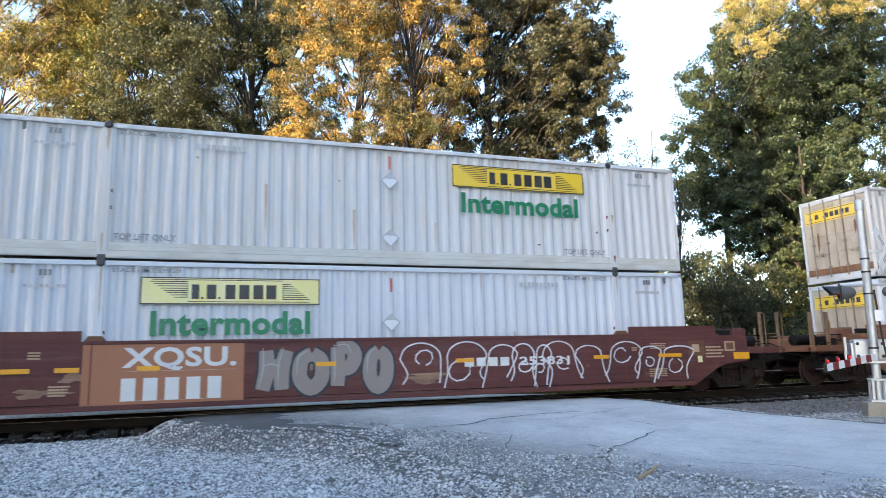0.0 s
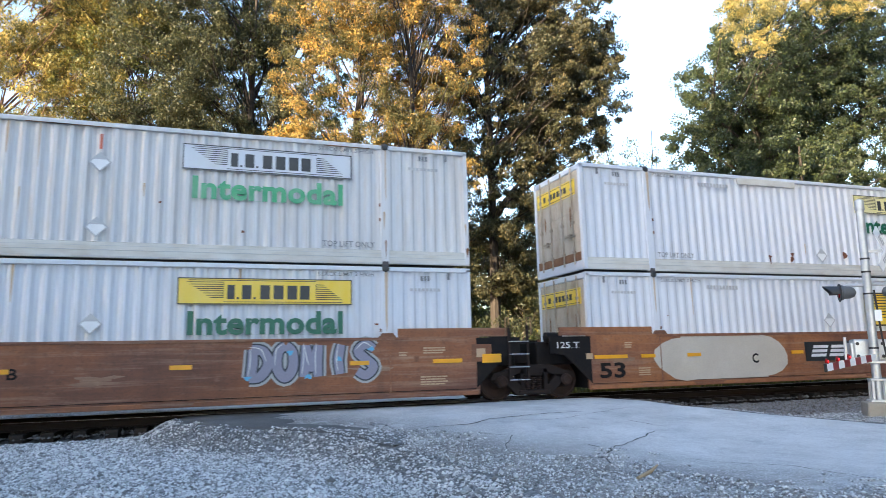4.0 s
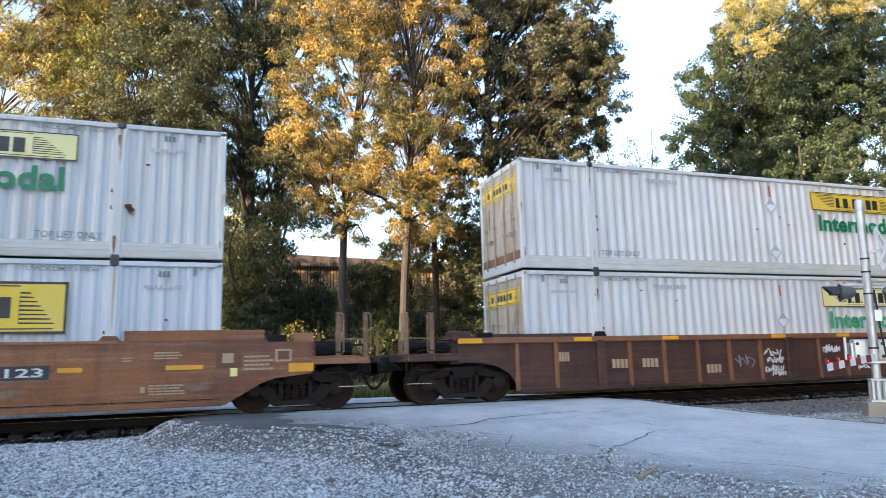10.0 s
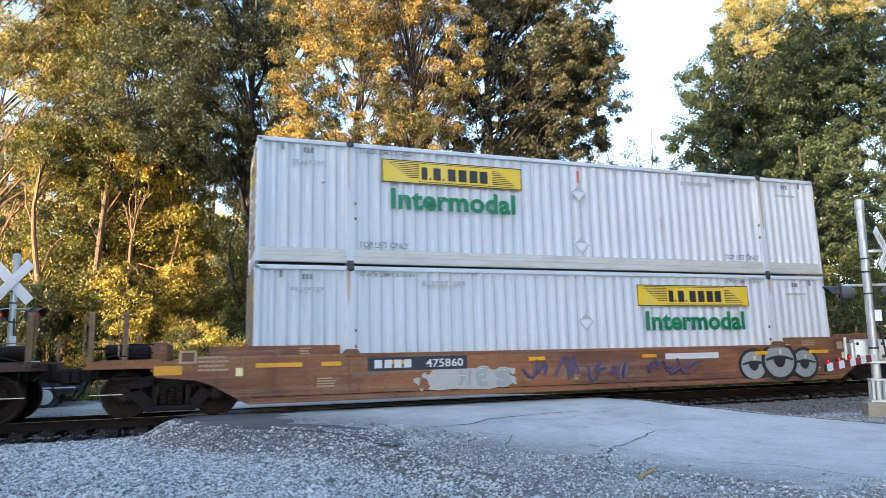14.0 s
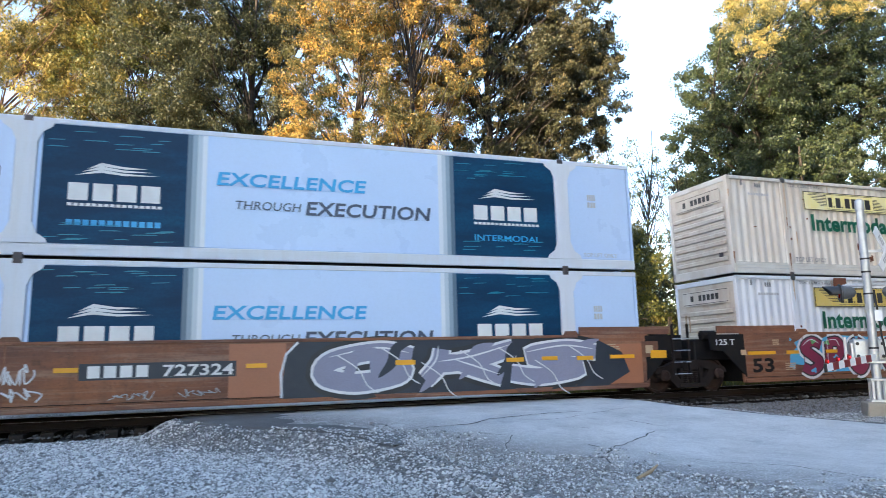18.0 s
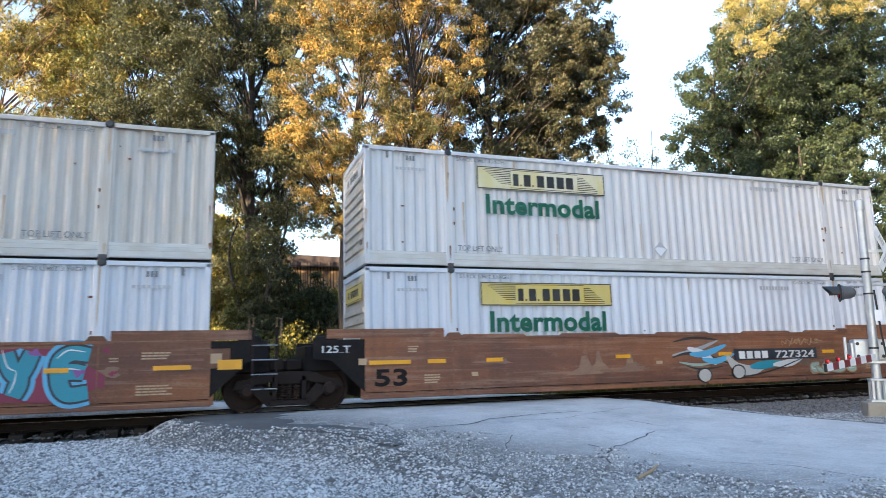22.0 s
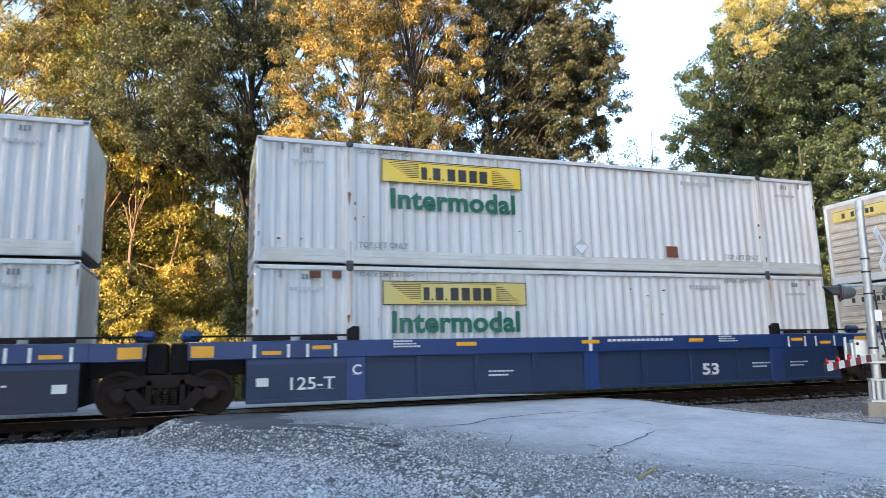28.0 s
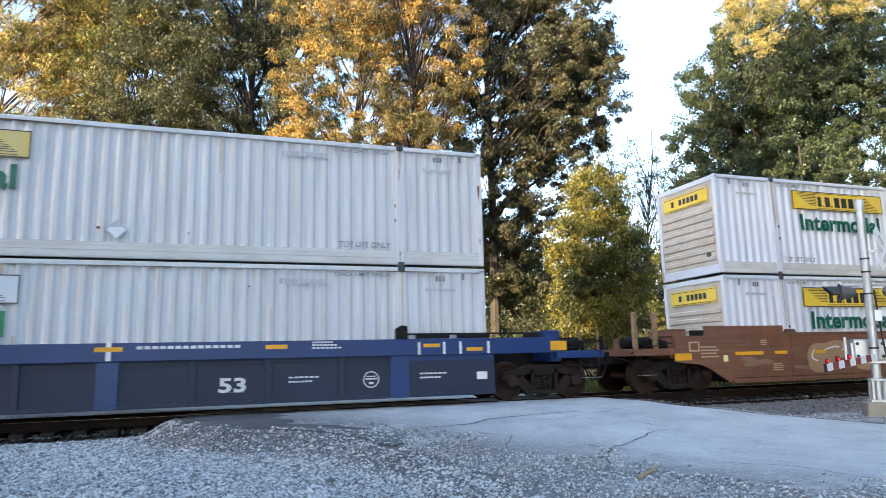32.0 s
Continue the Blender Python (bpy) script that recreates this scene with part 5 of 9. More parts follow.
# strokes of block letters in a unit box, for lettered tags
STROKES = {
    "S": [[(0.95, 0.85), (0.5, 1.0), (0.08, 0.78), (0.5, 0.52), (0.92, 0.26), (0.5, 0.0), (0.05, 0.14)]],
    "P": [[(0.12, 0.0), (0.16, 0.5), (0.12, 1.0)], [(0.12, 0.96), (0.7, 0.98), (0.92, 0.74), (0.66, 0.46), (0.18, 0.46)]],
    "O": [[(0.5, 1.0), (0.1, 0.8), (0.06, 0.3), (0.5, 0.0), (0.92, 0.26), (0.9, 0.78), (0.5, 1.0)]],
    "N": [[(0.08, 0.0), (0.14, 0.5), (0.10, 1.0)], [(0.12, 0.95), (0.5, 0.5), (0.88, 0.04)], [(0.88, 0.0), (0.84, 0.5), (0.94, 1.0)]],
    "K": [[(0.12, 0.0), (0.18, 0.5), (0.12, 1.0)], [(0.95, 1.0), (0.55, 0.62), (0.22, 0.48)], [(0.4, 0.52), (0.66, 0.3), (1.0, 0.0)]],
    "D": [[(0.15, 0.0), (0.2, 0.5), (0.15, 1.0)], [(0.1, 1.0), (0.65, 0.92), (0.95, 0.5), (0.62, 0.06), (0.1, 0.0)]],
    "M": [[(0.04, 0.0), (0.12, 0.5), (0.1, 1.0)], [(0.12, 0.96), (0.34, 0.5), (0.5, 0.3), (0.66, 0.5), (0.9, 0.96)], [(0.96, 0.0), (0.88, 0.5), (0.92, 1.0)]],
    "I": [[(0.5, 0.0), (0.42, 0.5), (0.55, 1.0)]],
    "H": [[(0.1, 0.0), (0.2, 0.5), (0.1, 1.0)], [(0.9, 0.0), (0.82, 0.5), (0.95, 1.0)], [(0.12, 0.5), (0.5, 0.58), (0.9, 0.5)]],
    "R": [[(0.12, 0.0), (0.18, 0.5), (0.12, 1.0)], [(0.12, 0.96), (0.7, 0.98), (0.9, 0.76), (0.6, 0.5), (0.18, 0.5)], [(0.4, 0.5), (0.66, 0.28), (0.98, 0.0)]],
    "E": [[(0.9, 0.95), (0.4, 1.0), (0.1, 0.8), (0.14, 0.3), (0.4, 0.02), (0.95, 0.06)], [(0.14, 0.52), (0.45, 0.56), (0.8, 0.52)]],
    "Y": [[(0.05, 1.0), (0.25, 0.62), (0.55, 0.5), (0.9, 1.0)], [(0.55, 0.5), (0.5, 0.25), (0.35, 0.0)]],
    "G": [[(0.95, 0.82), (0.55, 1.0), (0.1, 0.72), (0.1, 0.25), (0.5, 0.0), (0.92, 0.2), (0.9, 0.5), (0.55, 0.48)]],
    "C": [[(0.95, 0.82), (0.55, 1.0), (0.1, 0.72), (0.1, 0.25), (0.5, 0.0), (0.95, 0.15)]],
}


def fat_word(parent, text, x0, x1, z0, z1, fill, line, halo=None, seed=1, bold=0.30, accents=(), lean=0.06, y=None, shine="white"):
    """A lettered tag: each letter in broad swelling strokes with an outline, an optional halo behind and spots of other colours."""
    rnd = random.Random(seed)
    y = SIDE - 0.005 if y is None else y
    n, h = len(text), z1 - z0
    w = (x1 - x0) / n
    wd = bold * min(w, h)
    for i, ch in enumerate(text):
        a0, k = x0 + i * w, rnd.uniform(-0.05, 0.05) * h
        sw, sh = w * rnd.uniform(0.92, 1.12) - wd, h * rnd.uniform(0.9, 1.0) - wd
        rot = rnd.uniform(-0.09, 0.09) + lean
        up = 0.0006 * (i % 3)
        runs = [[(a0 + 0.5 * wd + sw * (p + rot * (q - 0.5)), z0 + 0.5 * wd + max(0, k) + sh * q) for p, q in st] for st in STROKES[ch]]
        body = None
        for width, ink, dy in ((wd * 1.85, halo, 0.0), (wd * 1.32, line, 0.002), (wd, fill, 0.004)):
            if ink:
                s = Shape()
                for j, r in enumerate(runs):
                    ribbon(s, r, width, y - dy - up - 0.0009 * j, 0.12)
                piece = part("painted_letter" if body is None else "letter_fill", s, INK[ink], body or parent, "sprayed letter with an outline" if body is None else "")
                body = body or piece
        s = Shape()
        for r in runs:
            ribbon(s, [(p - 0.22 * wd, q + 0.2 * wd) for p, q in r[:3]], 0.10 * wd, y - 0.0082 - up, 0.8)
        part("highlight", s, INK[shine], body)
        for a in accents:
            c = rnd.choice(rnd.choice(runs))
            part("accent", Shape().prism(blob(c[0] + rnd.uniform(-0.1, 0.1), c[1], 0.34 * wd, 0.24 * wd, rnd, 10, 0.5), y - 0.0076 - up, y - 0.0044 - up), INK[a], body)


def cloud(parent, x0, x1, z0, z1, ink, seed, n=26, y=None):
    """Sprayed ground colour with an uneven rim and overspray spots."""
    rnd = random.Random(seed)
    y = SIDE - 0.002 if y is None else y
    cx, cz, pts = 0.5 * (x0 + x1), 0.5 * (z0 + z1), []
    for i in range(n):
        a = 2 * math.pi * i / n
        c, d = math.cos(a), math.sin(a)
        k = rnd.uniform(0.82, 1.05)
        pts.append((cx + 0.5 * (x1 - x0) * k * math.copysign(abs(c) ** 0.45, c), cz + 0.5 * (z1 - z0) * k * math.copysign(abs(d) ** 0.6, d)))
    p = part("paint_cloud", Shape().prism(pts, y, y + 0.002), INK[ink], parent, "sprayed ground colour with a ragged rim")
    for k in range(8):
        r = rnd.uniform(0.03, 0.10)
        part("overspray", Shape().prism(blob(rnd.choice((x0, x1)) + rnd.uniform(-0.25, 0.25), rnd.uniform(z0, z1), r, r, rnd, 9, 0.5), y - 0.0004 - 0.0002 * k, y + 0.002), INK[ink], p)
    return p


def thin_tag(parent, x0, x1, z0, z1, n, ink, seed, r=0.018, y=None):
    """Line tag: open arches and small loops drawn with one stroke each."""
    rnd = random.Random(seed)
    y = SIDE - 0.004 if y is None else y
    w, h = (x1 - x0) / n, z1 - z0
    cuts = [0.0]
    for i in range(n):
        cuts.append(cuts[-1] + rnd.uniform(0.55, 1.5))
    for i in range(n):
        a0, a1 = x0 + (x1 - x0) * cuts[i] / cuts[-1], x0 + (x1 - x0) * cuts[i + 1] / cuts[-1]
        cx, w = 0.5 * (a0 + a1), a1 - a0
        lean, top, foot = rnd.uniform(-0.2, 0.2) * w, rnd.uniform(0.72, 1.0), rnd.uniform(0.0, 0.22)
        pts = [(cx - 0.5 * w - 0.1 * w * rnd.random(), z0 + foot * h), (cx - 0.42 * w, z0 + 0.35 * h), (cx - 0.5 * w + lean, z0 + 0.62 * h)]
        for k in range(7):
            a = math.pi * (1 - k / 6)
            pts.append((cx + lean + 0.5 * w * math.cos(a), z0 + (0.66 + (top - 0.66) * math.sin(a)) * h))
        pts += [(cx + 0.40 * w, z0 + 0.35 * h), (cx + rnd.uniform(0.1, 0.6) * w, z0 + rnd.uniform(0.0, 0.25) * h)]
        part("line_tag", Shape().tube([(p, y, q) for p, q in curve(pts, 3)], r, 5), INK[ink], parent, "thin sprayed line")
        if rnd.random() < 0.6:
            c2, z2, rr_, ph = cx + rnd.uniform(-0.2, 0.2) * w, z0 + rnd.uniform(0.3, 0.75) * h, rnd.uniform(0.12, 0.24) * min(w, h), rnd.random() * 6
            loop = [(c2 + rr_ * (1 + 0.1 * a) * math.cos(ph + a * 0.7), y, z2 + 1.2 * rr_ * math.sin(ph + a * 0.7)) for a in range(9)]
            part("line_tag", Shape().tube(loop, r, 5), INK[ink], parent, "thin sprayed line")


def scribble(parent, x0, x1, z0, z1, n, ink, seed, r=0.014, y=None):
    """A quick tangled line tag: n loops of one sprayed line."""
    rnd = random.Random(seed)
    y = SIDE - 0.004 if y is None else y
    pts, th, m = [], rnd.uniform(0, 6.28), 4 * n
    for i in range(m):
        th += rnd.choice((-1, 1)) * rnd.uniform(1.4, 3.4)
        k = rnd.uniform(0.35, 1.0)
        x = x0 + (x1 - x0) * (0.08 + 0.84 * i / (m - 1)) + 0.55 * (x1 - x0) / n * k * math.cos(th)
        pts.append((min(max(x, x0), x1), 0.5 * (z0 + z1) + 0.5 * (z1 - z0) * k * math.sin(th)))
    part("line_tag", Shape().tube([(a, y, b) for a, b in curve(pts, 5)], r, 5), INK[ink], parent, "tangled sprayed line")


def plate(parent, name, x0, x1, z0, z1, mat_, dy=0.002, label=""):
    return part(name, Shape().box(x0, x1, SIDE - dy, SIDE + 0.01, z0, z1), mat_, parent, label)

CRACKS = [([(3.18, -3.71), (3.66, -3.45), (4.4, -3.41), (5.02, -3.0), (6.2, -2.77), (7.23, -2.73)], 0.016), ([(7.36, -3.85), (7.68, -4.6)], 0.011),
          ([(7.22, -4.86), (6.39, -5.43), (5.74, -5.78), (5.27, -6.42), (5.15, -6.76)], 0.014), ([(4.39, -4.21), (4.72, -4.49), (4.33, -5.13), (4.11, -5.64)], 0.007),
          ([(5.82, -4.0), (6.41, -4.43)], 0.007), ([(6.32, -6.6), (6.61, -7.15), (7.22, -7.7), (7.4, -8.81)], 0.009), ([(5.64, -3.39), (6.36, -3.36), (8.47, -2.48)], 0.008),
          ([(5.61, -5.45), (5.72, -5.81)], 0.012), ([(4.16, -5.59), (4.63, -5.74)], 0.016)]
# places and heights (as a share of the first) of unseen trees added as sun blockers
SHADE_TREES = [(-15 - 5.5 * i, -9.5 - 2.0 * (i % 2) - 0.6 * i, 0.9 if i < 2 else 0.62) for i in range(6)] + [(-21 - 6 * i, -19 - 2.5 * (i % 2), 1.4 if i < 2 else 0.75) for i in range(5)] + [(-20 - 8 * i, -30, 1.15) for i in range(4)] + [(-27, 3.4, 0.9), (-56, -8, 0.75), (-57, 7.5, 0.74), (-60, 14, 0.78), (-60, 21, 0.74), (-14.5, 9.6, 0.56), (-20.5, 7.2, 0.6), (20, -27, 1.3), (29, -24, 1.5), (37, -19, 1.5), (24, -19, 1.1), (33, -14, 1.1), (45, -13, 1.2), (53, -6, 1.2)]

# ---------------------------------------------------------------- ground, road and track


def gravel_material():
    m, nt, p, ln = nodes_of("crushed_stone_ground")
    tc = nt.nodes.new("ShaderNodeTexCoord")
    v = tc.outputs["Object"]
    vor = nt.nodes.new("ShaderNodeTexVoronoi")
    vor.inputs["Scale"].default_value = 26.0
    ln.new(v, vor.inputs["Vector"])
    stone = ramp(nt, vor.outputs["Color"], [(0.0, (0.05, 0.052, 0.056)), (0.5, (0.17, 0.175, 0.185)), (1.0, (0.46, 0.47, 0.49))])
    soil = ramp(nt, noise_node(nt, v, 1.1, 6.0), [(0.35, (0.055, 0.055, 0.056)), (0.7, (0.16, 0.16, 0.162))])
    sep = nt.nodes.new("ShaderNodeSeparateXYZ")
    ln.new(v, sep.inputs[0])
    far = nt.nodes.new("ShaderNodeMapRange")        # loose stone near the track, leaf litter and grass past it
    far.inputs["From Min"].default_value, far.inputs["From Max"].default_value = 8.3, 9.3
    slope = nt.nodes.new("ShaderNodeMath")
    slope.operation, slope.inputs[1].default_value = "MULTIPLY_ADD", 0.56
    ln.new(sep.outputs["X"], slope.inputs[0])
    ln.new(sep.outputs["Y"], slope.inputs[2])
    ln.new(slope.outputs[0], far.inputs["Value"])
    past = nt.nodes.new("ShaderNodeMapRange")
    past.inputs["From Min"].default_value, past.inputs["From Max"].default_value = 2.6, 3.4
    ln.new(sep.outputs["Y"], past.inputs["Value"])
    both = nt.nodes.new("ShaderNodeMath")
    both.operation = "MULTIPLY"
    ln.new(far.outputs[0], both.inputs[0])
    ln.new(past.outputs[0], both.inputs[1])
    litter = ramp(nt, noise_node(nt, v, 2.2, 6.0), [(0.3, (0.05, 0.04, 0.025)), (0.55, (0.11, 0.08, 0.05)), (0.75, (0.20, 0.13, 0.08))])
    col = blend(nt, noise_node(nt, v, 0.5, 5.0), stone, soil)
    col = blend(nt, both.outputs[0], col, litter)
    ln.new(col, p.inputs["Base Color"])
    p.inputs["Roughness"].default_value = 0.95
    b = nt.nodes.new("ShaderNodeBump")
    b.inputs["Strength"].default_value, b.inputs["Distance"].default_value = 0.8, 0.03
    ln.new(vor.outputs["Distance"], b.inputs["Height"])
    ln.new(b.outputs[0], p.inputs["Normal"])
    return m


def asphalt_material():
    m, nt, p, ln = nodes_of("worn_asphalt")
    tc = nt.nodes.new("ShaderNodeTexCoord")
    v = tc.outputs["Object"]
    vor = nt.nodes.new("ShaderNodeTexVoronoi")
    vor.inputs["Scale"].default_value = 60.0
    ln.new(v, vor.inputs["Vector"])
    agg = ramp(nt, vor.outputs["Color"], [(0.0, (0.14, 0.142, 0.145)), (0.55, (0.38, 0.385, 0.39)), (1.0, (0.70, 0.70, 0.70))])
    worn = ramp(nt, noise_node(nt, v, 0.8, 9.0, 0.72), [(0.28, (0.26, 0.26, 0.255)), (0.46, (0.47, 0.462, 0.45)), (0.6, (0.58, 0.568, 0.55)), (0.75, (0.66, 0.645, 0.62))])
    col = blend(nt, 0.36, worn, agg)
    # loose dark grit gathers on the side away from the track
    sep = nt.nodes.new("ShaderNodeSeparateXYZ")
    ln.new(v, sep.inputs[0])
    g = nt.nodes.new("ShaderNodeMapRange")
    g.inputs["From Min"].default_value, g.inputs["From Max"].default_value = 4.4, 0.9
    sx = nt.nodes.new("ShaderNodeMath")
    sx.operation, sx.inputs[1].default_value = "MULTIPLY_ADD", 1.56
    ln.new(sep.outputs["X"], sx.inputs[0])
    ln.new(sep.outputs["Y"], sx.inputs[2])
    ln.new(sx.outputs[0], g.inputs["Value"])
    pn = noise_node(nt, v, 1.4, 8.0, 0.75)
    pm = nt.nodes.new("ShaderNodeMath")
    pm.operation = "MULTIPLY"
    ln.new(g.outputs[0], pm.inputs[0])
    th = nt.nodes.new("ShaderNodeMapRange")
    th.inputs["From Min"].default_value, th.inputs["From Max"].default_value = 0.26, 0.5
    ln.new(pn, th.inputs["Value"])
    ln.new(th.outputs[0], pm.inputs[1])
    grit = ramp(nt, vor.outputs["Color"], [(0.0, (0.07, 0.066, 0.062)), (0.6, (0.19, 0.18, 0.172)), (1.0, (0.55, 0.54, 0.53))])
    col = blend(nt, pm.outputs[0], col, grit)
    stain = noise_node(nt, v, 2.6, 4.0)
    st = nt.nodes.new("ShaderNodeMapRange")
    st.inputs["From Min"].default_value, st.inputs["From Max"].default_value, st.inputs["To Max"].default_value = 0.6, 0.72, 0.45
    ln.new(stain, st.inputs["Value"])
    col = blend(nt, st.outputs[0], col, (0.24, 0.24, 0.245))
    broad = nt.nodes.new("ShaderNodeMapRange")
    broad.inputs["From Min"].default_value, broad.inputs["From Max"].default_value, broad.inputs["To Max"].default_value = 0.48, 0.72, 0.4
    ln.new(noise_node(nt, v, 0.45, 6.0, 0.7), broad.inputs["Value"])
    col = blend(nt, broad.outputs[0], col, (0.30, 0.285, 0.26))
    ln.new(col, p.inputs["Base Color"])
    p.inputs["Roughness"].default_value = 0.85
    b = nt.nodes.new("ShaderNodeBump")
    b.inputs["Strength"].default_value, b.inputs["Distance"].default_value = 0.5, 0.008
    ln.new(vor.outputs["Distance"], b.inputs["Height"])
    ln.new(b.outputs[0], p.inputs["Normal"])
    return m


GRAVEL, ASPHALT = gravel_material(), asphalt_material()
CRACK = surface("crack_filler", (0.035, 0.035, 0.037), (0.06, 0.06, 0.06), 0.5, 0.9)
TIEWOOD = surface("creosoted_wood", (0.022, 0.018, 0.016), (0.05, 0.04, 0.034), 0.7, 0.9, 0, 3, (1, 6, 6), 40, 0.3, shine=0.15)
RAILRUST = surface("rusty_rail_side", (0.020, 0.014, 0.012), (0.034, 0.024, 0.019), 0.6, 0.8, 0.1, 3, shine=0.15)
TIMBER = surface("weathered_timber", (0.20, 0.13, 0.085), (0.10, 0.07, 0.05), 0.7, 0.9, 0, 2, (0.6, 5, 5), 30, 0.3)
CONCRETE = surface("stained_concrete", (0.30, 0.27, 0.23), (0.18, 0.14, 0.11), 0.6, 0.9, 0, 3)
ALU = surface("brushed_aluminium", (0.52, 0.54, 0.56), (0.35, 0.34, 0.33), 0.5, 0.45, 0.6, 4)
LAMPGREY = surface("dull_grey_housing", (0.12, 0.125, 0.13), (0.2, 0.2, 0.2), 0.4, 0.5, 0.3)
LAMPBLACK = surface("black_hood", (0.018, 0.018, 0.02), (0.05, 0.05, 0.05), 0.4, 0.5)
WHITESIGN = surface("white_reflective_board", (0.80, 0.80, 0.82), (0.6, 0.58, 0.55), 0.3, 0.35)
ARMRED = surface("red_reflective_stripe", (0.24, 0.02, 0.025), (0.3, 0.05, 0.04), 0.4, 0.4)
REDGLOW = glow("lit_red_lamp", (1.0, 0.012, 0.016), 0.30)
REDDIM = glow("dim_red_lamp", (0.35, 0.004, 0.006), 0.03)
REDLENS = surface("red_lens", (0.25, 0.01, 0.01), (0.1, 0.01, 0.01), 0.3, 0.15)
TWIG = surface("dead_wood", (0.38, 0.28, 0.17), (0.2, 0.12, 0.06), 0.6, 0.9)


def road_left(y):
    e = float(np.interp(y, (-40, -12, -8.5, -6.7, -5.8, -4.8, -4.14, -3.7, -3.15, -2.63, -2.22, -1.82, -1.2, -0.62, 0.45, 1.5, 3, 5, 9, 20), (3.6, 3.6, 3.5, 3.4, 3.15, 2.75, 2.42, 2.15, 1.78, 1.0, 0.4, 0.02, -0.42, -0.46, -0.62, -0.9, -3.0, -9, -22, -50)))
    return e + 0.05 * math.sin(2.9 * y) + 0.04 * math.sin(9.3 * y + 1)


def road_right(y):
    return float(np.interp(y, (-40, -8, -5.4, -4.6, -3.87, -3.1, -2.4, -1.2, 1.5, 2.6, 4.2, 6.0, 7.5, 9.5, 20), (14.0, 12.6, 11.9, 11.2, 10.45, 10.05, 9.7, 9.6, 9.7, 9.9, 7.8, 4.7, 1.1, -3.0, -25))) + 0.05 * math.sin(3.1 * y)


def base_z(x, y):
    """Ground away from the road: at the ties' level by the track, falling towards the camera, slightly banked behind."""
    if y > 6:
        return -0.18 + 0.028 * min(y - 6, 40)
    if y > -0.1:
        return -0.35 + 0.17 * max(0.0, (y - 3.0) / 3.0)
    t = min(1.0, (-0.1 - y) / 9.3)
    return -0.35 - 0.28 * (0.55 * t + 0.45 * t * t * (3 - 2 * t)) + (0.018 * math.sin(1.3 * x + 0.7 * y) if x < 3.5 and y < -1.5 else 0)


def road_z(x, y):
    """Crown of the road over the crossing."""
    if y > 4.0:
        return max(base_z(x, y) + 0.03, -0.02 - 0.03 * (y - 4.0)) if y < 9 else base_z(x, y) + 0.04
    if y > -1.2:
        return -0.015
    t = min(1.0, (-1.2 - y) / 6.5)
    e = -0.015 - 0.46 * (t * t * (3 - 2 * t)) - 0.02 * max(0, -7.7 - y)
    return max(e, base_z(9, y) + 0.03)


def ground_z(x, y):
    """The ground runs up to the road's edges."""
    z = base_z(x, y)
    if -14 < y < 0.4 or 2.4 < y < 30:
        d = max(road_left(y) - x, 0.6 * (x - road_right(y)), 0.0)
        if d < 3.0:
            k = math.exp(-(d / 0.42) ** 2)
            z += (max(z, road_z(x, y) - 0.022) - z) * k
    return z


def strip_mesh(name, ys, left, right, height, material, n=40, skirt=0.06):
    vs, fs = [], []
    for y in ys:
        a, b = left(y), right(y)
        for k in range(n + 1):
            x = a + (b - a) * k / n
            edge = min(k, n - k)
            z = height(x, y) - (skirt if edge == 0 else 0.008 if edge == 1 else 0)
            vs.append((x, y, z + (0.006 * noise.noise((x * 0.9, y * 0.9, 0)) if edge else 0)))
    m = n + 1
    for j in range(len(ys) - 1):
        fs += [(j * m + k, j * m + k + 1, (j + 1) * m + k + 1, (j + 1) * m + k) for k in range(n)]
    return Shape().add(vs, fs).mesh(name, material, True)


def axis_steps(pairs):
    out = []
    for a, b, d in pairs:
        n = max(1, round((b - a) / d))
        out += [a + (b - a) * i / n for i in range(n)]
    return out + [pairs[-1][1]]


xs = axis_steps([(-3000, -300, 900), (-300, -60, 40), (-60, -10, 5), (-10, -4, 0.5), (-4, 5, 0.14), (5, 20, 0.5), (20, 80, 5), (80, 300, 40), (300, 3000, 900)])
ys_ = axis_steps([(-3000, -300, 900), (-300, -60, 40), (-60, -16, 4), (-16, -9, 0.4), (-9, 0.4, 0.14), (0.4, 4, 0.4), (4, 50, 2), (50, 300, 40), (300, 3000, 900)])
gv = [(x, y, (ground_z(x, y) if not (0.2 < y < 2.5) else -0.35) - (0.15 if road_left(y) + 0.45 < x < road_right(y) - 0.3 and y < 30 else 0)) for y in ys_ for x in xs]
nx_ = len(xs)
gf = [(j * nx_ + i, j * nx_ + i + 1, (j + 1) * nx_ + i + 1, (j + 1) * nx_ + i) for j in range(len(ys_) - 1) for i in range(nx_ - 1)]
ground = new("ground", Shape().add(gv, gf).mesh("ground", GRAVEL, True))
tagged(ground, "crushed grey stone ground with leaf litter beyond the track", "ground", kind="structure")

near_ys = axis_steps([(-40, -12, 2), (-12, 0.33, 0.25)])
road = new("road", strip_mesh("road", near_ys, road_left, road_right, road_z, ASPHALT))
tagged(road, "worn cracked grey asphalt road up to the level crossing", "road", kind="structure")
mid = new("road", strip_mesh("road_between_rails", [0.72, 0.9, 1.3, 1.7, 1.87], lambda y: -0.55, lambda y: 9.6, lambda x, y: -0.012, ASPHALT, 20))
tagged(mid, "asphalt infill between the rails of the crossing", "road", kind="structure")
far_road = new("road", strip_mesh("far_road", axis_steps([(2.24, 9, 0.25), (9, 20, 1)]), road_left, road_right, road_z, ASPHALT))
tagged(far_road, "grey asphalt road beyond the level crossing", "road", kind="structure")


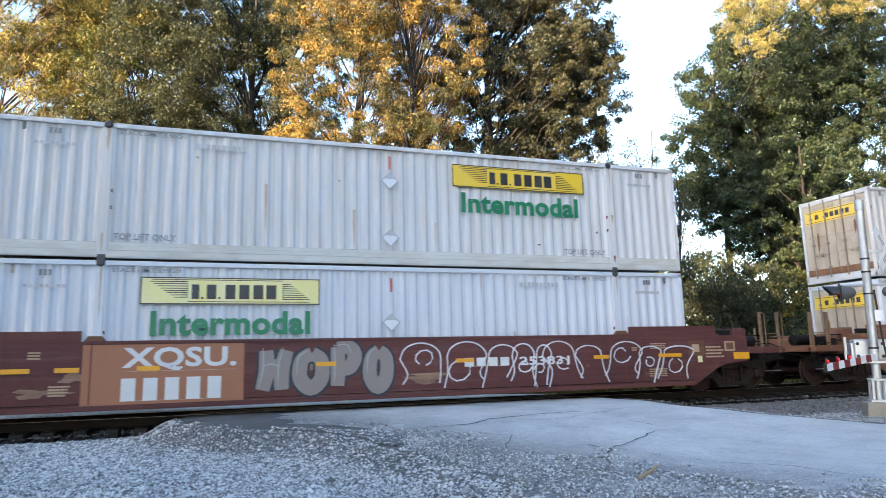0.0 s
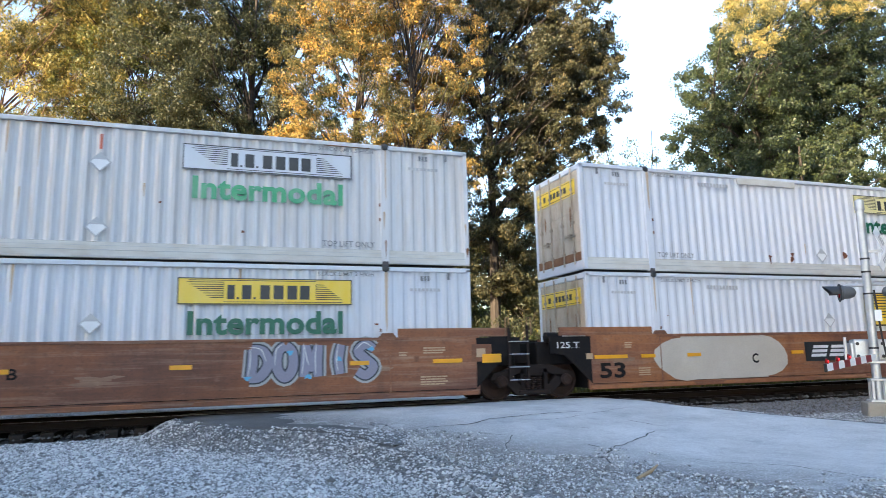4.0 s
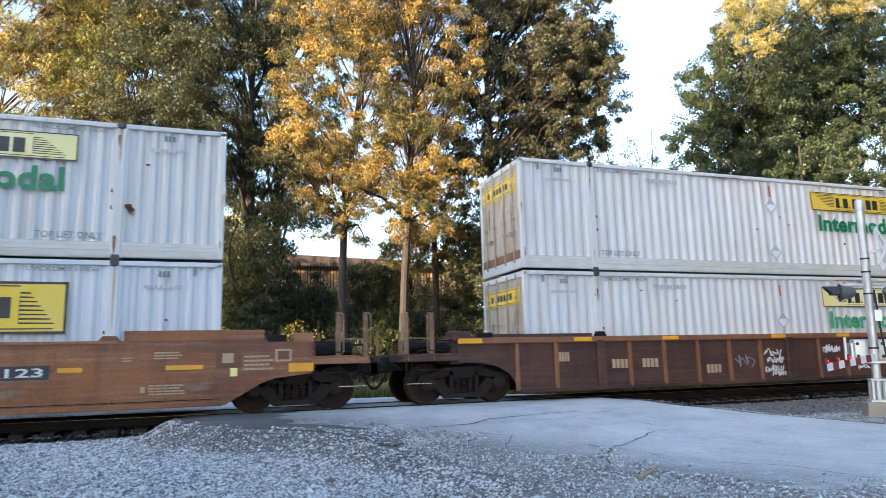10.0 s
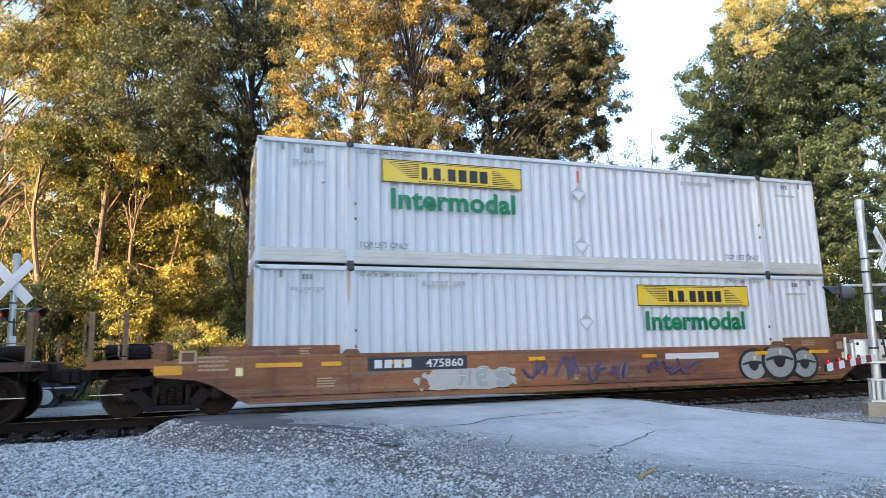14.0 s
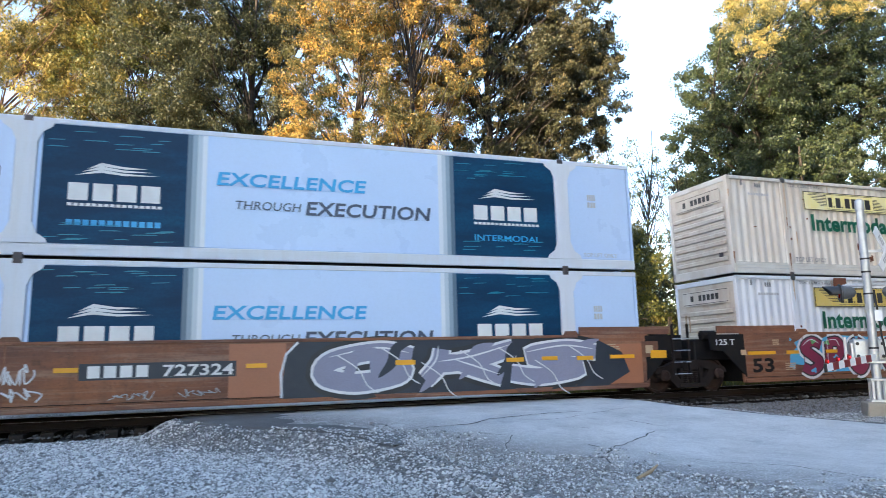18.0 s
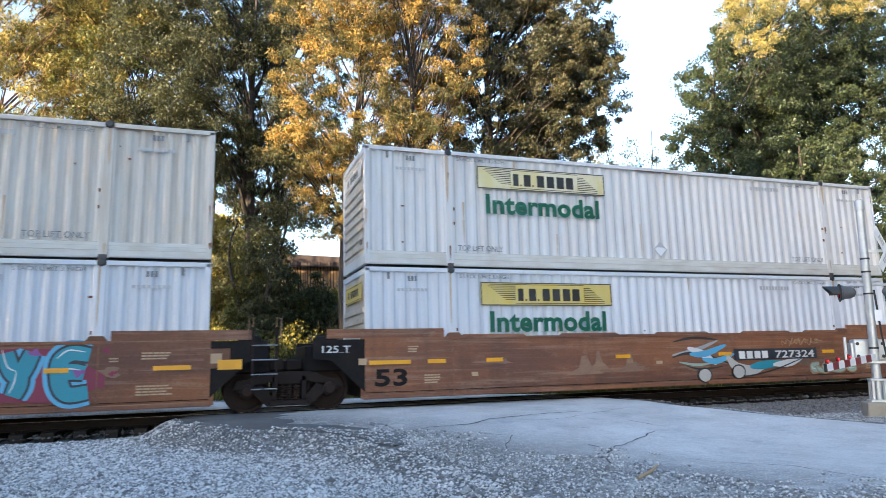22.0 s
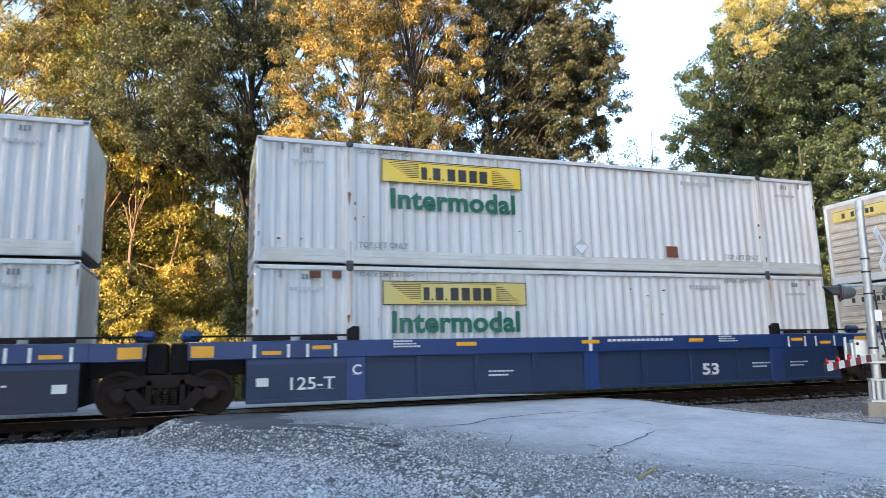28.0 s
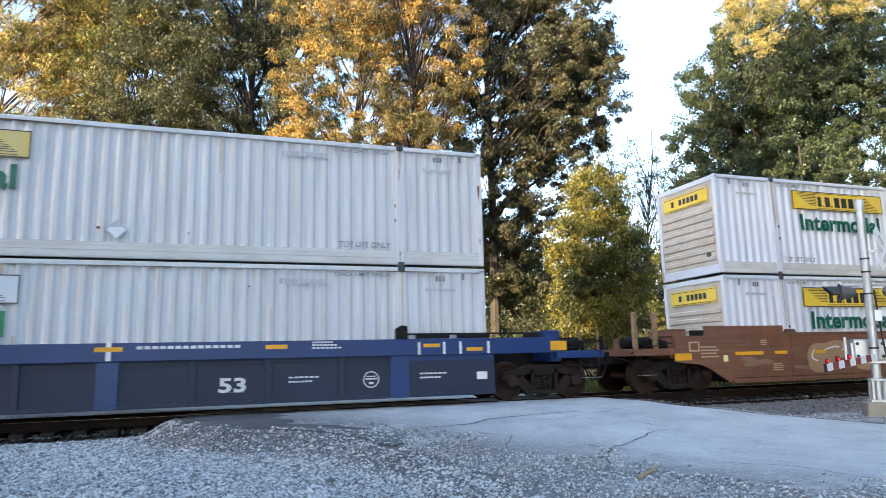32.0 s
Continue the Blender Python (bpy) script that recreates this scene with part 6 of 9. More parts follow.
def crack(points, w):
    pts = []
    for (x0, y0), (x1, y1) in zip(points, points[1:]):
        n = max(2, int(math.hypot(x1 - x0, y1 - y0) / 0.12))
        pts += [(x0 + (x1 - x0) * i / n + random.uniform(-0.03, 0.03), y0 + (y1 - y0) * i / n + random.uniform(-0.03, 0.03)) for i in range(n)]
    s = Shape()
    for i in range(len(pts) - 1):
        (x0, y0), (x1, y1) = pts[i], pts[i + 1]
        d = Vector((x1 - x0, y1 - y0)).normalized()
        k = Vector((-d.y, d.x)) * w * random.uniform(0.4, 1.2)
        q = [(x0 + k.x, y0 + k.y), (x0 - k.x, y0 - k.y), (x1 - k.x, y1 - k.y), (x1 + k.x, y1 + k.y)]
        s.add([(a, b, road_z(a, b) + 0.009) for a, b in q], [(0, 1, 2, 3)])
    part("crack", s, CRACK, road, "dark open crack in the asphalt")


DARK_ASPHALT = surface("newer_dark_asphalt", (0.075, 0.075, 0.076), (0.16, 0.16, 0.158), 0.8, 0.85, 0, 1.5, (1, 1, 1), 60, 0.4)
patch_me = strip_mesh("patch", axis_steps([(-4.6, 0.31, 0.06)]), lambda y: road_left(y) + 0.02, lambda y: road_left(y) + 0.2 + float(np.interp(y, (-4.6, -3.4, -2.4, -1.4, 0.31), (0.25, 0.6, 0.85, 1.5, 2.3))) + 0.12 * math.sin(6 * y) + 0.05 * math.sin(17 * y), lambda x, y: road_z(x, y) + 0.012, DARK_ASPHALT, 16, 0.05)
tagged(part("patch", patch_me, None, road), "newer dark asphalt patch beside the rail")
for pts, w in CRACKS:
    crack(pts, w)

# the railway: rails on tie plates, ties, spikes
track = empty("railway_track", "standard-gauge track with worn rails on dark ties", "railway track", kind="structure")


def rail_shape(y, x0, x1):
    prof = [(-0.07, -0.17), (0.07, -0.17), (0.07, -0.155), (0.012, -0.135), (0.01, -0.045), (0.036, -0.03), (0.036, -0.006), (0.026, 0.0), (-0.026, 0.0), (-0.036, -0.006), (-0.036, -0.03), (-0.01, -0.045), (-0.012, -0.135), (-0.07, -0.155)]
    n = len(prof)
    vs = [(x, y + a, b) for x in (x0, x1) for a, b in prof]
    return Shape().add(vs, [tuple(range(n - 1, -1, -1)), tuple(range(n, 2 * n))] + [(i, (i + 1) % n, (i + 1) % n + n, i + n) for i in range(n)])


for y in (CY - 0.755, CY + 0.755):
    r = part("rail", rail_shape(y, -300, 300), RAILRUST, track, "rusty steel rail")
    part("running_surface", Shape().box(-300, 300, y - 0.024, y + 0.024, -0.0005, 0.002), TREAD, r, "polished running surface")
tie_me = Shape().box(-0.115, 0.115, 0.0, 2.59, -0.35, -0.175, 0.012).mesh("tie", TIEWOOD)
plate_me = Shape().box(-0.1, 0.1, -0.17, 0.17, -0.176, -0.165).box(-0.05, -0.02, -0.13, -0.1, -0.17, -0.13).box(0.02, 0.05, 0.1, 0.13, -0.17, -0.13).mesh("tie_plate", RAILRUST)
rt = random.Random(5)
for i in range(120):
    x = -24 + i * 0.53
    if -0.6 < x < 9.6:
        continue
    t_ = part("tie", tie_me, None, track)
    t_.location = (x + rt.uniform(-0.03, 0.03), rt.uniform(-0.05, 0.05), rt.uniform(-0.01, 0.01))
    if -8 < x < 20:
        part("tie_plate", plate_me, None, track).location = (x, CY - 0.755, 0)
# timber panel edge along the crossing
tagged(new("crossing_timber", Shape().box(-0.5, 9.5, CY - 0.60, CY - 0.47, -0.16, -0.02, 0.01).mesh("crossing_timber", TIMBER)), "weathered brown crossing timber along the inner rail", "crossing timber", kind="structure")


# loose stones: ballast on the near side, grit on the road edge
def stone_field(name, label, count, region, size, seed, material, zf):
    rs = np.random.RandomState(seed)
    base = np.array([(1, 0, 0), (-1, 0, 0), (0, 1, 0), (0, -1, 0), (0, 0, 1), (0, 0, -1)], float)
    tri = np.array([(0, 2, 4), (2, 1, 4), (1, 3, 4), (3, 0, 4), (2, 0, 5), (1, 2, 5), (3, 1, 5), (0, 3, 5)])
    pts = []
    while len(pts) < count:
        x, y = rs.uniform(region[0], region[1]), rs.uniform(region[2], region[3])
        if zf(x, y) is not None:
            pts.append((x, y, zf(x, y)))
    pts = np.array(pts)
    n = len(pts)
    v = base[None] * (1 + rs.uniform(-0.35, 0.35, (n, 6, 3))) + rs.uniform(-0.25, 0.25, (n, 6, 3))
    a = rs.uniform(0, 6.283, n)
    c, s = np.cos(a), np.sin(a)
    sz = size * rs.lognormal(0, 0.32, n)
    v[:, :, 2] *= 0.62
    v *= sz[:, None, None]
    x = v[:, :, 0] * c[:, None] - v[:, :, 1] * s[:, None]
    y = v[:, :, 0] * s[:, None] + v[:, :, 1] * c[:, None]
    v = np.stack([x, y, v[:, :, 2]], 2) + pts[:, None, :] + np.array([0, 0, 1]) * (0.25 * sz)[:, None, None]
    return big_mesh(name, label, "gravel", v.reshape(-1, 3), (tri[None] + 6 * np.arange(n)[:, None, None]).reshape(-1, 3), material)


def raw_mesh(name, v, f, material, k):
    me = bpy.data.meshes.new(name)
    me.vertices.add(len(v))
    me.vertices.foreach_set("co", np.asarray(v, np.float32).ravel())
    me.loops.add(len(f) * k)
    me.loops.foreach_set("vertex_index", np.asarray(f, np.int32).ravel())
    me.polygons.add(len(f))
    me.polygons.foreach_set("loop_start", np.arange(0, len(f) * k, k, dtype=np.int32))
    me.materials.append(material)
    me.update(calc_edges=True)
    return me


def big_mesh(name, label, category, v, f, material):
    return tagged(new(name, raw_mesh(name, v, f, material, f.shape[1])), label, category, kind="stuff")


def stone_material(name, soot, grime=(0.10, 0.085, 0.07)):
    m, nt, p, ln = nodes_of(name)
    geo = nt.nodes.new("ShaderNodeNewGeometry")
    col = ramp(nt, geo.outputs["Random Per Island"], [(0.0, (0.13, 0.13, 0.135)), (0.3, (0.36, 0.365, 0.375)), (0.65, (0.66, 0.67, 0.685)), (1.0, (0.90, 0.90, 0.89))])
    tc = nt.nodes.new("ShaderNodeTexCoord")
    n = noise_node(nt, tc.outputs["Object"], 60.0, 3.0)
    col = blend(nt, n, col, blend(nt, 0.5, col, (0.12, 0.11, 0.10)))
    col = blend(nt, soot, col, grime)
    ln.new(col, p.inputs["Base Color"])
    p.inputs["Roughness"].default_value = 0.9
    return m


STONE, SOOTY_STONE = stone_material("limestone_chips", 0.0), stone_material("sooty_ballast", 0.82, (0.035, 0.028, 0.024))


def left_gravel(x, y):
    if x > road_left(y) + 0.28 * noise.noise((2 * x, 2 * y, 7)) + 0.2 * noise.noise((9 * x, 9 * y, 3)) - 0.02 or y > (-0.05 if x < -0.9 else 0.2) + 0.1 * math.sin(3 * x):
        return None
    if x > road_left(y) - 1.9 and 0.5 + 0.5 * math.sin(7919.0 * x + 3571.0 * y) > 0.62 + 0.3 * (road_left(y) - x) / 1.9 + 0.5 * noise.noise((1.1 * x, 1.1 * y, 5)):
        return None
    return max(ground_z(x, y), road_z(x, y) if x > road_left(y) else -9)


def right_gravel(x, y):
    if x < road_right(y) + 0.05 or y > -2.75 + 0.35 * noise.noise((1.5 * x, 1.5 * y, 2)) + 0.25 * noise.noise((8 * x, 8 * y, 2)):
        return None
    return ground_z(x, y)


def track_shoulder(x, y):
    if x < road_right(y) + 0.05 or y < -2.85 + 0.2 * noise.noise((6 * x, 6 * y, 2)) or y > -0.05:
        return None
    return ground_z(x, y)


def between_ties(x, y):
    return -0.27 if not -0.6 < x < 9.7 else None


def road_grit(x, y):
    if not road_left(y) < x < road_right(y):
        return None
    s = min(0.7 * (1.9 - (y + 1.56 * x)), 0.9 * (-3.2 - y))
    d = 0.15 + 0.35 * s + 0.5 * noise.noise((x * 0.6, y * 0.6, 4)) + 0.3 * max(0, 1 - (x - road_left(y)) / 0.6)
    return road_z(x, y) + 0.008 if d > 0.25 + 0.5 * noise.noise((x * 3, y * 3, 1)) else None


stone_field("ballast", "pale grey crushed stone beside the track", 76000, (-5.0, 4.6, -10.0, 0.1), 0.0200, 1, STONE, left_gravel)
stone_field("ballast", "grey crushed stone round the signal base", 12000, (10.0, 17, -7, -2.3), 0.0165, 2, stone_material("dusty_ballast", 0.2), right_gravel)
stone_field("ballast", "brown dirty stone on the track's shoulder", 8000, (9.5, 20, -3.1, 0), 0.022, 6, stone_material("dirty_ballast", 0.72, (0.085, 0.062, 0.046)), track_shoulder)
stone_field("ballast", "dark ballast between the ties", 5000, (-8, 20, -0.2, 3.2), 0.03, 3, SOOTY_STONE, between_ties)
stone_field("grit", "loose grit on the worn asphalt", 9000, (1.0, 10, -11.5, -2.0), 0.015, 4, STONE, road_grit)

stick = tagged(new("stick", Shape().tube([(x, y, road_z(x, y) + h) for x, y, h in ((4.88, -7.68, 0.03), (5.22, -7.46, 0.045), (5.53, -7.19, 0.06))], [0.02, 0.026, 0.012]).mesh("stick", TWIG, True)), "short broken piece of pale wood on the road", "stick")

# ---------------------------------------------------------------- crossing signals


def hooded_lamp(ob, x, y, z, facing, on):
    """Round lamp housing with a half-open hood; facing in degrees about z, 0 looks to -y."""
    h = part("lamp_housing", Shape().turned([(-0.13, 0.17), (-0.10, 0.175), (-0.06, 0.15), (0.06, 0.14), (0.14, 0.10), (0.18, 0.03)], "y", (0, 0, 0), 18), LAMPBLACK if on else LAMPGREY, ob, "round lamp housing", True)
    h.matrix_basis = pose(x, y, z, 0, 0, facing)
    part("backboard", Shape().turned([(-0.14, 0.155), (-0.15, 0.21), (-0.16, 0.21), (-0.165, 0.15)], "y", (0, 0, 0), 22), LAMPBLACK, h, "black round backboard", True)
    part("lens", Shape().turned([(-0.20, 0.03), (-0.195, 0.10), (-0.16, 0.135)], "y", (0, 0, 0), 16), REDDIM if on else REDLENS, h, "dim red lens" if on else "dark red lens", True)
    hood, vs, n = Shape(), [], 14
    for k in range(n + 1):
        a = -0.3 + (math.pi + 0.6) * k / n
        for y0, rr in ((-0.16, 0.15), (-0.50, 0.16)):
            vs.append((rr * math.cos(a), y0 + (0.0 if y0 > -0.3 else 0.16 * (1 - math.sin(max(0, min(math.pi, a))))), rr * math.sin(a)))
    vs += [(a * 0.95, b, c * 0.95) for a, b, c in vs]
    q = 2 * (n + 1)
    hood.add(vs, [(2 * k, 2 * k + 1, 2 * k + 3, 2 * k + 2) for k in range(n)] + [(q + 2 * k, q + 2 * k + 2, q + 2 * k + 3, q + 2 * k + 1) for k in range(n)])
    part("hood", hood, LAMPBLACK, h, "long black hood", True)


def signal(pos, facing, tilt, lamps, boards, top=4.72, lamp_z=2.56, size=1.0, words=True):
    """Crossing signal: mast, crossed boards (x, y, z, turn), hooded lamps (x, facing, lit), gate machine."""
    ob = empty("crossing_signal", "aluminium crossing signal mast with crossed white boards and twin lamps", "crossing signal", "crossing signals")
    part("foundation", Shape().box(-0.3, 0.36, -0.3, 0.3, -0.35, 0.12, 0.03), CONCRETE, ob, "stained concrete base")
    part("mast", Shape().turned([(0.1, 0.095), (top - 0.27, 0.085), (top - 0.26, 0.10), (top - 0.04, 0.10), (top, 0.04)], "z", (0, 0, 0), 16), ALU, ob, "", True)
    jb = part("junction_base", Shape().box(-0.2, 0.2, -0.2, 0.2, 0.12, 0.17, 0.01), ALU, ob, "cast aluminium base with corner legs")
    part("base_cap", Shape().box(-0.16, 0.16, -0.16, 0.16, 0.58, 0.63, 0.01), ALU, jb)
    for a in range(4):
        c, s = math.cos(a * math.pi / 2 + 0.78) * 0.17, math.sin(a * math.pi / 2 + 0.78) * 0.17
        part("base_leg", Shape().box(c - 0.03, c + 0.03, s - 0.03, s + 0.03, 0.17, 0.58, 0.008), ALU, jb)
    for z in (3.0, 3.3, 2.5, 1.28):
        part("clamp", Shape().turned([(z, 0.10), (z + 0.04, 0.10)], "z", (0, 0, 0), 12), LAMPBLACK, ob)
    bx_, by_, bz_, turn = boards
    if abs(bx_) > 0.1:
        part("board_bracket", Shape().box(0.0, bx_, 0.02, 0.06, bz_ - 0.03, bz_ + 0.03), ALU, ob)
    for sg in (-1, 1):
        bd = part("cross_board", Shape().box(-0.62 * size, 0.62 * size, -0.01 + 0.024 * sg, 0.01 + 0.024 * sg, -0.115 * size, 0.115 * size, 0.004), WHITESIGN, ob, "white crossed board")
        bd.matrix_basis = pose(bx_, by_, bz_, 0, 0, turn) @ Matrix.Rotation(sg * radians(46), 4, "Y")
        if not words:
            continue
        part("board_stencil", bars(-0.42, -0.14, -0.055, 0.055, -0.0115 + 0.024 * sg, 4), TEXTPALE, bd)
        part("board_stencil", bars(0.14, 0.42, -0.055, 0.055, -0.0115 + 0.024 * sg, 4), TEXTPALE, bd)
    part("cross_arm", Shape().tube([(-0.5, 0.0, lamp_z + 0.16), (0.5, 0.0, lamp_z + 0.16)], 0.03), ALU, ob, "", True)
    for x, f, on in lamps:
        hooded_lamp(ob, x, 0.0, lamp_z, f, on)
        part("lamp_hanger", Shape().box(x - 0.02, x + 0.02, -0.02, 0.02, lamp_z + 0.06, lamp_z + 0.2), ALU, ob)
    part("tag_plate", Shape().box(0.06, 0.2, -0.10, -0.085, 1.9, 2.15), PLACARD, ob)
    g = part("gate_machine", Shape().box(-0.36, 0.52, 0.14, 0.55, 1.02, 1.5, 0.03).box(-0.42, -0.36, 0.14, 0.55, 1.05, 1.42, 0.01), ALU, ob, "aluminium gate machine case")
    for x, z in ((-0.28, 1.12), (-0.28, 1.4), (0.22, 1.12), (0.22, 1.4)):
        part("case_bolt", Shape().turned([(0, 0.035), (0.03, 0.04)], "y", (x, 0.11, z), 8), LAMPBLACK, g)
    part("support_arm", Shape().box(-0.62, 0.6, -0.12, -0.06, 0.96, 1.02, 0.01), ALU, ob)
    part("counter_rod", Shape().box(-0.56, -0.50, 0.1, 0.16, 0.98, 1.55, 0.01), ALU, ob)
    part("conduit", Shape().tube([(0.24, 0.0, 0.15), (0.25, 0.0, 1.0), (0.16, -0.08, 1.6), (0.10, -0.07, 2.6)], 0.022), LAMPBLACK, ob, "", True)
    ob.matrix_world = pose(*pos, tilt[0], tilt[1], facing)
    return ob


signal((14.1, -3.6, -0.27), -37, (0, 1.4), ((-0.42, 270, False), (0.46, 90, False)), (0.45, -0.05, 3.5, 50))
signal((-4.88, 5.6, -0.25), -20, (0, 0), ((-0.48, 66, True), (0.48, 72, True)), (0.0, -0.13, 3.55, 0), 4.35, 2.70, 1.15, False)
# lowered striped arm of the near signal
arm = empty("gate_arm", "lowered red and white striped gate arm with small red lamps", "crossing gate", kind="")
a0, a1 = Vector((13.85, -3.85, 0.83)), Vector((11.73, -4.43, 0.66))
L = (a1 - a0).length
for i in range(9):
    u0, u1 = i * L / 9, (i + 1) * L / 9
    part("stripe", Shape().box(u0, u1, -0.02, 0.02, -0.075, 0.075), WHITESIGN if i % 2 == 0 else ARMRED, arm, "white stripe" if i % 2 == 0 else "red stripe")
part("arm_tip", Shape().box(L, L + 0.05, -0.022, 0.022, -0.085, 0.085), LAMPBLACK, arm)
for u in (L - 0.06, L - 0.5, L - 1.0):
    lm = part("arm_lamp", Shape().turned([(0.07, 0.025), (0.09, 0.034), (0.14, 0.034), (0.17, 0.022), (0.18, 0.01)], "z", (u, 0, 0), 10), REDLENS, arm, "small red lamp", True)
    part("lens", Shape().turned([(0.028, 0.028), (0.038, 0.024), (0.042, 0.012)], "y", (u, 0, 0.118), 10), REDGLOW, lm, "", True)
d_ = (a1 - a0).normalized()
arm.matrix_world = Matrix.Translation(a0) @ Matrix((d_, Vector((-d_.y, d_.x, 0)).normalized(), d_.cross(Vector((-d_.y, d_.x, 0)).normalized()))).transposed().to_4x4()

# ---------------------------------------------------------------- trees
# sunlight on the wood's-edge trunks is put into this warmer bark
BARK_SUNLIT = surface("sunlit_bark", (0.15, 0.085, 0.048), (0.06, 0.038, 0.026), 0.7, 0.95, 0, 3, (4, 4, 0.7), 14, 0.6)
# bark darkened to carry the shade on the stand's trunks
BARK = surface("grey_brown_bark", (0.027, 0.021, 0.017), (0.016, 0.013, 0.011), 0.7, 0.95, 0, 3, (4, 4, 0.7), 14, 0.6)
BARK_PALE = surface("pale_bark", (0.16, 0.10, 0.06), (0.06, 0.042, 0.03), 0.6, 0.95, 0, 3, (4, 4, 0.7), 14, 0.6)
LEAF_GREEN = leaf_material("green_leaves", [(0.0, (0.03, 0.042, 0.010)), (0.5, (0.080, 0.092, 0.018)), (1.0, (0.17, 0.16, 0.03))], (0.30, 0.20, 0.03), 0.58)
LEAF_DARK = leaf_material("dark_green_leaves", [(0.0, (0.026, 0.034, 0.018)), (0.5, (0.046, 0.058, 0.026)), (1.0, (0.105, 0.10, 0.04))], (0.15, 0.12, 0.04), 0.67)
# darkened leaves: shade on the large tree and undergrowth is put into colour
LEAF_SHADE = leaf_material("shaded_green_leaves", [(0.0, (0.012, 0.024, 0.012)), (0.5, (0.030, 0.050, 0.020)), (1.0, (0.066, 0.085, 0.026))], (0.085, 0.08, 0.022), 0.66)
LEAF_OLIVE = leaf_material("olive_leaves", [(0.0, (0.05, 0.06, 0.014)), (0.5, (0.17, 0.16, 0.025)), (1.0, (0.42, 0.33, 0.04))], (0.055, 0.065, 0.016), 0.50)
# brightened leaves: sunlight on the wood's edge and brush is put into colour
LEAF_SUNNY = leaf_material("sunlit_yellow_leaves", [(0.0, (0.15, 0.15, 0.03)), (0.5, (0.42, 0.35, 0.06)), (1.0, (0.68, 0.48, 0.08))], (0.60, 0.31, 0.06), 0.60)
LEAF_BROWN = leaf_material("brown_green_leaves", [(0.0, (0.028, 0.032, 0.018)), (0.5, (0.072, 0.072, 0.034)), (1.0, (0.165, 0.13, 0.052))], (0.055, 0.06, 0.028), 0.54)
LEAF_GOLD = leaf_material("turning_leaves", [(0.0, (0.08, 0.07, 0.025)), (0.4, (0.26, 0.19, 0.05)), (0.78, (0.58, 0.38, 0.075)), (1.0, (0.66, 0.30, 0.065))], (0.085, 0.085, 0.028), 0.49)
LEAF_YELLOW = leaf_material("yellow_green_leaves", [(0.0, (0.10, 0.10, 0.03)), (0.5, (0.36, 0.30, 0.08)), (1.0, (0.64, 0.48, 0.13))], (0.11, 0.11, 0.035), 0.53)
LEAF_RUST = leaf_material("orange_leaves", [(0.0, (0.12, 0.06, 0.015)), (0.5, (0.26, 0.11, 0.025)), (1.0, (0.36, 0.2, 0.04))], (0.2, 0.15, 0.03), 0.6)


def leaf_cloud(centres, radii, per, size, rs, droop=0.5):
    """Pointed leaves scattered in clumps; returns vertices and faces."""
    n = len(centres) * per
    c = np.repeat(centres, per, 0)
    r = np.repeat(radii, per)
    d = rs.normal(0, 1, (n, 3))
    d /= np.linalg.norm(d, axis=1)[:, None]
    pos = c + d * (r * rs.uniform(0.15, 1.0, n) ** 0.6)[:, None] * np.array([1, 1, 0.72])
    a = rs.normal(0, 1, (n, 3))
    a[:, 2] -= droop
    a /= np.linalg.norm(a, axis=1)[:, None]
    b = np.cross(a, rs.normal(0, 1, (n, 3)))
    b /= np.linalg.norm(b, axis=1)[:, None]
    s = size * np.minimum(rs.lognormal(0, 0.3, n), 1.6)
    w = 0.62 * s
    v = np.stack([pos - a * s[:, None] + b * w[:, None], pos - a * (0.6 * s)[:, None] - b * w[:, None], pos + a * (1.2 * s)[:, None]], 1).reshape(-1, 3)
    return v, np.arange(3 * n).reshape(-1, 3)


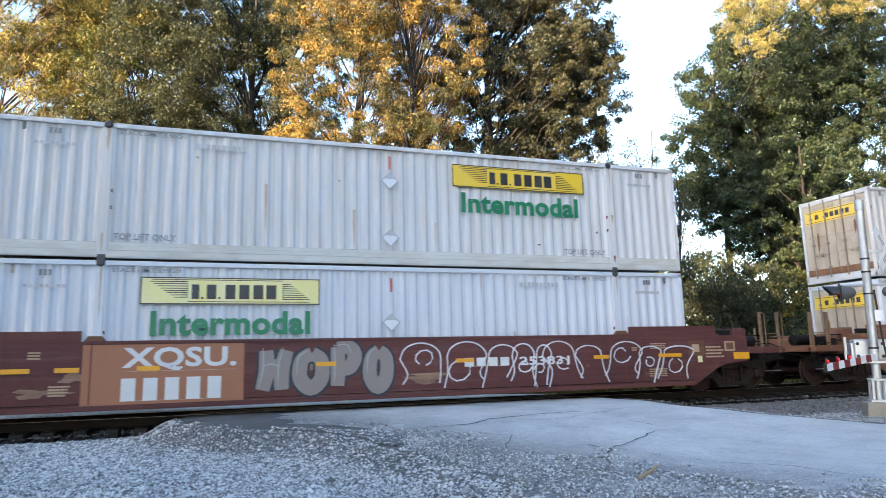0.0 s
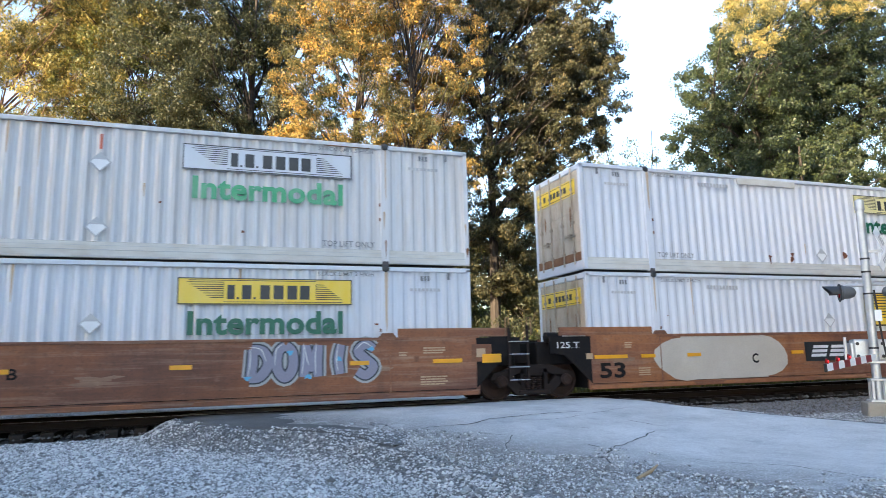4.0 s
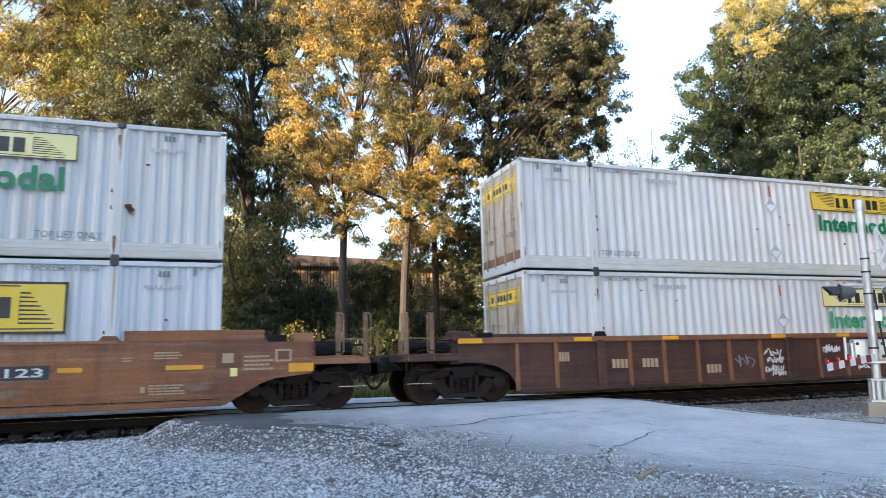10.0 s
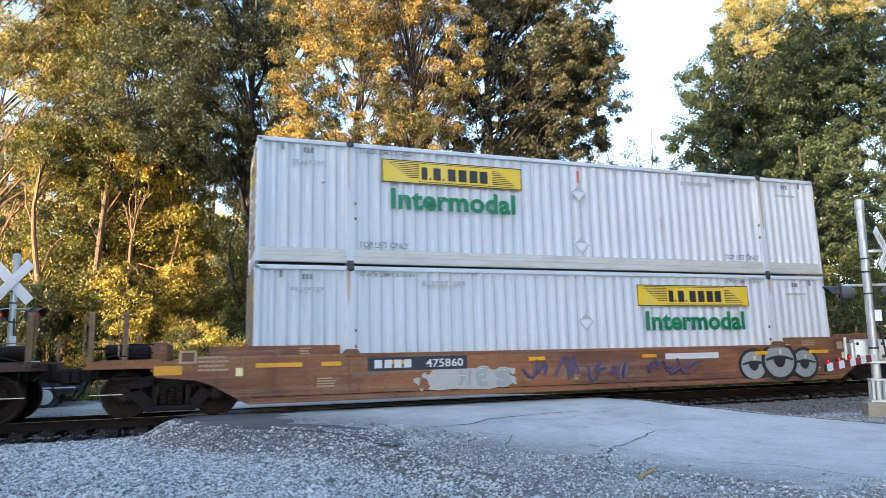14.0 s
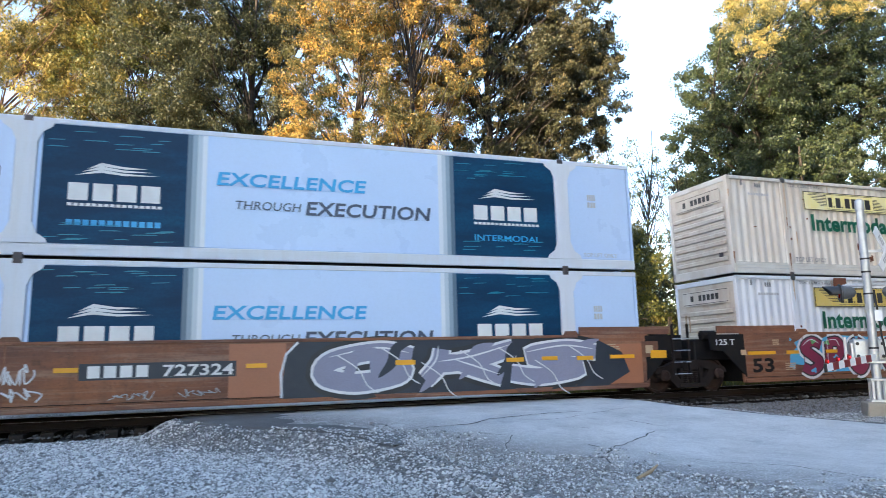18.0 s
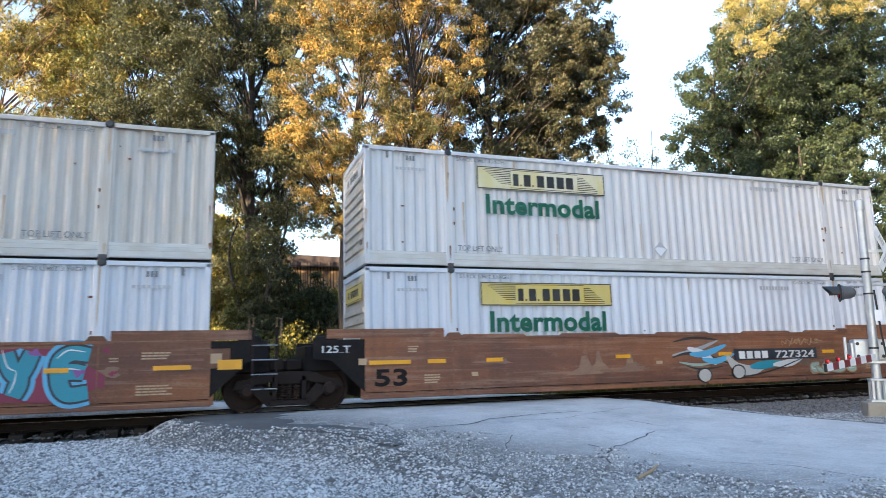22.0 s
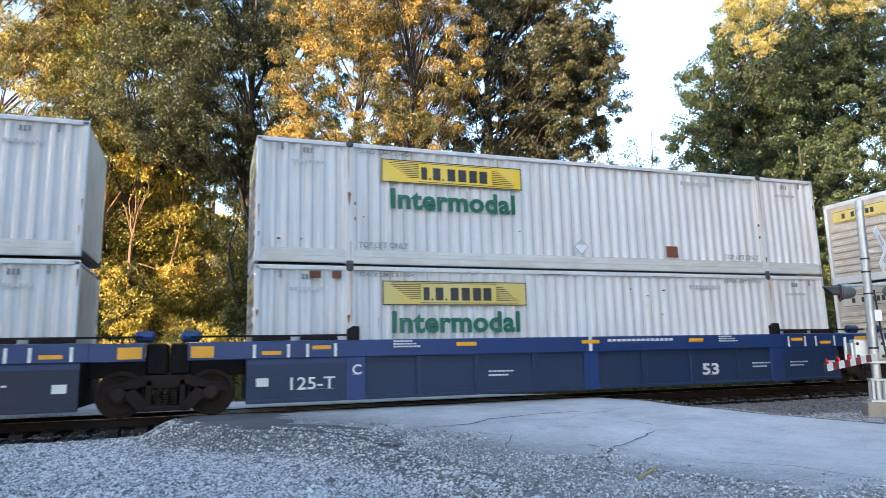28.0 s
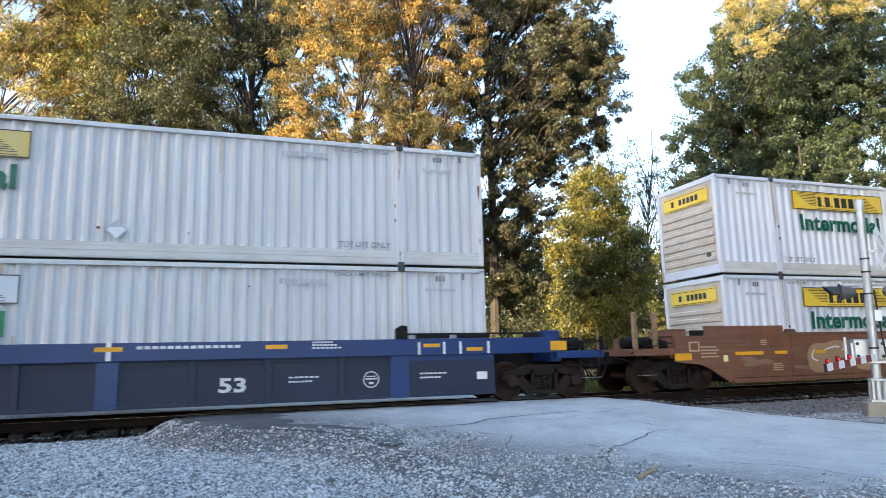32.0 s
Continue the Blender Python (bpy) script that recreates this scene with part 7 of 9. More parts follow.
def tree(name, label, x, y, height, lobes, leaf, bark, trunk_r=0.28, clumps=260, per=110, size=0.11, seed=1, lean=(0, 0), clump_r=0.85, limbs=12, base=None, fork=0.35, fine=1.4, k=1.0):
    """Tapered leaning trunk, limbs that reach the clumps, and a crown of leaves in lobes (dx, dy, z, rx, ry, rz)."""
    rs, rnd = np.random.RandomState(seed), random.Random(seed)
    # k sets it further off or nearer and larger or smaller alike
    x, y = x * k, (y + 14.758) * k - 14.758
    height, trunk_r, clump_r, size = height * k, trunk_r * k, clump_r * k, size * k ** 0.7
    lobes = [tuple(c * k for c in l) for l in lobes]
    tall = height > 10.5 and per > 30 and name != "slim_tree"
    if tall:
        dense, grain = {LEAF_SHADE: (1.2, 0.95), LEAF_BROWN: (1.25, 0.90), LEAF_GREEN: (0.8, 0.75)}.get(leaf, (0.9, 0.68))
        clumps, per, clump_r, size = int(clumps * 1.9 * dense), per * 0.76, clump_r * 0.66, size * grain
        lobes = [(*l[:3], *(1.09 * c for c in l[3:])) for l in lobes]
    z0 = ground_z(x, y) - 0.1 if base is None else base
    ob = empty(name, label, "tree" if "shrub" not in name else "shrub", "trees beside the railway")
    ob.location = (x, y, z0)
    spine = [Vector((lean[0] * t + (0.25 + 0.9 * (trunk_r < 0.23)) * math.sin(4.1 * t + seed) * t, lean[1] * t + 0.2 * math.cos(2.3 * t + seed) * t, height * t)) for t in [i / 9 for i in range(10)]]
    part("trunk", Shape().tube([tuple(p) for p in spine], [trunk_r * (1.25 if i == 0 else 1 - 0.09 * i) for i in range(10)], 9), bark, ob, "", True)
    vol = np.array([l[3] * l[4] * l[5] for l in lobes]) ** 0.8
    pick = rs.choice(len(lobes), clumps, p=vol / vol.sum())
    lo = np.array(lobes, float)[pick]
    d = rs.normal(0, 1, (clumps, 3))
    d /= np.linalg.norm(d, axis=1)[:, None]
    cen = lo[:, :3] + d * (rs.uniform(0.25, 1.0, clumps) ** 0.45)[:, None] * lo[:, 3:6]
    rad = clump_r * rs.uniform(0.45, 1.3, clumps)
    v, f = leaf_cloud(cen, rad, int(per * fine), size * 0.74, rs)
    part("crown", raw_mesh("crown", v, f, leaf, 3), None, ob, "")
    if tall and limbs > 4:
        # thin branches that run out along the crown towards its clumps
        tw = Shape()
        for e in cen[::4]:
            e = Vector(e)
            i = 9 * max(fork, min(0.95, e.z / height - rnd.uniform(0.08, 0.22)))
            o = spine[int(i)].lerp(spine[min(9, int(i) + 1)], i - int(i))
            q = o.lerp(e, rnd.uniform(0.5, 0.75))
            m = q.lerp(e, 0.5) + Vector((rnd.uniform(-0.3, 0.3), rnd.uniform(-0.3, 0.3), rnd.uniform(-0.1, 0.35)))
            tw.tube([tuple(q), tuple(m), tuple(e), tuple(e + (e - m) * 0.35)], [0.03, 0.024, 0.015, 0.005], 4)
        tagged(part("twig", tw, bark, ob, "", True), kind="stuff")
    idx = rs.choice(clumps, min(limbs * 3, clumps), replace=False)
    for k in range(limbs * 2):
        e = Vector(cen[idx[k % len(idx)]])
        t = max(fork, min(0.92, (e.z - 1.5) / height - 0.12))
        i = t * 9
        o = spine[int(i)].lerp(spine[min(9, int(i) + 1)], i - int(i))
        m1 = o.lerp(e, 0.4) + Vector((rnd.uniform(-0.3, 0.3), rnd.uniform(-0.3, 0.3), rnd.uniform(0.1, 0.6)))
        m2 = o.lerp(e, 0.75) + Vector((rnd.uniform(-0.3, 0.3), rnd.uniform(-0.3, 0.3), rnd.uniform(0.0, 0.4)))
        r0 = trunk_r * (0.42 - 0.25 * t)
        part("limb", Shape().tube([tuple(o), tuple(m1), tuple(m2), tuple(e)], [r0, r0 * 0.7, r0 * 0.45, 0.012], 5), bark, ob, "", True)
    return ob


# the tall mixed stand straight behind the crossing
tree("tall_oak_tree", "tall oak with orange-gold sunlit autumn leaves", 7.15, 22.0, 25.0,
     [(-0.2, 0, 17, 4.0, 3.5, 5.5), (0.2, -0.5, 23, 4.3, 4, 4.5), (-0.6, 0.5, 11.4, 2.5, 2.5, 2.6), (0.9, 0, 12.5, 2.4, 2.2, 2.2), (0.3, 0, 8.4, 1.6, 1.6, 1.2), (-2.6, -0.6, 12.6, 2.2, 1.6, 1.6), (-1.6, -0.8, 9.4, 2.0, 1.4, 1.3)], LEAF_GOLD, BARK, 0.27, 360, 190, 0.10, 11, limbs=18, k=0.84)
tree("tall_oak_tree", "tall oak turning orange with slim dark trunk", 10.2, 21.0, 26.0,
     [(0.8, 0, 19, 4.2, 3.5, 5.5), (0.5, 0, 25, 4.0, 3.5, 3.5), (0.6, -0.6, 12.8, 3.0, 2.3, 2.4), (0.8, -1, 9.0, 2.4, 2.0, 1.4), (-1.4, -0.8, 10.6, 2.2, 1.5, 1.6), (2.6, -0.8, 11.4, 2.0, 1.5, 1.8)], LEAF_GOLD, BARK, 0.27, 360, 190, 0.10, 12, limbs=18, k=0.84)
# its highest lobe, out of view, is added to shade the large tree
tree("tall_oak_tree", "broad oak with brown-green leaves and dense crown", 16.4, 22.5, 27.0,
     [(2.0, 0, 19, 5.2, 4, 6.5), (4.2, 0, 22, 5.0, 4, 5.6), (4.6, 0, 15.6, 3.6, 3, 3.4), (-0.5, -0.5, 12.0, 3.4, 2.5, 3.0), (1.6, -0.6, 9.2, 3.0, 2, 2.0), (4.4, -0.6, 11.0, 2.4, 2, 2.4), (5.6, 0, 19, 4.2, 4, 5.0), (-0.4, 0.5, 6.8, 2.6, 2, 2.4), (2.2, 0.5, 6.2, 2.6, 2, 2.2), (2.5, 0, 30, 5.5, 4.5, 6.0)], LEAF_BROWN, BARK, 0.36, 720, 165, 0.105, 13, limbs=20, k=0.86)
tree("tall_oak_tree", "slim oak with rust-tinted leaves in the stand", 13.3, 25.0, 25.0,
     [(0, 0, 16, 3.4, 3, 5.0), (0.4, 0, 22, 3.2, 3, 4.0), (0, -0.4, 9.5, 2.6, 2, 2.2)], LEAF_RUST, BARK, 0.24, 240, 140, 0.11, 14, limbs=12, k=0.86)
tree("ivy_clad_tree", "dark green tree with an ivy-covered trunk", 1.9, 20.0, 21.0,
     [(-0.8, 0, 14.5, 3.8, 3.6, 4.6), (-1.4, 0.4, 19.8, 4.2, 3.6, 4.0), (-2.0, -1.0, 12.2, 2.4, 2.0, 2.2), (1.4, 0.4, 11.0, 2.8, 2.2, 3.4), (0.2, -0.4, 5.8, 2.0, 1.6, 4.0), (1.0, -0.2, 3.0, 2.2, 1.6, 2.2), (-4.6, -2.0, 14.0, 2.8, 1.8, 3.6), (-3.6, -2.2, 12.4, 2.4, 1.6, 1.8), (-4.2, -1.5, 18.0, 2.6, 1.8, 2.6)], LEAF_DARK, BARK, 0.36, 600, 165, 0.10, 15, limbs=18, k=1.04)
tree("broad_tree", "dull olive-green broadleaf tree at the wood's edge", -3.2, 19.0, 22.0,
     [(-0.4, 0, 14.0, 3.6, 3.0, 3.8), (-0.8, 0, 19.5, 4.2, 3.4, 4.0), (1.0, 0, 11.6, 2.4, 2.0, 1.7)], LEAF_GREEN, BARK, 0.17, 360, 160, 0.10, 16, limbs=18, k=1.12)
tree("golden_tree", "golden-leaved tree with a pale leaning trunk", -9.5, 20.0, 20.0,
     [(1.4, 0, 13.8, 3.8, 2.8, 3.2), (0.8, 0, 18.5, 4.2, 3.2, 4.2), (2.6, 0, 10.6, 2.4, 1.8, 1.6), (3.4, -0.4, 8.8, 1.7, 1.0, 0.9)], LEAF_YELLOW, BARK_SUNLIT, 0.24, 480, 140, 0.105, 17, lean=(-1.0, 0), limbs=18, k=1.12)
tree("golden_tree", "tall golden tree over the wood's edge", -5.6, 24.0, 24.0,
     [(0, 0, 16.5, 4.2, 3.4, 4.4), (0, 0, 22.0, 4.4, 3.6, 3.6), (0, 0, 11.5, 3.4, 2.6, 2.2)], LEAF_YELLOW, BARK_SUNLIT, 0.22, 320, 140, 0.11, 18, limbs=16, k=1.06)
tree("broad_tree", "green and gold tree filling the stand", 3.6, 26.0, 27.0,
     [(0, 0, 18.0, 4.6, 3.6, 5.0), (0.4, 0, 24, 4.4, 3.6, 3.8), (-0.5, 0, 12.0, 3.4, 2.4, 3.0), (2.4, -1.2, 11.6, 2.6, 2.0, 3.2)], LEAF_GREEN, BARK, 0.3, 400, 130, 0.115, 19, limbs=14)
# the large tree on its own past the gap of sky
tree("large_tree", "large tree whose shade is put into dark green leaves", 36.5, 20.5, 21.0,
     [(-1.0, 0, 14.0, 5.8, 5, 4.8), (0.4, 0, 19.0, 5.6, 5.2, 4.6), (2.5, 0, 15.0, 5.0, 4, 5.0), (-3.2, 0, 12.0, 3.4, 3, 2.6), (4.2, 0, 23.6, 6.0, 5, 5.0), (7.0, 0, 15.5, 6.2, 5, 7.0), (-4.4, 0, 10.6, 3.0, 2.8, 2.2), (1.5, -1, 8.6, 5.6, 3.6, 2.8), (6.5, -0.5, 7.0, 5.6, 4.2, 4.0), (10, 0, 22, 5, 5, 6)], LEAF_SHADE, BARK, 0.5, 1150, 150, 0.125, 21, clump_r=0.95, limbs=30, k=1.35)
# sunlit top of the large tree, added as a separate yellow-leaved crown
tree("large_tree", "added yellow crown that paints the large tree's sunlit top", 46.5, 35.5, 28.0,
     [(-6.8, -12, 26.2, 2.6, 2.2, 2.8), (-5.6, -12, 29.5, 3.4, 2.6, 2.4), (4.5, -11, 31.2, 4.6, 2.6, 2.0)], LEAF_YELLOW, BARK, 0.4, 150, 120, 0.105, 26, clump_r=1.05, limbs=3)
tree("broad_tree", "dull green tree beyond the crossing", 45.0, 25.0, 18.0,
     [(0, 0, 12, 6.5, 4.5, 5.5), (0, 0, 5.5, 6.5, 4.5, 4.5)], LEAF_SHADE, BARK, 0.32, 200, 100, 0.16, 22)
tree("young_tree", "young yellow-green tree in the evening sun", 18.8, 14.5, 11.0,
     [(0.1, 0, 9.3, 1.7, 1.6, 2.0), (-0.1, 0, 6.9, 2.5, 2.0, 1.9), (-0.3, 0, 3.6, 2.5, 1.9, 1.9), (1.2, 0, 5.4, 1.9, 1.6, 2.2), (-1.5, -0.3, 5.6, 1.5, 1.3, 1.5)], LEAF_OLIVE, BARK, 0.13, 440, 130, 0.08, 23, clump_r=0.55, k=0.9)
for k, (x, y, h) in enumerate(((24.2, 19.5, 9.0), (27.0, 22.0, 8.0), (22.0, 22.0, 10.0), (30.5, 21.0, 7.5), (33.5, 23.0, 8.5), (16.4, 18.0, 6.0), (38.0, 17.5, 5.0), (32.0, 18.5, 7.0), (35.2, 17.5, 6.5), (29.0, 17.0, 5.5), (41.5, 19.0, 7.5))):
    tree("young_tree", "young dull-green tree behind the crossing", x, y, h,
         [(0, 0, 0.72 * h, 2.2, 2.0, 0.26 * h), (0, 0, 0.36 * h, 2.5, 2.2, 0.24 * h)], (LEAF_GREEN, LEAF_DARK)[k % 2], BARK, 0.12, 90, 80, 0.12, 124 + k, clump_r=0.7, fine=0.8)
for k, (x, y, h) in enumerate(((29.0, 24.0, 17.0), (31.6, 24.5, 15.5), (27.2, 25.0, 16.0))):
    tree("bare_tree", "thin half-bare tree against the sky", x, y, h,
         [(0, 0, 0.8 * h, 2.2, 1.6, 0.2 * h), (0.4, 0, 0.5 * h, 1.8, 1.4, 0.15 * h)], (LEAF_OLIVE, LEAF_BROWN, LEAF_YELLOW)[k], BARK, 0.12, 80, 26, 0.085, 425 + k, limbs=34, clump_r=0.6)
for k, (x, y, h) in enumerate(((5.4, 24.0, 5.0), (9.6, 27.0, 7.0), (12.2, 28.0, 10.4), (15.4, 26.5, 10.0), (18.6, 27.0, 10.4), (6.9, 29.5, 5.5), (2.4, 23.6, 8.4), (19.3, 24.3, 10.4))):
    tree("understory_tree", "slender dull-green understory tree in the stand", x, y, h,
         [(0, 0, 0.80 * h, 1.9, 1.6, 0.2 * h), (0.2, 0, 0.52 * h, 1.7, 1.5, 0.15 * h)], (LEAF_GREEN, LEAF_DARK, LEAF_YELLOW)[k % 3], BARK, 0.1, 95, 90, 0.10, 224 + k, clump_r=0.65)
for k in range(13):
    x = 2.6 + k * 1.25
    tree("shrub", "dark leafy shrub under the tall trees", x, 18.5 + (k * 7 % 5) * 0.8, 3.6 + (k * 5 % 4) * 0.5, [(0, 0, 2.0, 1.3, 1.1, 1.7), (0.3, 0, 3.3, 0.8, 0.8, 0.7)], (LEAF_DARK, LEAF_GREEN, LEAF_SHADE, LEAF_DARK)[k % 4], BARK, 0.05, 60, 120, 0.075, 250 + k, clump_r=0.5, limbs=4, fine=0.6)
for x, y, h, w, leaf in ((2.6, 18.6, 9.6, 1.05, LEAF_DARK), (1.7, 19.4, 8.0, 0.9, LEAF_GREEN), (4.2, 20.0, 6.6, 1.3, LEAF_SHADE), (5.4, 20.6, 5.2, 1.3, LEAF_SHADE)):
    tree("ivy_clad_tree", "dead trunk wrapped in dark ivy", x, y, h, [(0, 0, 0.5 * h, w, w, 0.5 * h), (0, 0, 0.2 * h, 1.2 * w, w, 0.2 * h)], leaf, BARK, 0.16, 110, 110, 0.08, int(500 + 10 * x), clump_r=0.55, limbs=4, fine=1.0)
# sunlit edge of the wood, with slim trunks
slim = ((-7.5, 21.9, 0.20), (-5.5, 22.1, 0.23), (-3.4, 22.3, 0.15), (-2.75, 22.8, 0.12), (-1.13, 24.5, 0.14), (-2.5, 28, 0.12), (-10.6, 26, 0.2), (-4.2, 30, 0.15))
for k, (x, y, r) in enumerate(slim):
    tree("slim_tree", "slim pale-trunked tree at the sunlit wood's edge", x, y, 13.0 + (k % 3) * 1.5,
         [(0, 1.0, 11.5, 2.2, 2.0, 2.0), (0.9, 0.6, 8.2, 1.6, 0.9, 1.6), (-0.9, 0.9, 5.6, 1.7, 0.8, 1.2), (0.3, 1.8, 6.8, 2.4, 1.0, 1.8), (-0.6, 1.2, 3.4, 2.2, 0.8, 1.6), (1.2, -0.4, 4.6, 1.5, 0.7, 1.3)], LEAF_OLIVE if x < -5 else LEAF_SUNNY, BARK_SUNLIT if y < 24 else BARK_PALE, r, 170, 110, 0.08, 40 + k, lean=((-1.0, 0) if k == 4 else (0.9 * math.sin(2.4 * k), 0)), clump_r=0.65, limbs=8)
# saplings carry the wood's sunlight in their leaf colour
for k, (x, y, h) in enumerate(((-4.6, 24.0, 8.0), (-3.0, 24.6, 9.0), (-1.7, 23.8, 7.4), (-0.2, 24.2, 8.4))):
    tree("understory_tree", "sapling inside the wood's edge, sunlight put into yellow-green leaves", x, y, h, [(0, 0, 0.8 * h, 1.3, 1.0, 0.2 * h), (0.3, -0.2, 0.5 * h, 1.2, 0.9, 0.2 * h)], (LEAF_SUNNY, LEAF_YELLOW)[k % 2], BARK_SUNLIT, 0.07, 80, 100, 0.08, 520 + k, clump_r=0.55, limbs=8)
# dark undergrowth and one patch of orange brush at the wood's foot
# their shade and sun are put into dark and yellow leaf colours
for k in range(15):
    x = -11.5 + k * 0.95
    if x < -6.0:
        say, lobes, leaf = "undergrowth at the wood's foot, its shade put into dark green leaves", [(0, 0, 2.0, 1.2, 0.9, 1.9), (0.3, 0, 3.9, 1.0, 0.8, 1.2)], (LEAF_SHADE, LEAF_DARK, LEAF_GREEN)[k % 3]
    elif x < -2.6:
        say, lobes, leaf = "undergrowth with sunlight put into its yellow-green leaves", [(0, 0, 1.7, 1.2, 0.9, 1.6), (0.3, 0, 3.7, 1.1, 0.8, 1.4), (-0.5, 0.3, 5.0, 0.8, 0.7, 0.8)], (LEAF_YELLOW, LEAF_GREEN, LEAF_SUNNY)[k % 3]
    else:
        say, lobes, leaf = "brush at the wood's foot with sunlight put into yellow leaves", [(0, 0, 1.4, 1.1, 0.9, 1.3), (0.3, 0, 2.5, 0.8, 0.7, 0.7)], (LEAF_OLIVE, LEAF_SUNNY, LEAF_YELLOW)[k % 3]
    tree("shrub", say, x, 20.5 + (k * 7 % 4) * 0.7, 3.2 + (k * 5 % 4) * 0.5, lobes, leaf, BARK, 0.05, 56, 110, 0.075, 350 + k, clump_r=0.5, limbs=4, fine=1.0)
for k, (x, y) in enumerate(((-1.2, 19.3), (-0.2, 19.0))):
    tree("shrub", "orange-tinted brush beside the track", x, y, 2.6, [(0, 0, 1.5, 0.9, 0.7, 1.2)], LEAF_SUNNY if k == 0 else LEAF_RUST, BARK, 0.04, 44, 110, 0.065, 380 + k, clump_r=0.42, limbs=4, fine=1.0)
for x, y, h, leaf in ((-1.1, 12.4, 2.3, LEAF_YELLOW), (0.0, 11.8, 2.5, LEAF_SUNNY), (0.9, 12.2, 2.2, LEAF_SUNNY)):
    tree("shrub", "orange and yellow brush past the road's edge", x, y, h, [(0, 0, 0.55 * h, 0.9, 0.7, 0.5 * h)], leaf, BARK, 0.04, 40, 110, 0.06, int(410 + 10 * x), clump_r=0.4, limbs=4, fine=0.9)
# shrubs along the far side of the track
rsx = random.Random(9)
for k in range(36):
    x = -2 + k * 1.3 + rsx.uniform(-0.6, 0.6)
    y = rsx.uniform(11.5, 16.5) + (2.0 if x > 16 else 0)
    if -1.6 < x < 11.6 and y < 13.5:
        y += 3.5
    h = rsx.uniform(1.6, 3.4)
    tree("shrub", "leafy roadside shrub beyond the track", x, y, h, [(0, 0, h * 0.55, 1.2, 1.0, h * 0.5)], (LEAF_GREEN, LEAF_DARK, LEAF_SHADE, LEAF_GREEN, LEAF_OLIVE)[k % 5], BARK, 0.05, 34, 120, 0.07, 170 + k, clump_r=0.5, limbs=3, fine=0.45)


# weeds along the far edge of the road and the track
def weeds(name, label, count, seed, leaf):
    rs = np.random.RandomState(seed)
    x = rs.uniform(-9, 26, count)
    edge = np.where(x < 6, 3.0 + (10 - x) * 0.56, 5.3 + 0.02 * (x - 6))
    y = edge + 0.1 + rs.exponential(1.5, count)
    h = rs.uniform(0.12, 0.5, count) * (0.6 + 0.6 * np.sin(1.7 * x + 0.9 * y) ** 2) * np.minimum(1, 0.45 + (y - edge))
    z = np.array([ground_z(a, b) for a, b in zip(x, y)])
    a = rs.uniform(0, 6.283, count)
    w = rs.uniform(0.012, 0.03, count)
    foot = np.stack([x, y, z], 1)
    side = np.stack([np.cos(a) * w, np.sin(a) * w, 0 * w], 1)
    tip = foot + np.stack([rs.normal(0, 0.3, count) * h, rs.normal(0, 0.3, count) * h, h], 1)
    v = np.stack([foot - side, foot + side, tip], 1).reshape(-1, 3)
    return big_mesh(name, label, "weeds", v, np.arange(3 * count).reshape(-1, 3), leaf)


weeds("weeds", "green weeds along the far edge of the road", 16000, 61, LEAF_GREEN)
weeds("weeds", "dry yellowing weeds along the far edge of the road", 5000, 62, LEAF_OLIVE)


# far woods behind the stand; unseen shade trees are added further down
def woods(name, label, boxes, leaf, size, count, seed):
    rs = np.random.RandomState(seed)
    cen = np.concatenate([np.stack([rs.uniform(a, b, n), rs.uniform(c, d, n), rs.uniform(e, f, n)], 1) for a, b, c, d, e, f, n in boxes])
    rad = rs.uniform(0.8, 1.8, len(cen)) * (size / 0.16)
    v, f = leaf_cloud(cen, rad, count, size * 0.9, rs)
    return big_mesh(name, label, "woods", v, f, leaf)


woods("far_woods", "sunlit yellow-green wood behind the first trees", [(-32, 3, 42, 50, 0.5, 15, 640), (-14, 3, 33, 38, 0, 12, 420)], LEAF_SUNNY, 0.17, 70, 81)
woods("far_woods", "dull green wood beyond the railway", [(18, 80, 30, 52, 0, 9, 560), (-60, 60, 52, 70, 0, 9, 500), (1, 22, 26, 34, 0, 3.6, 170)], LEAF_GREEN, 0.2, 60, 82)
trunks = Shape()
rw = random.Random(4)
for k in range(26):
    x, y = rw.uniform(-14, 1), rw.uniform(29, 36)
    trunks.tube([(x, y, 0), (x + rw.uniform(-0.4, 0.4), y, 7), (x + rw.uniform(-0.8, 0.8), y, 15)], [0.15, 0.12, 0.07], 6)
tagged(new("far_trunks", trunks.mesh("far_trunks", BARK_PALE, True)), "pale trunks inside the sunlit wood", "woods", kind="stuff")
# low building with a rusty wall on the rise behind the stand
bld = empty("shed", "low shed with sunlit tan wall beyond the trees", "shed")
part("wall", Shape().box(-9, 9, 0, 6, 0, 4.6), surface("tan_siding", (0.30, 0.19, 0.10), (0.16, 0.10, 0.06), 0.6, 0.8, 0, 1.5, (0.3, 1, 4)), bld)
part("roof", Shape().prism([(-9.6, 4.5), (9.6, 4.5), (9.6, 5.0), (-9.6, 5.6)], -0.6, 6.6), surface("brown_roof", (0.07, 0.05, 0.045), (0.04, 0.03, 0.03), 0.5, 0.8), bld)
for k in range(12):
    part("wall_batten", Shape().box(-8.7 + k * 1.55, -8.6 + k * 1.55, -0.06, 0.0, 0, 4.5), TIMBER, bld)
bld.location = (15.0, 44.0, 4.85)
part("bank", Shape().prism([(-14, -6), (14, -6), (14, 0), (-14, 0)], -9.0, 9), surface("earth_bank", (0.07, 0.06, 0.03), (0.12, 0.09, 0.04), 0.6, 0.95), bld)

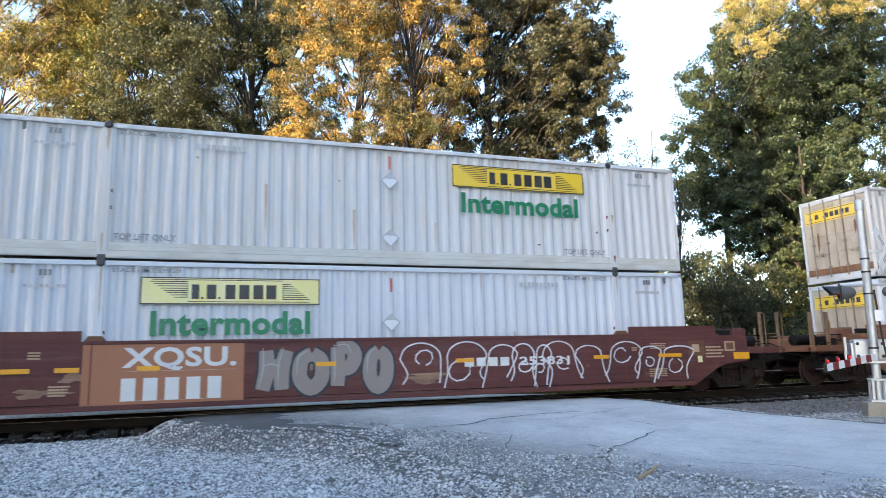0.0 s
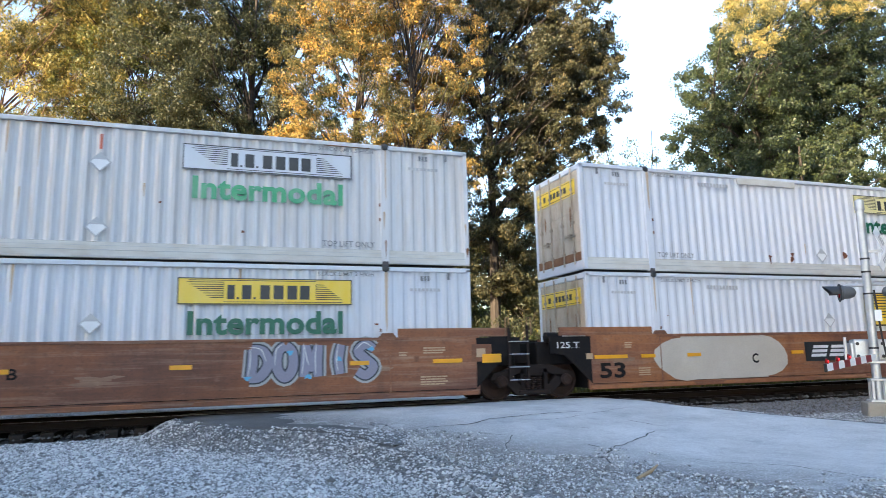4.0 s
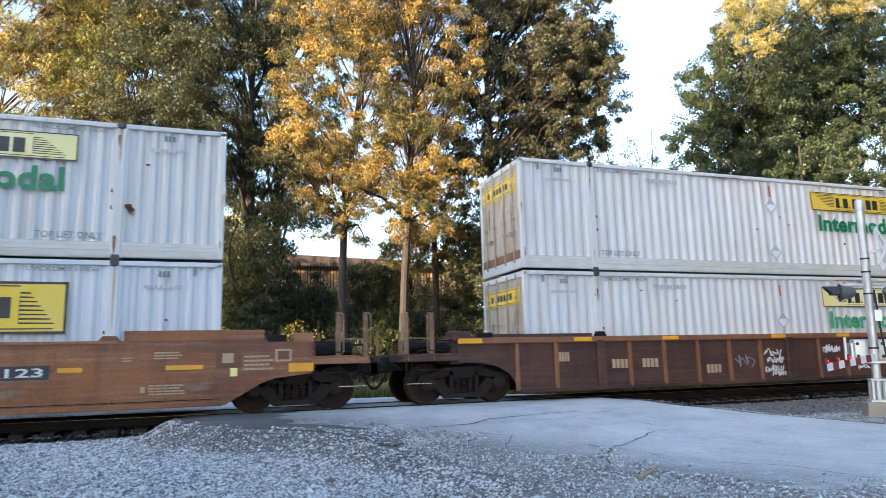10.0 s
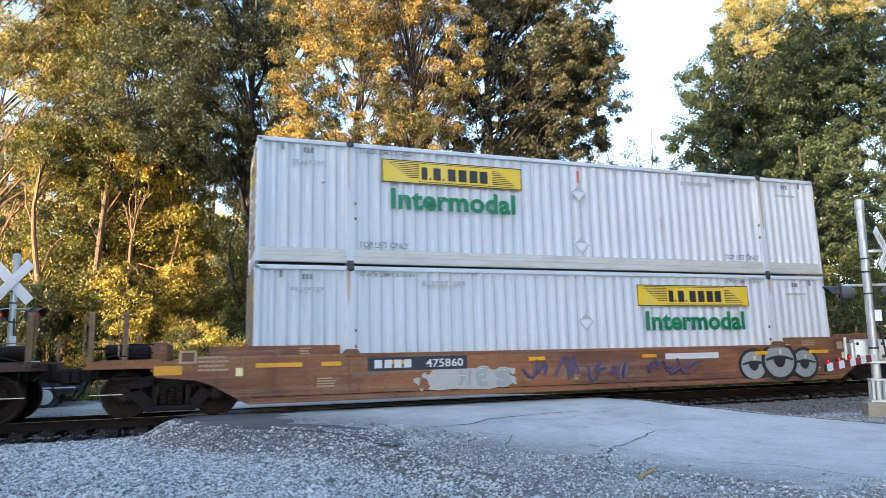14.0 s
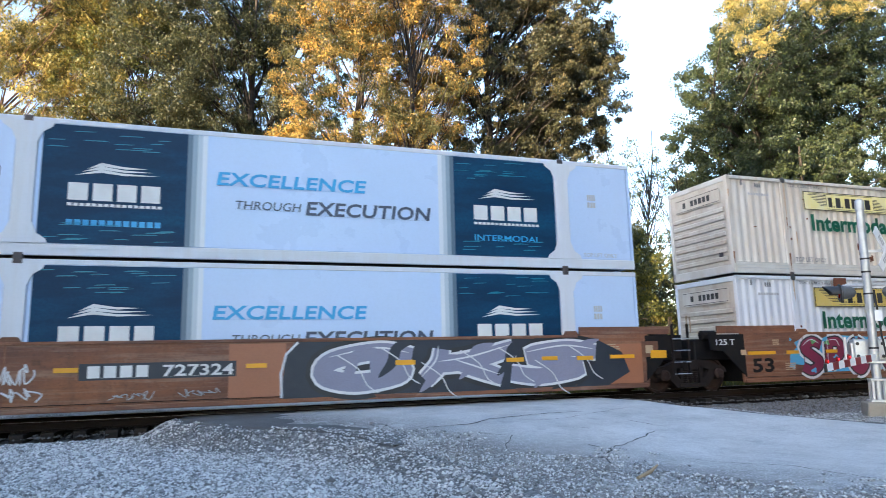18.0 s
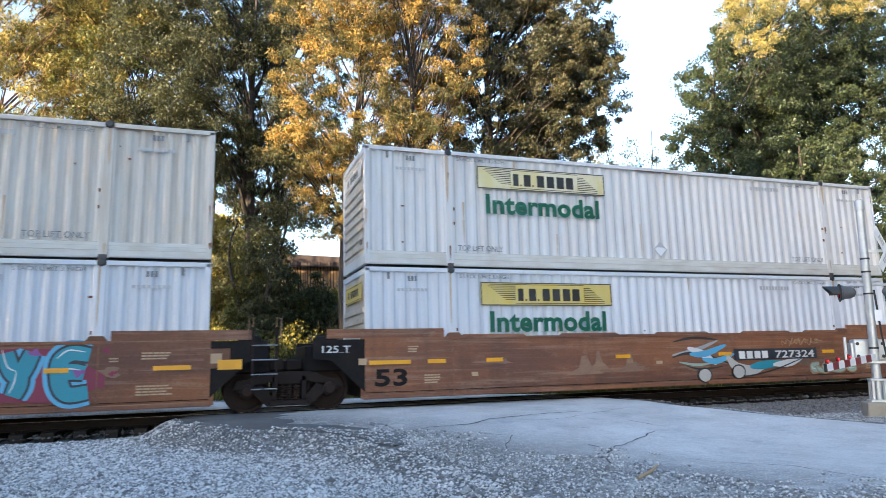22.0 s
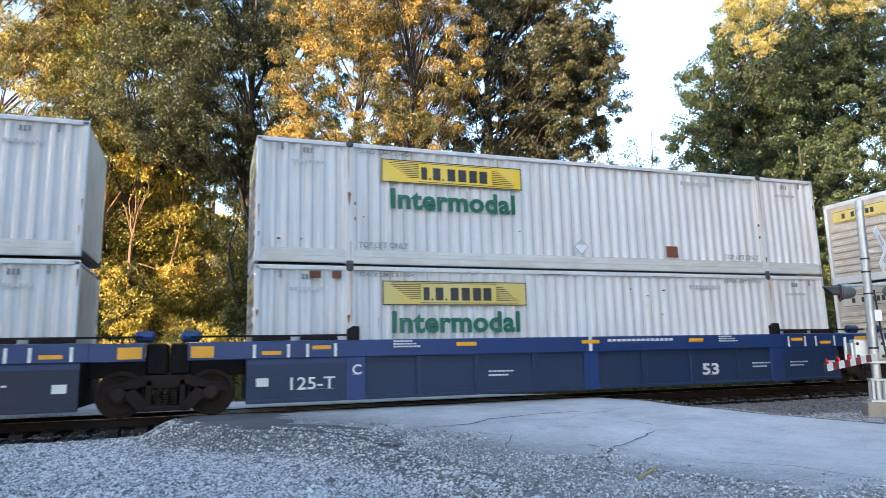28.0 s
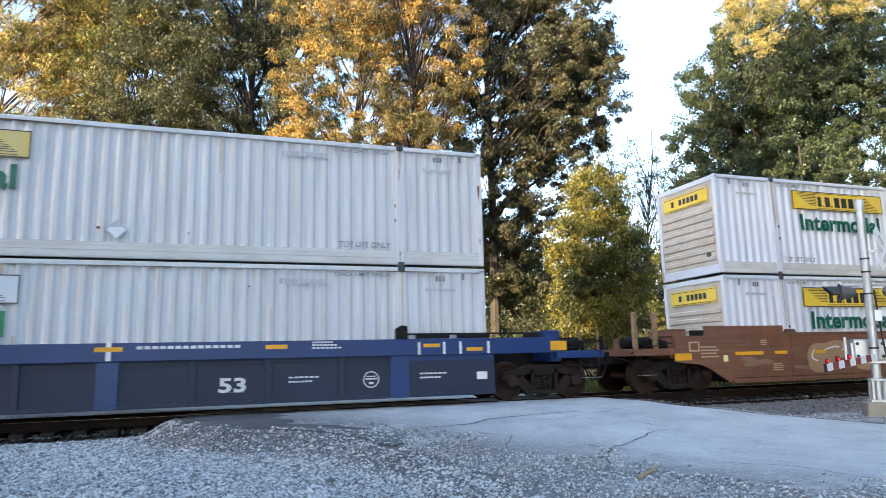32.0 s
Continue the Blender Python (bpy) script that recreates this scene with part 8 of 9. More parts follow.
# thin picket fence on the bank in front of the shed
fence = empty("picket_fence", "thin dark picket fence on the bank beyond the trees", "fence")
PICKET = surface("dark_iron", (0.03, 0.026, 0.022), (0.06, 0.05, 0.04), 0.5, 0.7, 0.3)
pk = Shape().box(-0.022, 0.022, 0.0, 0.03, 0.0, 2.9).mesh("picket", PICKET)
for i in range(64):
    part("picket", pk, None, fence).location.x = -8 + i * 0.25
for z in (0.3, 2.55):
    part("rail", Shape().box(-8.1, 8.1, -0.035, -0.004, z, z + 0.06), PICKET, fence)
fence.location = (11.2, 36.0, 5.75)

# parked pickup beyond the crossing
CARPAINT = surface("dark_blue_black_paint", (0.02, 0.022, 0.03), (0.04, 0.04, 0.045), 0.4, 0.3, 0.2)
GLASS = surface("dark_tinted_glass", (0.015, 0.017, 0.02), (0.02, 0.02, 0.02), 0.2, 0.08)
TYRE = surface("tyre_rubber", (0.02, 0.02, 0.021), (0.04, 0.04, 0.04), 0.4, 0.9)
truck = empty("pickup_truck", "dark pickup truck waiting on the far side of the crossing", "pickup truck")
part("body", Shape().prism([(-2.7, 0.5), (2.6, 0.45), (2.75, 0.7), (2.7, 1.05), (1.3, 1.15), (0.7, 1.75), (-0.8, 1.78), (-1.0, 1.15), (-2.75, 1.1)], 0.0, 1.9), CARPAINT, truck)
part("window", Shape().prism([(1.1, 1.2), (0.65, 1.66), (-0.7, 1.68), (-0.85, 1.2)], -0.01, 1.91), GLASS, truck)
part("trim_strip", Shape().box(-2.6, 2.5, -0.02, 0.0, 0.62, 0.66), ALU, truck, "bright trim strip")
part("headlamp", Shape().box(2.5, 2.76, -0.01, 0.35, 0.85, 1.0, 0.02), MARKWHITE, truck)
for x in (-1.75, 1.7):
    for y in (-0.02, 1.67):
        w = part("wheel", Shape().turned([(0, 0.22), (0.02, 0.38), (0.23, 0.38), (0.25, 0.22)], "y", (x, y, 0.38), 20), TYRE, truck, "", True)
        part("rim", Shape().turned([(-0.01, 0.05), (0.0, 0.22), (0.02, 0.24)], "y", (x, y - 0.005, 0.38), 14), ALU, w, "", True)
truck.matrix_world = pose(-6.2, 8.0, -0.16, 0, 0, 4)

# unseen trees added out of view; they block low sun and some sky
mother = tree("roadside_tree", "unseen tree added to block low sun and skylight", -54, -27, 21.0,
              [(0, 0, 15.5, 4.2, 4.2, 5.2), (0, 0, 7.0, 4.8, 4.8, 6.0)], LEAF_GREEN, BARK, 0.35, 220, 28, 0.58, 91, clump_r=1.25, fine=1.0)
rb = random.Random(17)
for x, y, s in SHADE_TREES:
    copy_thing(mother, pose(x + rb.uniform(-1, 1), y + rb.uniform(-1, 1), -0.6, 0, 0, rb.uniform(0, 360)) @ Matrix.Diagonal((s, s, s, 1)))

# ---------------------------------------------------------------- the train
TRUCK.update(truck_meshes())
BOX.update(build_cache())
CENTRES = (3.92, 27.38, 46.68, 66.34, 89.53, 112.84, 136.34, 155.76, 175.21, 198.65, 218.14, 237.66, 260.95)
LOW, UP = 0.27, 3.165
cars, boxes = [], []


def load(lower, upper):
    boxes.append((lower, LOW))
    boxes.append((upper, UP))


# unit 0: maroon car
c = smooth_car("maroon well car with sprayed tags and white numbers", MAROON, "coupler", "coupler", number=False)
plate(c, "orange_patch", -6.2, -3.2, 0.30, 1.46, INK["orange"], 0.002, "orange repainted patch")
part("lettering", lettering("XQSU.", -5.5, -3.35, 0.93, 1.40, SIDE - 0.006, 0.03), INK["white"], c, "white sprayed letters")
part("tag_stencil", bars(-5.5, -3.5, 0.36, 0.80, SIDE - 0.004, 5, 0.35, 0.004), INK["white"], c, "thick white painted bars")
fat_word(c, "HOPO", -3.0, 0.05, 0.3, 1.46, "ash", "slate", None, 5, 0.42, shine="grey")
thin_tag(c, 0.25, 8.0, 0.30, 1.46, 10, "white", 6, 0.018)
part("mark_stencil", bars(1.7, 2.9, 0.84, 1.04, SIDE - 0.004, 4), MARKWHITE, c)
part("lettering", lettering("253831", 3.1, 4.45, 0.84, 1.04, SIDE - 0.006, 0.02), MARKWHITE, c)
cars.append((c, ("coupler", "coupler")))
load(container("white corrugated container with faded yellow sign and green word", "bright", PALE, GREEN_BRIGHT, "L", "door", YELLOW, seed=1, marks="mid"),
     container("white corrugated container with yellow sign on its upper side", "white", YELLOW, GREEN_BRIGHT, "R", "door", YELLOW, seed=2, marks="two"))
# units 1 to 3: one articulated brown car
c = smooth_car("brown articulated well car unit with white-lettered number", BROWN_DULL, "coupler", "artic")
plate(c, "number_board", -4.78, -1.78, 0.82, 1.06, INK["slate"], 0.002)
part("mark_stencil", bars(-4.65, -3.5, 0.86, 1.03, SIDE - 0.004, 4), MARKWHITE, c)
part("lettering", lettering("726123", -3.25, -1.9, 0.86, 1.03, SIDE - 0.006, 0.02), MARKWHITE, c)
part("lettering", lettering("B", -1.32, -1.15, 0.83, 1.04, SIDE - 0.006, 0.02), CARBLACK, c)
fat_word(c, "DOMIS", 2.9, 5.75, 0.62, 1.5, "dusk", "slate", "grey", 8, 0.36, ("sky",))
cars.append((c, ("coupler", "artic")))
load(container("white container with yellow sign and dark green word", "bright", YELLOW, GREEN, "R", "door", YELLOW, seed=3, marks="mid"),
     container("white container with worn white sign and faded green word", "white", WHITE_BRIGHT, GREEN_FADED, "R", "door", YELLOW, seed=4, marks="two"))
c = smooth_car("brown articulated middle unit with a large grey primer patch", BROWN, "artic", "artic")
rr = random.Random(2)
part("primer_patch", Shape().prism(blob(-5.3, 0.9, 0.95, 0.56, rr, 16, 0.1), SIDE - 0.0022, SIDE).prism(blob(-2.7, 0.9, 0.85, 0.56, rr, 16, 0.05), SIDE - 0.0024, SIDE).box(-5.4, -2.6, SIDE - 0.002, SIDE, 0.34, 1.46), PRIMER, c, "pale grey primer patch")
part("lettering", lettering("C", -3.1, -2.88, 0.72, 0.98, SIDE - 0.006, 0.03), CARBLACK, c)
nb = plate(c, "name_board", -1.2, 1.35, 0.72, 1.26, INK["black"], 0.003, "black board with white blocks")
for k in range(3):
    a = -1.0 + k * 0.68
    for q in range(3):
        part("name_block", Shape().prism([(a + 0.05 * q, 0.84 + 0.12 * q), (a + 0.55 + 0.05 * q, 0.84 + 0.12 * q), (a + 0.59 + 0.05 * q, 0.92 + 0.12 * q), (a + 0.04 + 0.05 * q, 0.92 + 0.12 * q)], SIDE - 0.006, SIDE), MARKWHITE, nb)
part("white_patch", Shape().prism([(2.3, 1.40), (3.3, 1.42), (3.28, 1.02), (3.1, 0.86), (3.02, 0.62), (2.86, 0.60), (2.8, 0.95), (2.55, 1.05), (2.5, 1.2), (2.32, 1.22)], SIDE - 0.002, SIDE), PRIMER, c, "pale paint patch with ragged runs")
part("tan_patch", Shape().prism([(4.05, 1.12), (4.4, 1.16), (4.5, 0.9), (4.42, 0.55), (4.28, 0.5), (4.2, 0.8), (4.02, 0.86)], SIDE - 0.002, SIDE), PRIMER, c, "pale paint patch with ragged runs")
thin_tag(c, 1.4, 3.9, 0.4, 1.2, 2, "tan", 3, 0.012)
cars.append((c, ("artic", "artic")))
load(container("bright white container with black-bordered yellow sign", "bright", YELLOW, GREEN, "R", "door", YELLOW, True, seed=5, marks="mid"),
     container("white container with worn yellow sign and a riveted patch", "bright", PALE, GREEN, "R", "door", YELLOW, seed=6, patches=((-2.9, -0.75, 2.62, 2.80, RAILW),), rust=((-1.2, 0.55, 2), (0.9, 0.7, 1), (-1.9, 0.5, 1)), gaps=(3,)))
c = smooth_car("brown articulated end unit with a large grey-green tag", BROWN, "artic", "coupler")
cloud(c, -3.9, 0.7, 0.36, 1.46, "grey", 9)
cloud(c, -5.0, -3.3, 0.72, 1.42, "silver", 10, y=SIDE - 0.0012)
fat_word(c, "CGSOS", -3.75, 0.6, 0.3, 1.48, "mint", "black", "white", 9, 0.30, ("white", "slate"))
fat_word(c, "SCGO", -3.3, 0.2, 0.45, 1.36, "mint", "slate", None, 19, 0.22, (), 0.3, y=SIDE - 0.0115)
part("lettering", lettering("A", 1.25, 1.42, 0.85, 1.05, SIDE - 0.006, 0.02), CARBLACK, c)
plate(c, "number_board", 2.0, 5.0, 0.82, 1.08, INK["slate"], 0.002)
part("mark_stencil", bars(2.1, 3.2, 0.87, 1.04, SIDE - 0.004, 4), MARKWHITE, c)
part("lettering", lettering("726123", 3.45, 4.9, 0.87, 1.04, SIDE - 0.006, 0.02), MARKWHITE, c)
cars.append((c, ("artic", "coupler")))
load(container("bright white container with black-bordered yellow sign", "bright", YELLOW, GREEN, "R", "door", YELLOW, True, seed=7, marks="mid"),
     container("white container with rust spots along its lower edge", "white", PALE, GREEN_BRIGHT, "R", "door", YELLOW, seed=8, marks="two",
               rust=((-4.0, 1.0, 1), (-3.0, 0.62, 3), (-2.5, 0.85, 2), (-1.7, 0.6, 2), (-1.0, 0.9, 1), (0.1, 0.6, 2), (1.1, 0.55, 2), (2.6, 0.9, 2), (3.1, 0.85, 2), (3.7, 0.6, 3), (6.1, 1.1, 2))))
# unit 4: ribbed maroon car
c = ribbed_car("rusty maroon well car with ribbed sides and small white tags")
for x0, x1, z0, z1, n, ink, seed in ((-0.95, -0.2, 0.86, 1.12, 5, "white", 12), (-0.85, -0.15, 0.66, 0.9, 7, "white", 46), (-0.95, -0.2, 0.42, 0.68, 7, "white", 42), (-0.7, -0.15, 0.34, 0.5, 6, "white", 47), (1.2, 2.0, 0.92, 1.2, 6, "white", 13), (1.3, 1.95, 0.95, 1.15, 6, "white", 48),
                                  (2.3, 3.0, 0.98, 1.22, 6, "white", 14), (2.32, 2.95, 0.8, 1.02, 7, "white", 49), (2.35, 2.95, 0.62, 0.84, 6, "white", 44), (2.5, 3.05, 0.42, 0.6, 4, "white", 50), (-1.95, -1.25, 0.6, 1.05, 3, "dusk", 51)):
    scribble(c, x0, x1, z0, z1, n, ink, seed, 0.013, SIDE + 0.045)
cars.append((c, ("coupler", "coupler")))
load(container("white container with pale sign and faded green word", "white", PALE, GREEN_FADED, "R", "door", YELLOW, seed=9, marks="mid"),
     container("white container with yellow sign and green word", "white", YELLOW, GREEN_BRIGHT, "R", "door", YELLOW, seed=10, marks="two"))
# unit 5: brown single car
c = smooth_car("orange-brown well car with rust, sprayed faces and black board", BROWN, "coupler", "coupler", 1.19, number=False)
plate(c, "number_board", -5.65, -3.3, 0.80, 1.10, INK["slate"], 0.002)
part("mark_stencil", bars(-5.5, -4.6, 0.86, 1.04, SIDE - 0.034, 4), MARKWHITE, c)
part("lettering", lettering("475860", -4.3, -3.4, 0.86, 1.04, SIDE - 0.006, 0.015), MARKWHITE, c)
cloud(c, -4.4, -2.1, 0.32, 0.80, "silver", 15)
fat_word(c, "HES", -3.6, -2.2, 0.34, 0.82, "grey", "silver", None, 15, 0.3)
for tx, tz, tw, th in ((-1.9, 0.34, 0.75, 0.75), (-1.05, 0.4, 0.7, 0.66), (-0.15, 0.36, 0.55, 0.6), (0.5, 0.4, 0.55, 0.55)):
    scribble(c, tx, tx + tw, tz, tz + th, 2, "violet", int(16 + 10 * tx), 0.042)
scribble(c, 1.5, 3.3, 0.42, 0.95, 5, "violet", 46, 0.036)
plate(c, "white_patch", 2.2, 3.9, 0.88, 1.03, INK["white"], 0.002, "white scrawled strip")
for k, (x, z, r) in enumerate(((5.05, 0.66, 0.46), (6.85, 0.66, 0.46), (5.95, 0.76, 0.56))):
    dy = SIDE - 0.004 - 0.004 * k
    e = part("painted_face", Shape().prism([(x + 1.12 * r * math.cos(a), min(1.16, z + r * math.sin(a))) for a in [i * math.pi / 12 for i in range(24)]], dy, SIDE), INK["black"], c, "sprayed round face with a half-closed eye")
    part("eye", Shape().prism([(x + 0.92 * r * math.cos(a), min(1.12, z + 0.80 * r * math.sin(a))) for a in [i * math.pi / 12 for i in range(24)]], dy - 0.001, dy), INK["grey"], e)
    part("eyelid", ribbon(Shape(), [(x - 0.86 * r, z + 0.05 * r), (x - 0.3 * r, z + 0.16 * r), (x + 0.3 * r, z + 0.16 * r), (x + 0.86 * r, z + 0.05 * r)], 0.16 * r, dy - 0.002, 0.4), INK["black"], e)
    part("pupil", Shape().prism([(x + 0.38 * r * math.cos(a), z + 0.1 * r - 0.42 * r * abs(math.sin(a))) for a in [math.pi + i * math.pi / 8 for i in range(9)]], dy - 0.003, dy), INK["black"], e)
    part("glint", Shape().box(x + 0.02, x + 0.12 * r + 0.03, dy - 0.004, dy, z + 0.3 * r, z + 0.55 * r), INK["white"], e)
cars.append((c, ("coupler", "coupler")))
load(container("white container with yellow sign at its rear half", "bright", YELLOW, GREEN_BRIGHT, "R", "door", YELLOW, seed=11, marks="mid"),
     container("white container with yellow sign and green word at its front half", "bright", YELLOW, GREEN_BRIGHT, "L", "front", YELLOW, seed=12, marks="two"))
# units 6 to 8: second articulated brown car
c = smooth_car("brown articulated well car unit with a dark sprayed mural", BROWN_DULL, "coupler", "artic")
plate(c, "number_board", -4.8, -1.9, 0.78, 1.1, INK["slate"], 0.002)
scribble(c, -6.3, -5.5, 0.7, 1.15, 5, "white", 21, 0.016)
scribble(c, -6.1, -5.4, 0.4, 0.75, 3, "white", 51, 0.016)
part("mark_stencil", bars(-4.65, -3.5, 0.82, 1.05, SIDE - 0.004, 4), MARKWHITE, c)
part("lettering", lettering("727324", -3.3, -1.95, 0.82, 1.05, SIDE - 0.006, 0.02), MARKWHITE, c)
scribble(c, -4.3, -3.4, 0.36, 0.55, 5, "grey", 22, 0.010)
scribble(c, -3.0, -2.2, 0.38, 0.58, 4, "grey", 52, 0.010)
plate(c, "orange_patch", -2.05, -0.9, 0.34, 1.44, INK["orange"], 0.0015, "orange sprayed patch")
mu = part("mural", Shape().prism([(-1.0, 0.26), (6.9, 0.26), (7.6, 0.6), (7.4, 1.1), (6.6, 1.46), (-0.7, 1.46), (-0.9, 1.2)], SIDE - 0.004, SIDE), INK["slate"], c, "dark blue-grey sprayed mural with pale shapes")
part("mural_edge", Shape().tube([(-0.98, SIDE - 0.006, 0.3), (-1.0, SIDE - 0.006, 0.8), (-0.9, SIDE - 0.006, 1.2), (-0.65, SIDE - 0.006, 1.45)], 0.03, 5), INK["white"], mu)
fat_word(c, "GKS", -0.4, 6.6, 0.36, 1.44, "dusk", "white", "black", 33, 0.36, (), 0.25, y=SIDE - 0.006)
for k in range(7):
    x, z = 0.5 + 0.95 * k, 0.75 + 0.2 * math.sin(2.2 * k)
    part("pale_shape", ribbon(Shape(), [(x - 0.35, z - 0.25), (x - 0.05, z + 0.05), (x + 0.1, z + 0.4), (x + 0.55, z + 0.55)], 0.26, SIDE - 0.0145, 0.9), INK[("dusk", "slate", "dusk")[k % 3]], mu)
    part("pale_line", Shape().tube([(p, SIDE - 0.014, q) for p, q in curve([(x - 0.3, z + 0.4), (x + 0.15, z + 0.1), (x + 0.35, z - 0.25), (x + 0.6, z - 0.42)], 4)], 0.014, 5), INK["white"], mu)
for x in (1.5, 4.2, 6.1):
    part("reflector", Shape().box(x, x + 0.45, SIDE - 0.03, SIDE, 0.92, 1.02), ROAD_YELLOW, c)
plate(c, "orange_patch", 6.3, 8.0, 0.32, 1.3, INK["orange"], 0.0015, "orange sprayed patch")
cars.append((c, ("coupler", "artic")))
load(reefer("smooth white refrigerated container with dark teal printed panels", 1), reefer("smooth white refrigerated container with cyan and slate lettering", 2))
c = smooth_car("brown articulated middle unit covered with colourful sprayed tags", BROWN_DULL, "artic", "artic")
cloud(c, -6.5, -1.5, 0.36, 1.45, "sky", 24)
fat_word(c, "SPONK", -6.25, -1.7, 0.30, 1.48, "wine", "black", "white", 24, 0.30, ("green", "sky"))
for k in range(3):
    a = -0.78 + 0.66 * k
    part("name_block", Shape().box(a, a + 0.54, SIDE - 0.003, SIDE, 0.80, 1.26), INK["wine"], c, "dark red block in place of a name")
scribble(c, -1.45, -0.75, 0.36, 0.75, 5, "black", 25, 0.016)
cloud(c, 1.5, 6.2, 0.34, 1.42, "wine", 26)
fat_word(c, "REHYE", 1.75, 6.05, 0.32, 1.48, "teal", "slate", "sky", 26, 0.34, ("purple",))
cars.append((c, ("artic", "artic")))
load(container("white container with gold sign, dark green word and a red-brown patch", "bright", GOLD, GREEN, "L", "front", WHITE_OLD, seed=13, marks="none2", patches=((-4.45, -3.95, 2.55, 2.85, RUST), (0.1, 0.3, 2.5, 2.62, RAILW))),
     container("weathered white container with clusters of rust holes", "old", PALE, GREEN, "L", "front", FRONTW, seed=14,
               rust=((-3.1, 0.9, 2), (-2.9, 0.6, 2), (-2.0, 0.5, 3), (-1.6, 0.5, 3), (0.0, 0.9, 3), (-0.4, 0.85, 4), (0.3, 0.6, 3), (-0.6, 0.55, 2), (2.6, 1.1, 4), (2.9, 0.8, 4), (2.5, 0.6, 4), (3.0, 0.6, 3))))
c = smooth_car("brown articulated end unit with a blue and white cartoon-like tag", BROWN_DULL, "artic", "coupler", wheel=True, lugs=(-5.0, -2.4, 0.4, 3.2, 5.4))
for x, z, w in ((-2.6, 0.62, 0.55), (-2.2, 0.72, 0.3), (-1.3, 0.66, 0.35)):
    part("tan_patch", Shape().prism([(x - w, z - 0.06), (x + w, z - 0.04), (x + 0.35 * w, z + 0.14), (x + 0.1 * w, z + 0.42), (x - 0.15 * w, z + 0.40), (x - 0.3 * w, z + 0.12)], SIDE - 0.002 - 0.0006 * abs(x), SIDE), WORN, c, "pale worn smear")
for k, (ink, w, run) in enumerate((("black", 0.07, ((0.05, 1.32), (0.7, 1.42), (1.5, 1.36))), ("grey", 0.10, ((1.5, 1.34), (0.8, 1.12), (0.0, 0.98))), ("black", 0.08, ((0.0, 0.92), (0.5, 1.02), (1.2, 0.92), (1.9, 0.7))),
                                  ("white", 0.20, ((0.5, 1.16), (1.0, 0.98), (1.4, 0.72))), ("sky", 0.17, ((0.55, 1.0), (1.05, 1.0), (1.75, 1.22))), ("sky", 0.16, ((0.95, 0.86), (1.4, 0.8), (2.0, 0.98))),
                                  ("black", 0.05, ((0.4, 0.7), (0.9, 0.6), (1.6, 0.66))), ("mint", 0.07, ((0.2, 0.8), (0.7, 0.72), (1.2, 0.74))), ("silver", 0.30, ((1.75, 0.92), (2.05, 0.62), (2.5, 0.52), (3.0, 0.62))),
                                  ("teal", 0.22, ((2.5, 0.62), (3.0, 0.66), (3.7, 0.72))), ("white", 0.2, ((3.3, 0.66), (3.9, 0.70), (4.4, 0.86))), ("black", 0.04, ((1.7, 0.42), (2.4, 0.38), (3.4, 0.54), (4.5, 0.86))))):
    part("paint_stroke", ribbon(Shape(), run, w, SIDE - 0.003 - 0.0016 * k, 0.7), INK[ink], c, "sprayed curling stroke")
for x, z, r in ((0.98, 0.44, 0.2), (2.1, 0.5, 0.2)):
    e = part("paint_disc", Shape().prism(blob(x, z, r * 1.15, r, rr, 16, 0.03), SIDE - 0.024, SIDE), INK["black"], c, "sprayed round with a dark rim")
    part("disc_fill", Shape().prism(blob(x, z, r * 0.95, r * 0.82, rr, 16, 0.03), SIDE - 0.026, SIDE), INK["silver"], e)
plate(c, "number_board", 2.0, 4.9, 0.80, 1.1, INK["slate"], 0.027)
part("mark_stencil", bars(2.15, 3.2, 0.84, 1.04, SIDE - 0.028, 4), MARKWHITE, c)
part("lettering", lettering("727324", 3.4, 4.8, 0.84, 1.04, SIDE - 0.031, 0.02), MARKWHITE, c)
scribble(c, 3.6, 5.2, 1.15, 1.4, 7, "tan", 28, 0.012)
spray(c, 4.6, 6.4, 0.35, 0.75, 4, "mint", "tan", None, 29)
cars.append((c, ("artic", "coupler")))
load(container("white container with gold sign and dark green word", "bright", GOLD, GREEN, "L", "front", GOLD, seed=15, marks="none2"),
     container("off-white container with pale sign and dark green word", "white", PALE_OLD, GREEN, "L", "front", WHITE_OLD, seed=16))
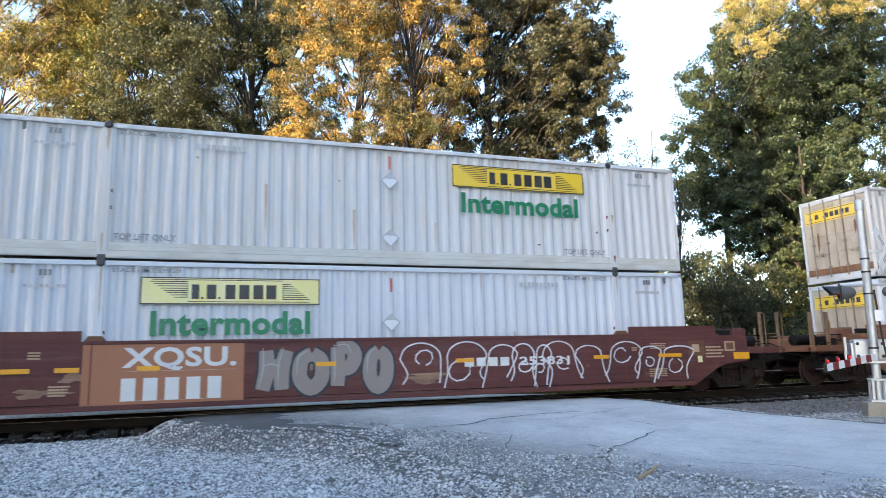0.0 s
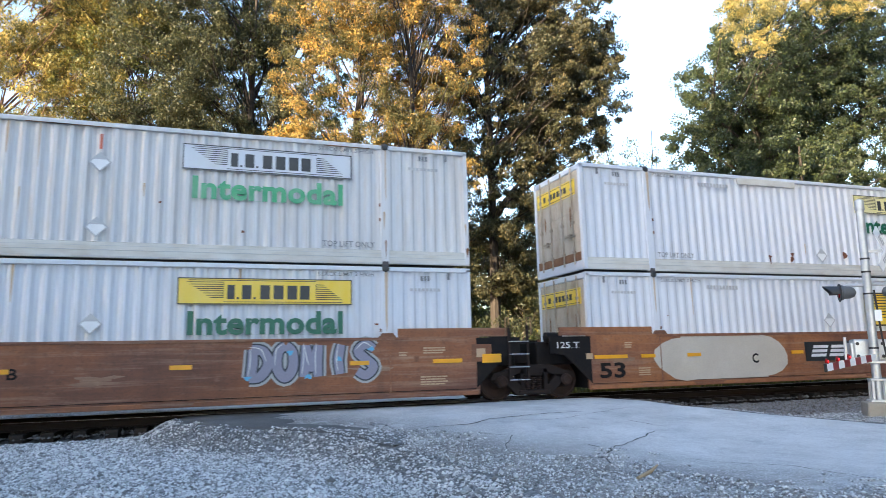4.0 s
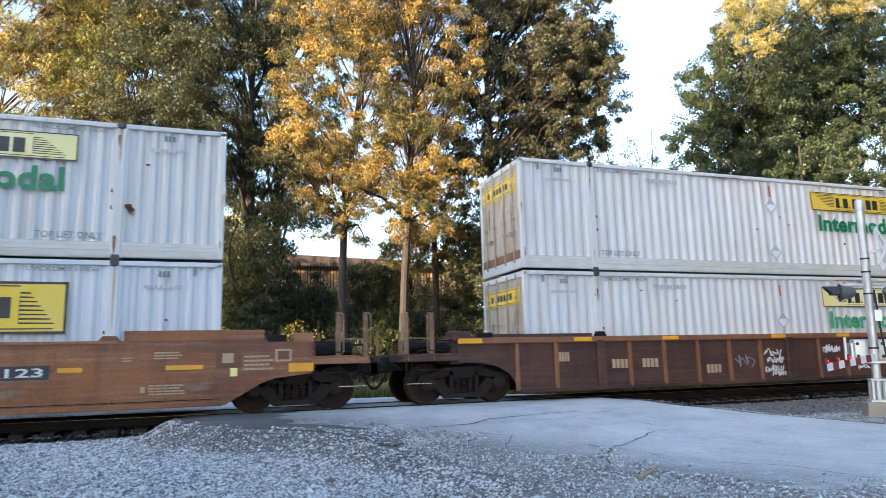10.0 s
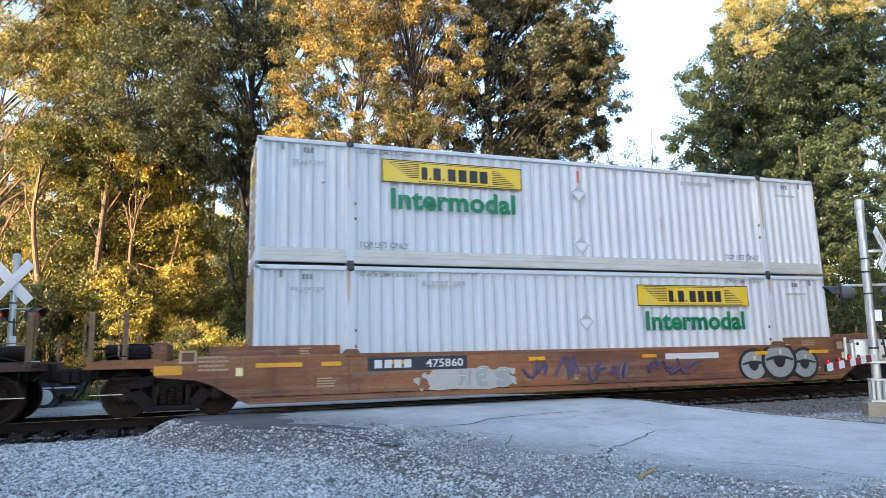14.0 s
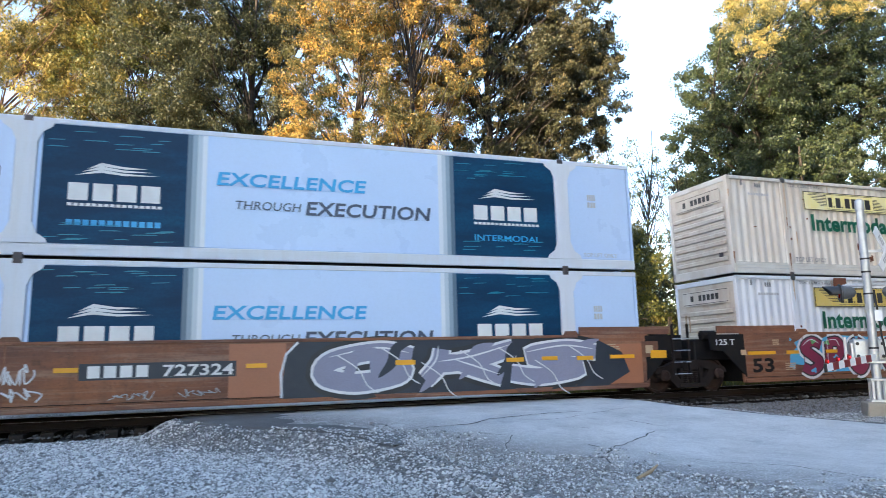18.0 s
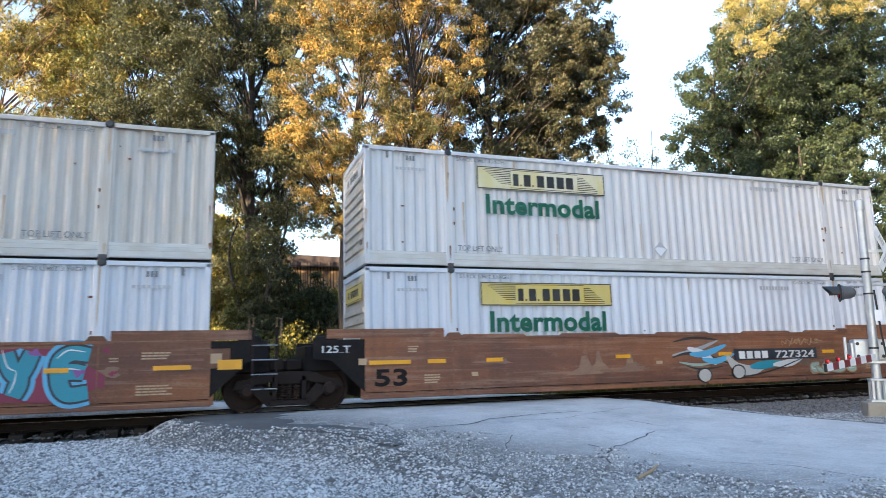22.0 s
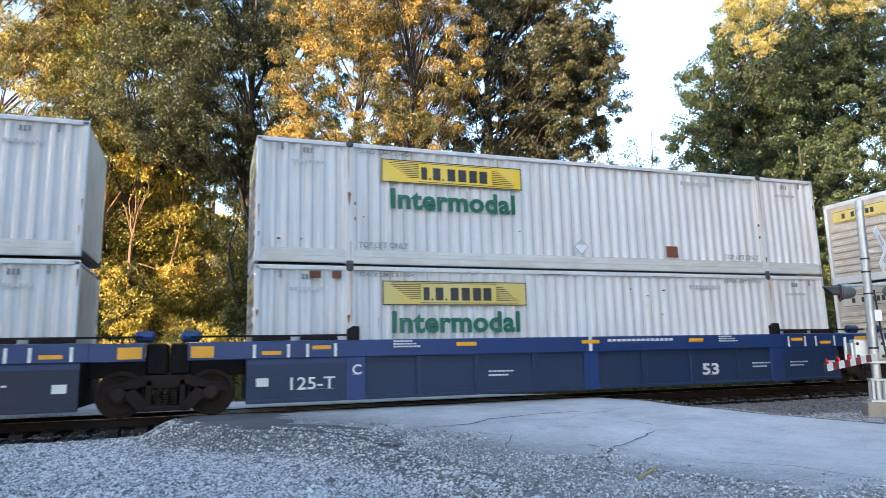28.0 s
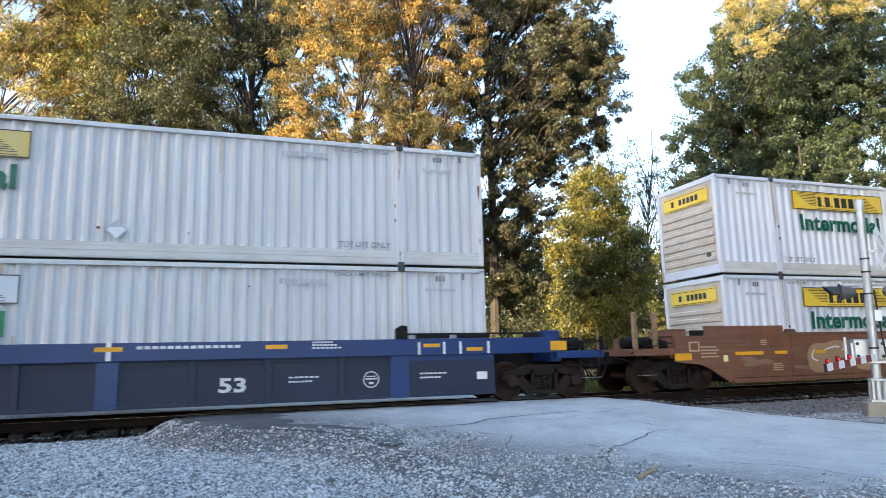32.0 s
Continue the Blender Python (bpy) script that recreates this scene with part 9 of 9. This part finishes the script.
# units 9 to 11: articulated blue car
for k, (le, ri, letter, num) in enumerate((("coupler", "artic", "B", "888814"), ("artic", "artic", "C", ""), ("artic", "coupler", "A", "888814"))):
    cars.append((blue_car("blue articulated well car unit with white markings", le, ri, letter, num), (le, ri)))
load(container("white container with pale sign and dark green word", "white", PALE_OLD, GREEN, "L", "front", GOLD, seed=17, marks="far"),
     container("white container with gold sign and grimy lower rail", "white", GOLD, GREEN, "L", "front", YELLOW, seed=18))
load(container("white container with gold sign and two red-brown patches", "white", GOLD, GREEN, "L", "front", GOLD, seed=19, marks="none2", patches=((-6.9, -6.65, 2.6, 2.75, RUST), (-6.4, -6.2, 2.6, 2.75, RUST))),
     container("white container with yellow sign and a red-brown patch", "white", YELLOW, GREEN, "L", "front", PALE, seed=20, patches=((2.62, 2.98, 0.42, 0.72, RUST),)))
load(container("white container with white sign and dark green word", "white", WHITE_BRIGHT, GREEN_BRIGHT, "L", "front", WHITE_OLD, seed=21, marks="none2"),
     container("white container with gold sign and rusty front wall", "white", GOLD, GREEN, "L", "front", GOLD, seed=22))
# unit 12: the next brown car
c = smooth_car("faded red-brown well car with pale tags", BROWN_DK, "coupler", "coupler", number=False)
spray(c, -5.5, 3.0, 0.35, 1.3, 9, "tan", "tan", None, 33)
cars.append((c, ("coupler", "coupler")))
load(container("white container with yellow sign and green word", "bright", YELLOW, GREEN, "L", "front", YELLOW, seed=23, marks="mid"),
     container("white container with yellow sign on its upper half", "bright", YELLOW, GREEN, "L", "front", YELLOW, seed=24))

# bogies: at coupler ends each car has its own, articulated units share the one at their right end
for c, (le, ri) in cars:
    if le == "coupler":
        bogie(c, -9.65)
    bogie(c, 9.65 if ri == "coupler" else 9.74)

# distance run, in metres, second by second
RUN = (0, 7.43, 14.87, 22.23, 29.58, 36.91, 44.34, 51.89, 59.41, 66.83, 74.17, 81.52, 88.99, 96.44, 103.86, 111.28, 118.75, 126.33, 133.87, 141.43, 148.81, 156.33, 163.82, 171.35, 178.88, 186.5, 193.98, 201.53, 209.17, 216.69, 224.29, 231.95, 239.49)


def motions():
    for (c, _), x in zip(cars, CENTRES):
        walk(c, [(float(t), pose(x - s, 0, 0)) for t, s in enumerate(RUN)])
    for k, (b, z) in enumerate(boxes):
        walk(b, [(float(t), pose(CENTRES[k // 2] - s, 0, z)) for t, s in enumerate(RUN)])
    steps = [i / 15 for i in range(481)]
    turn = [-math.degrees(float(np.interp(t, range(33), RUN)) / WR) for t in steps]
    for w in WHEELSETS:
        at = w.location.copy()
        walk(w, [(t, pose(at.x, at.y, at.z, 0, a, 0)) for t, a in zip(steps, turn)])


motions()
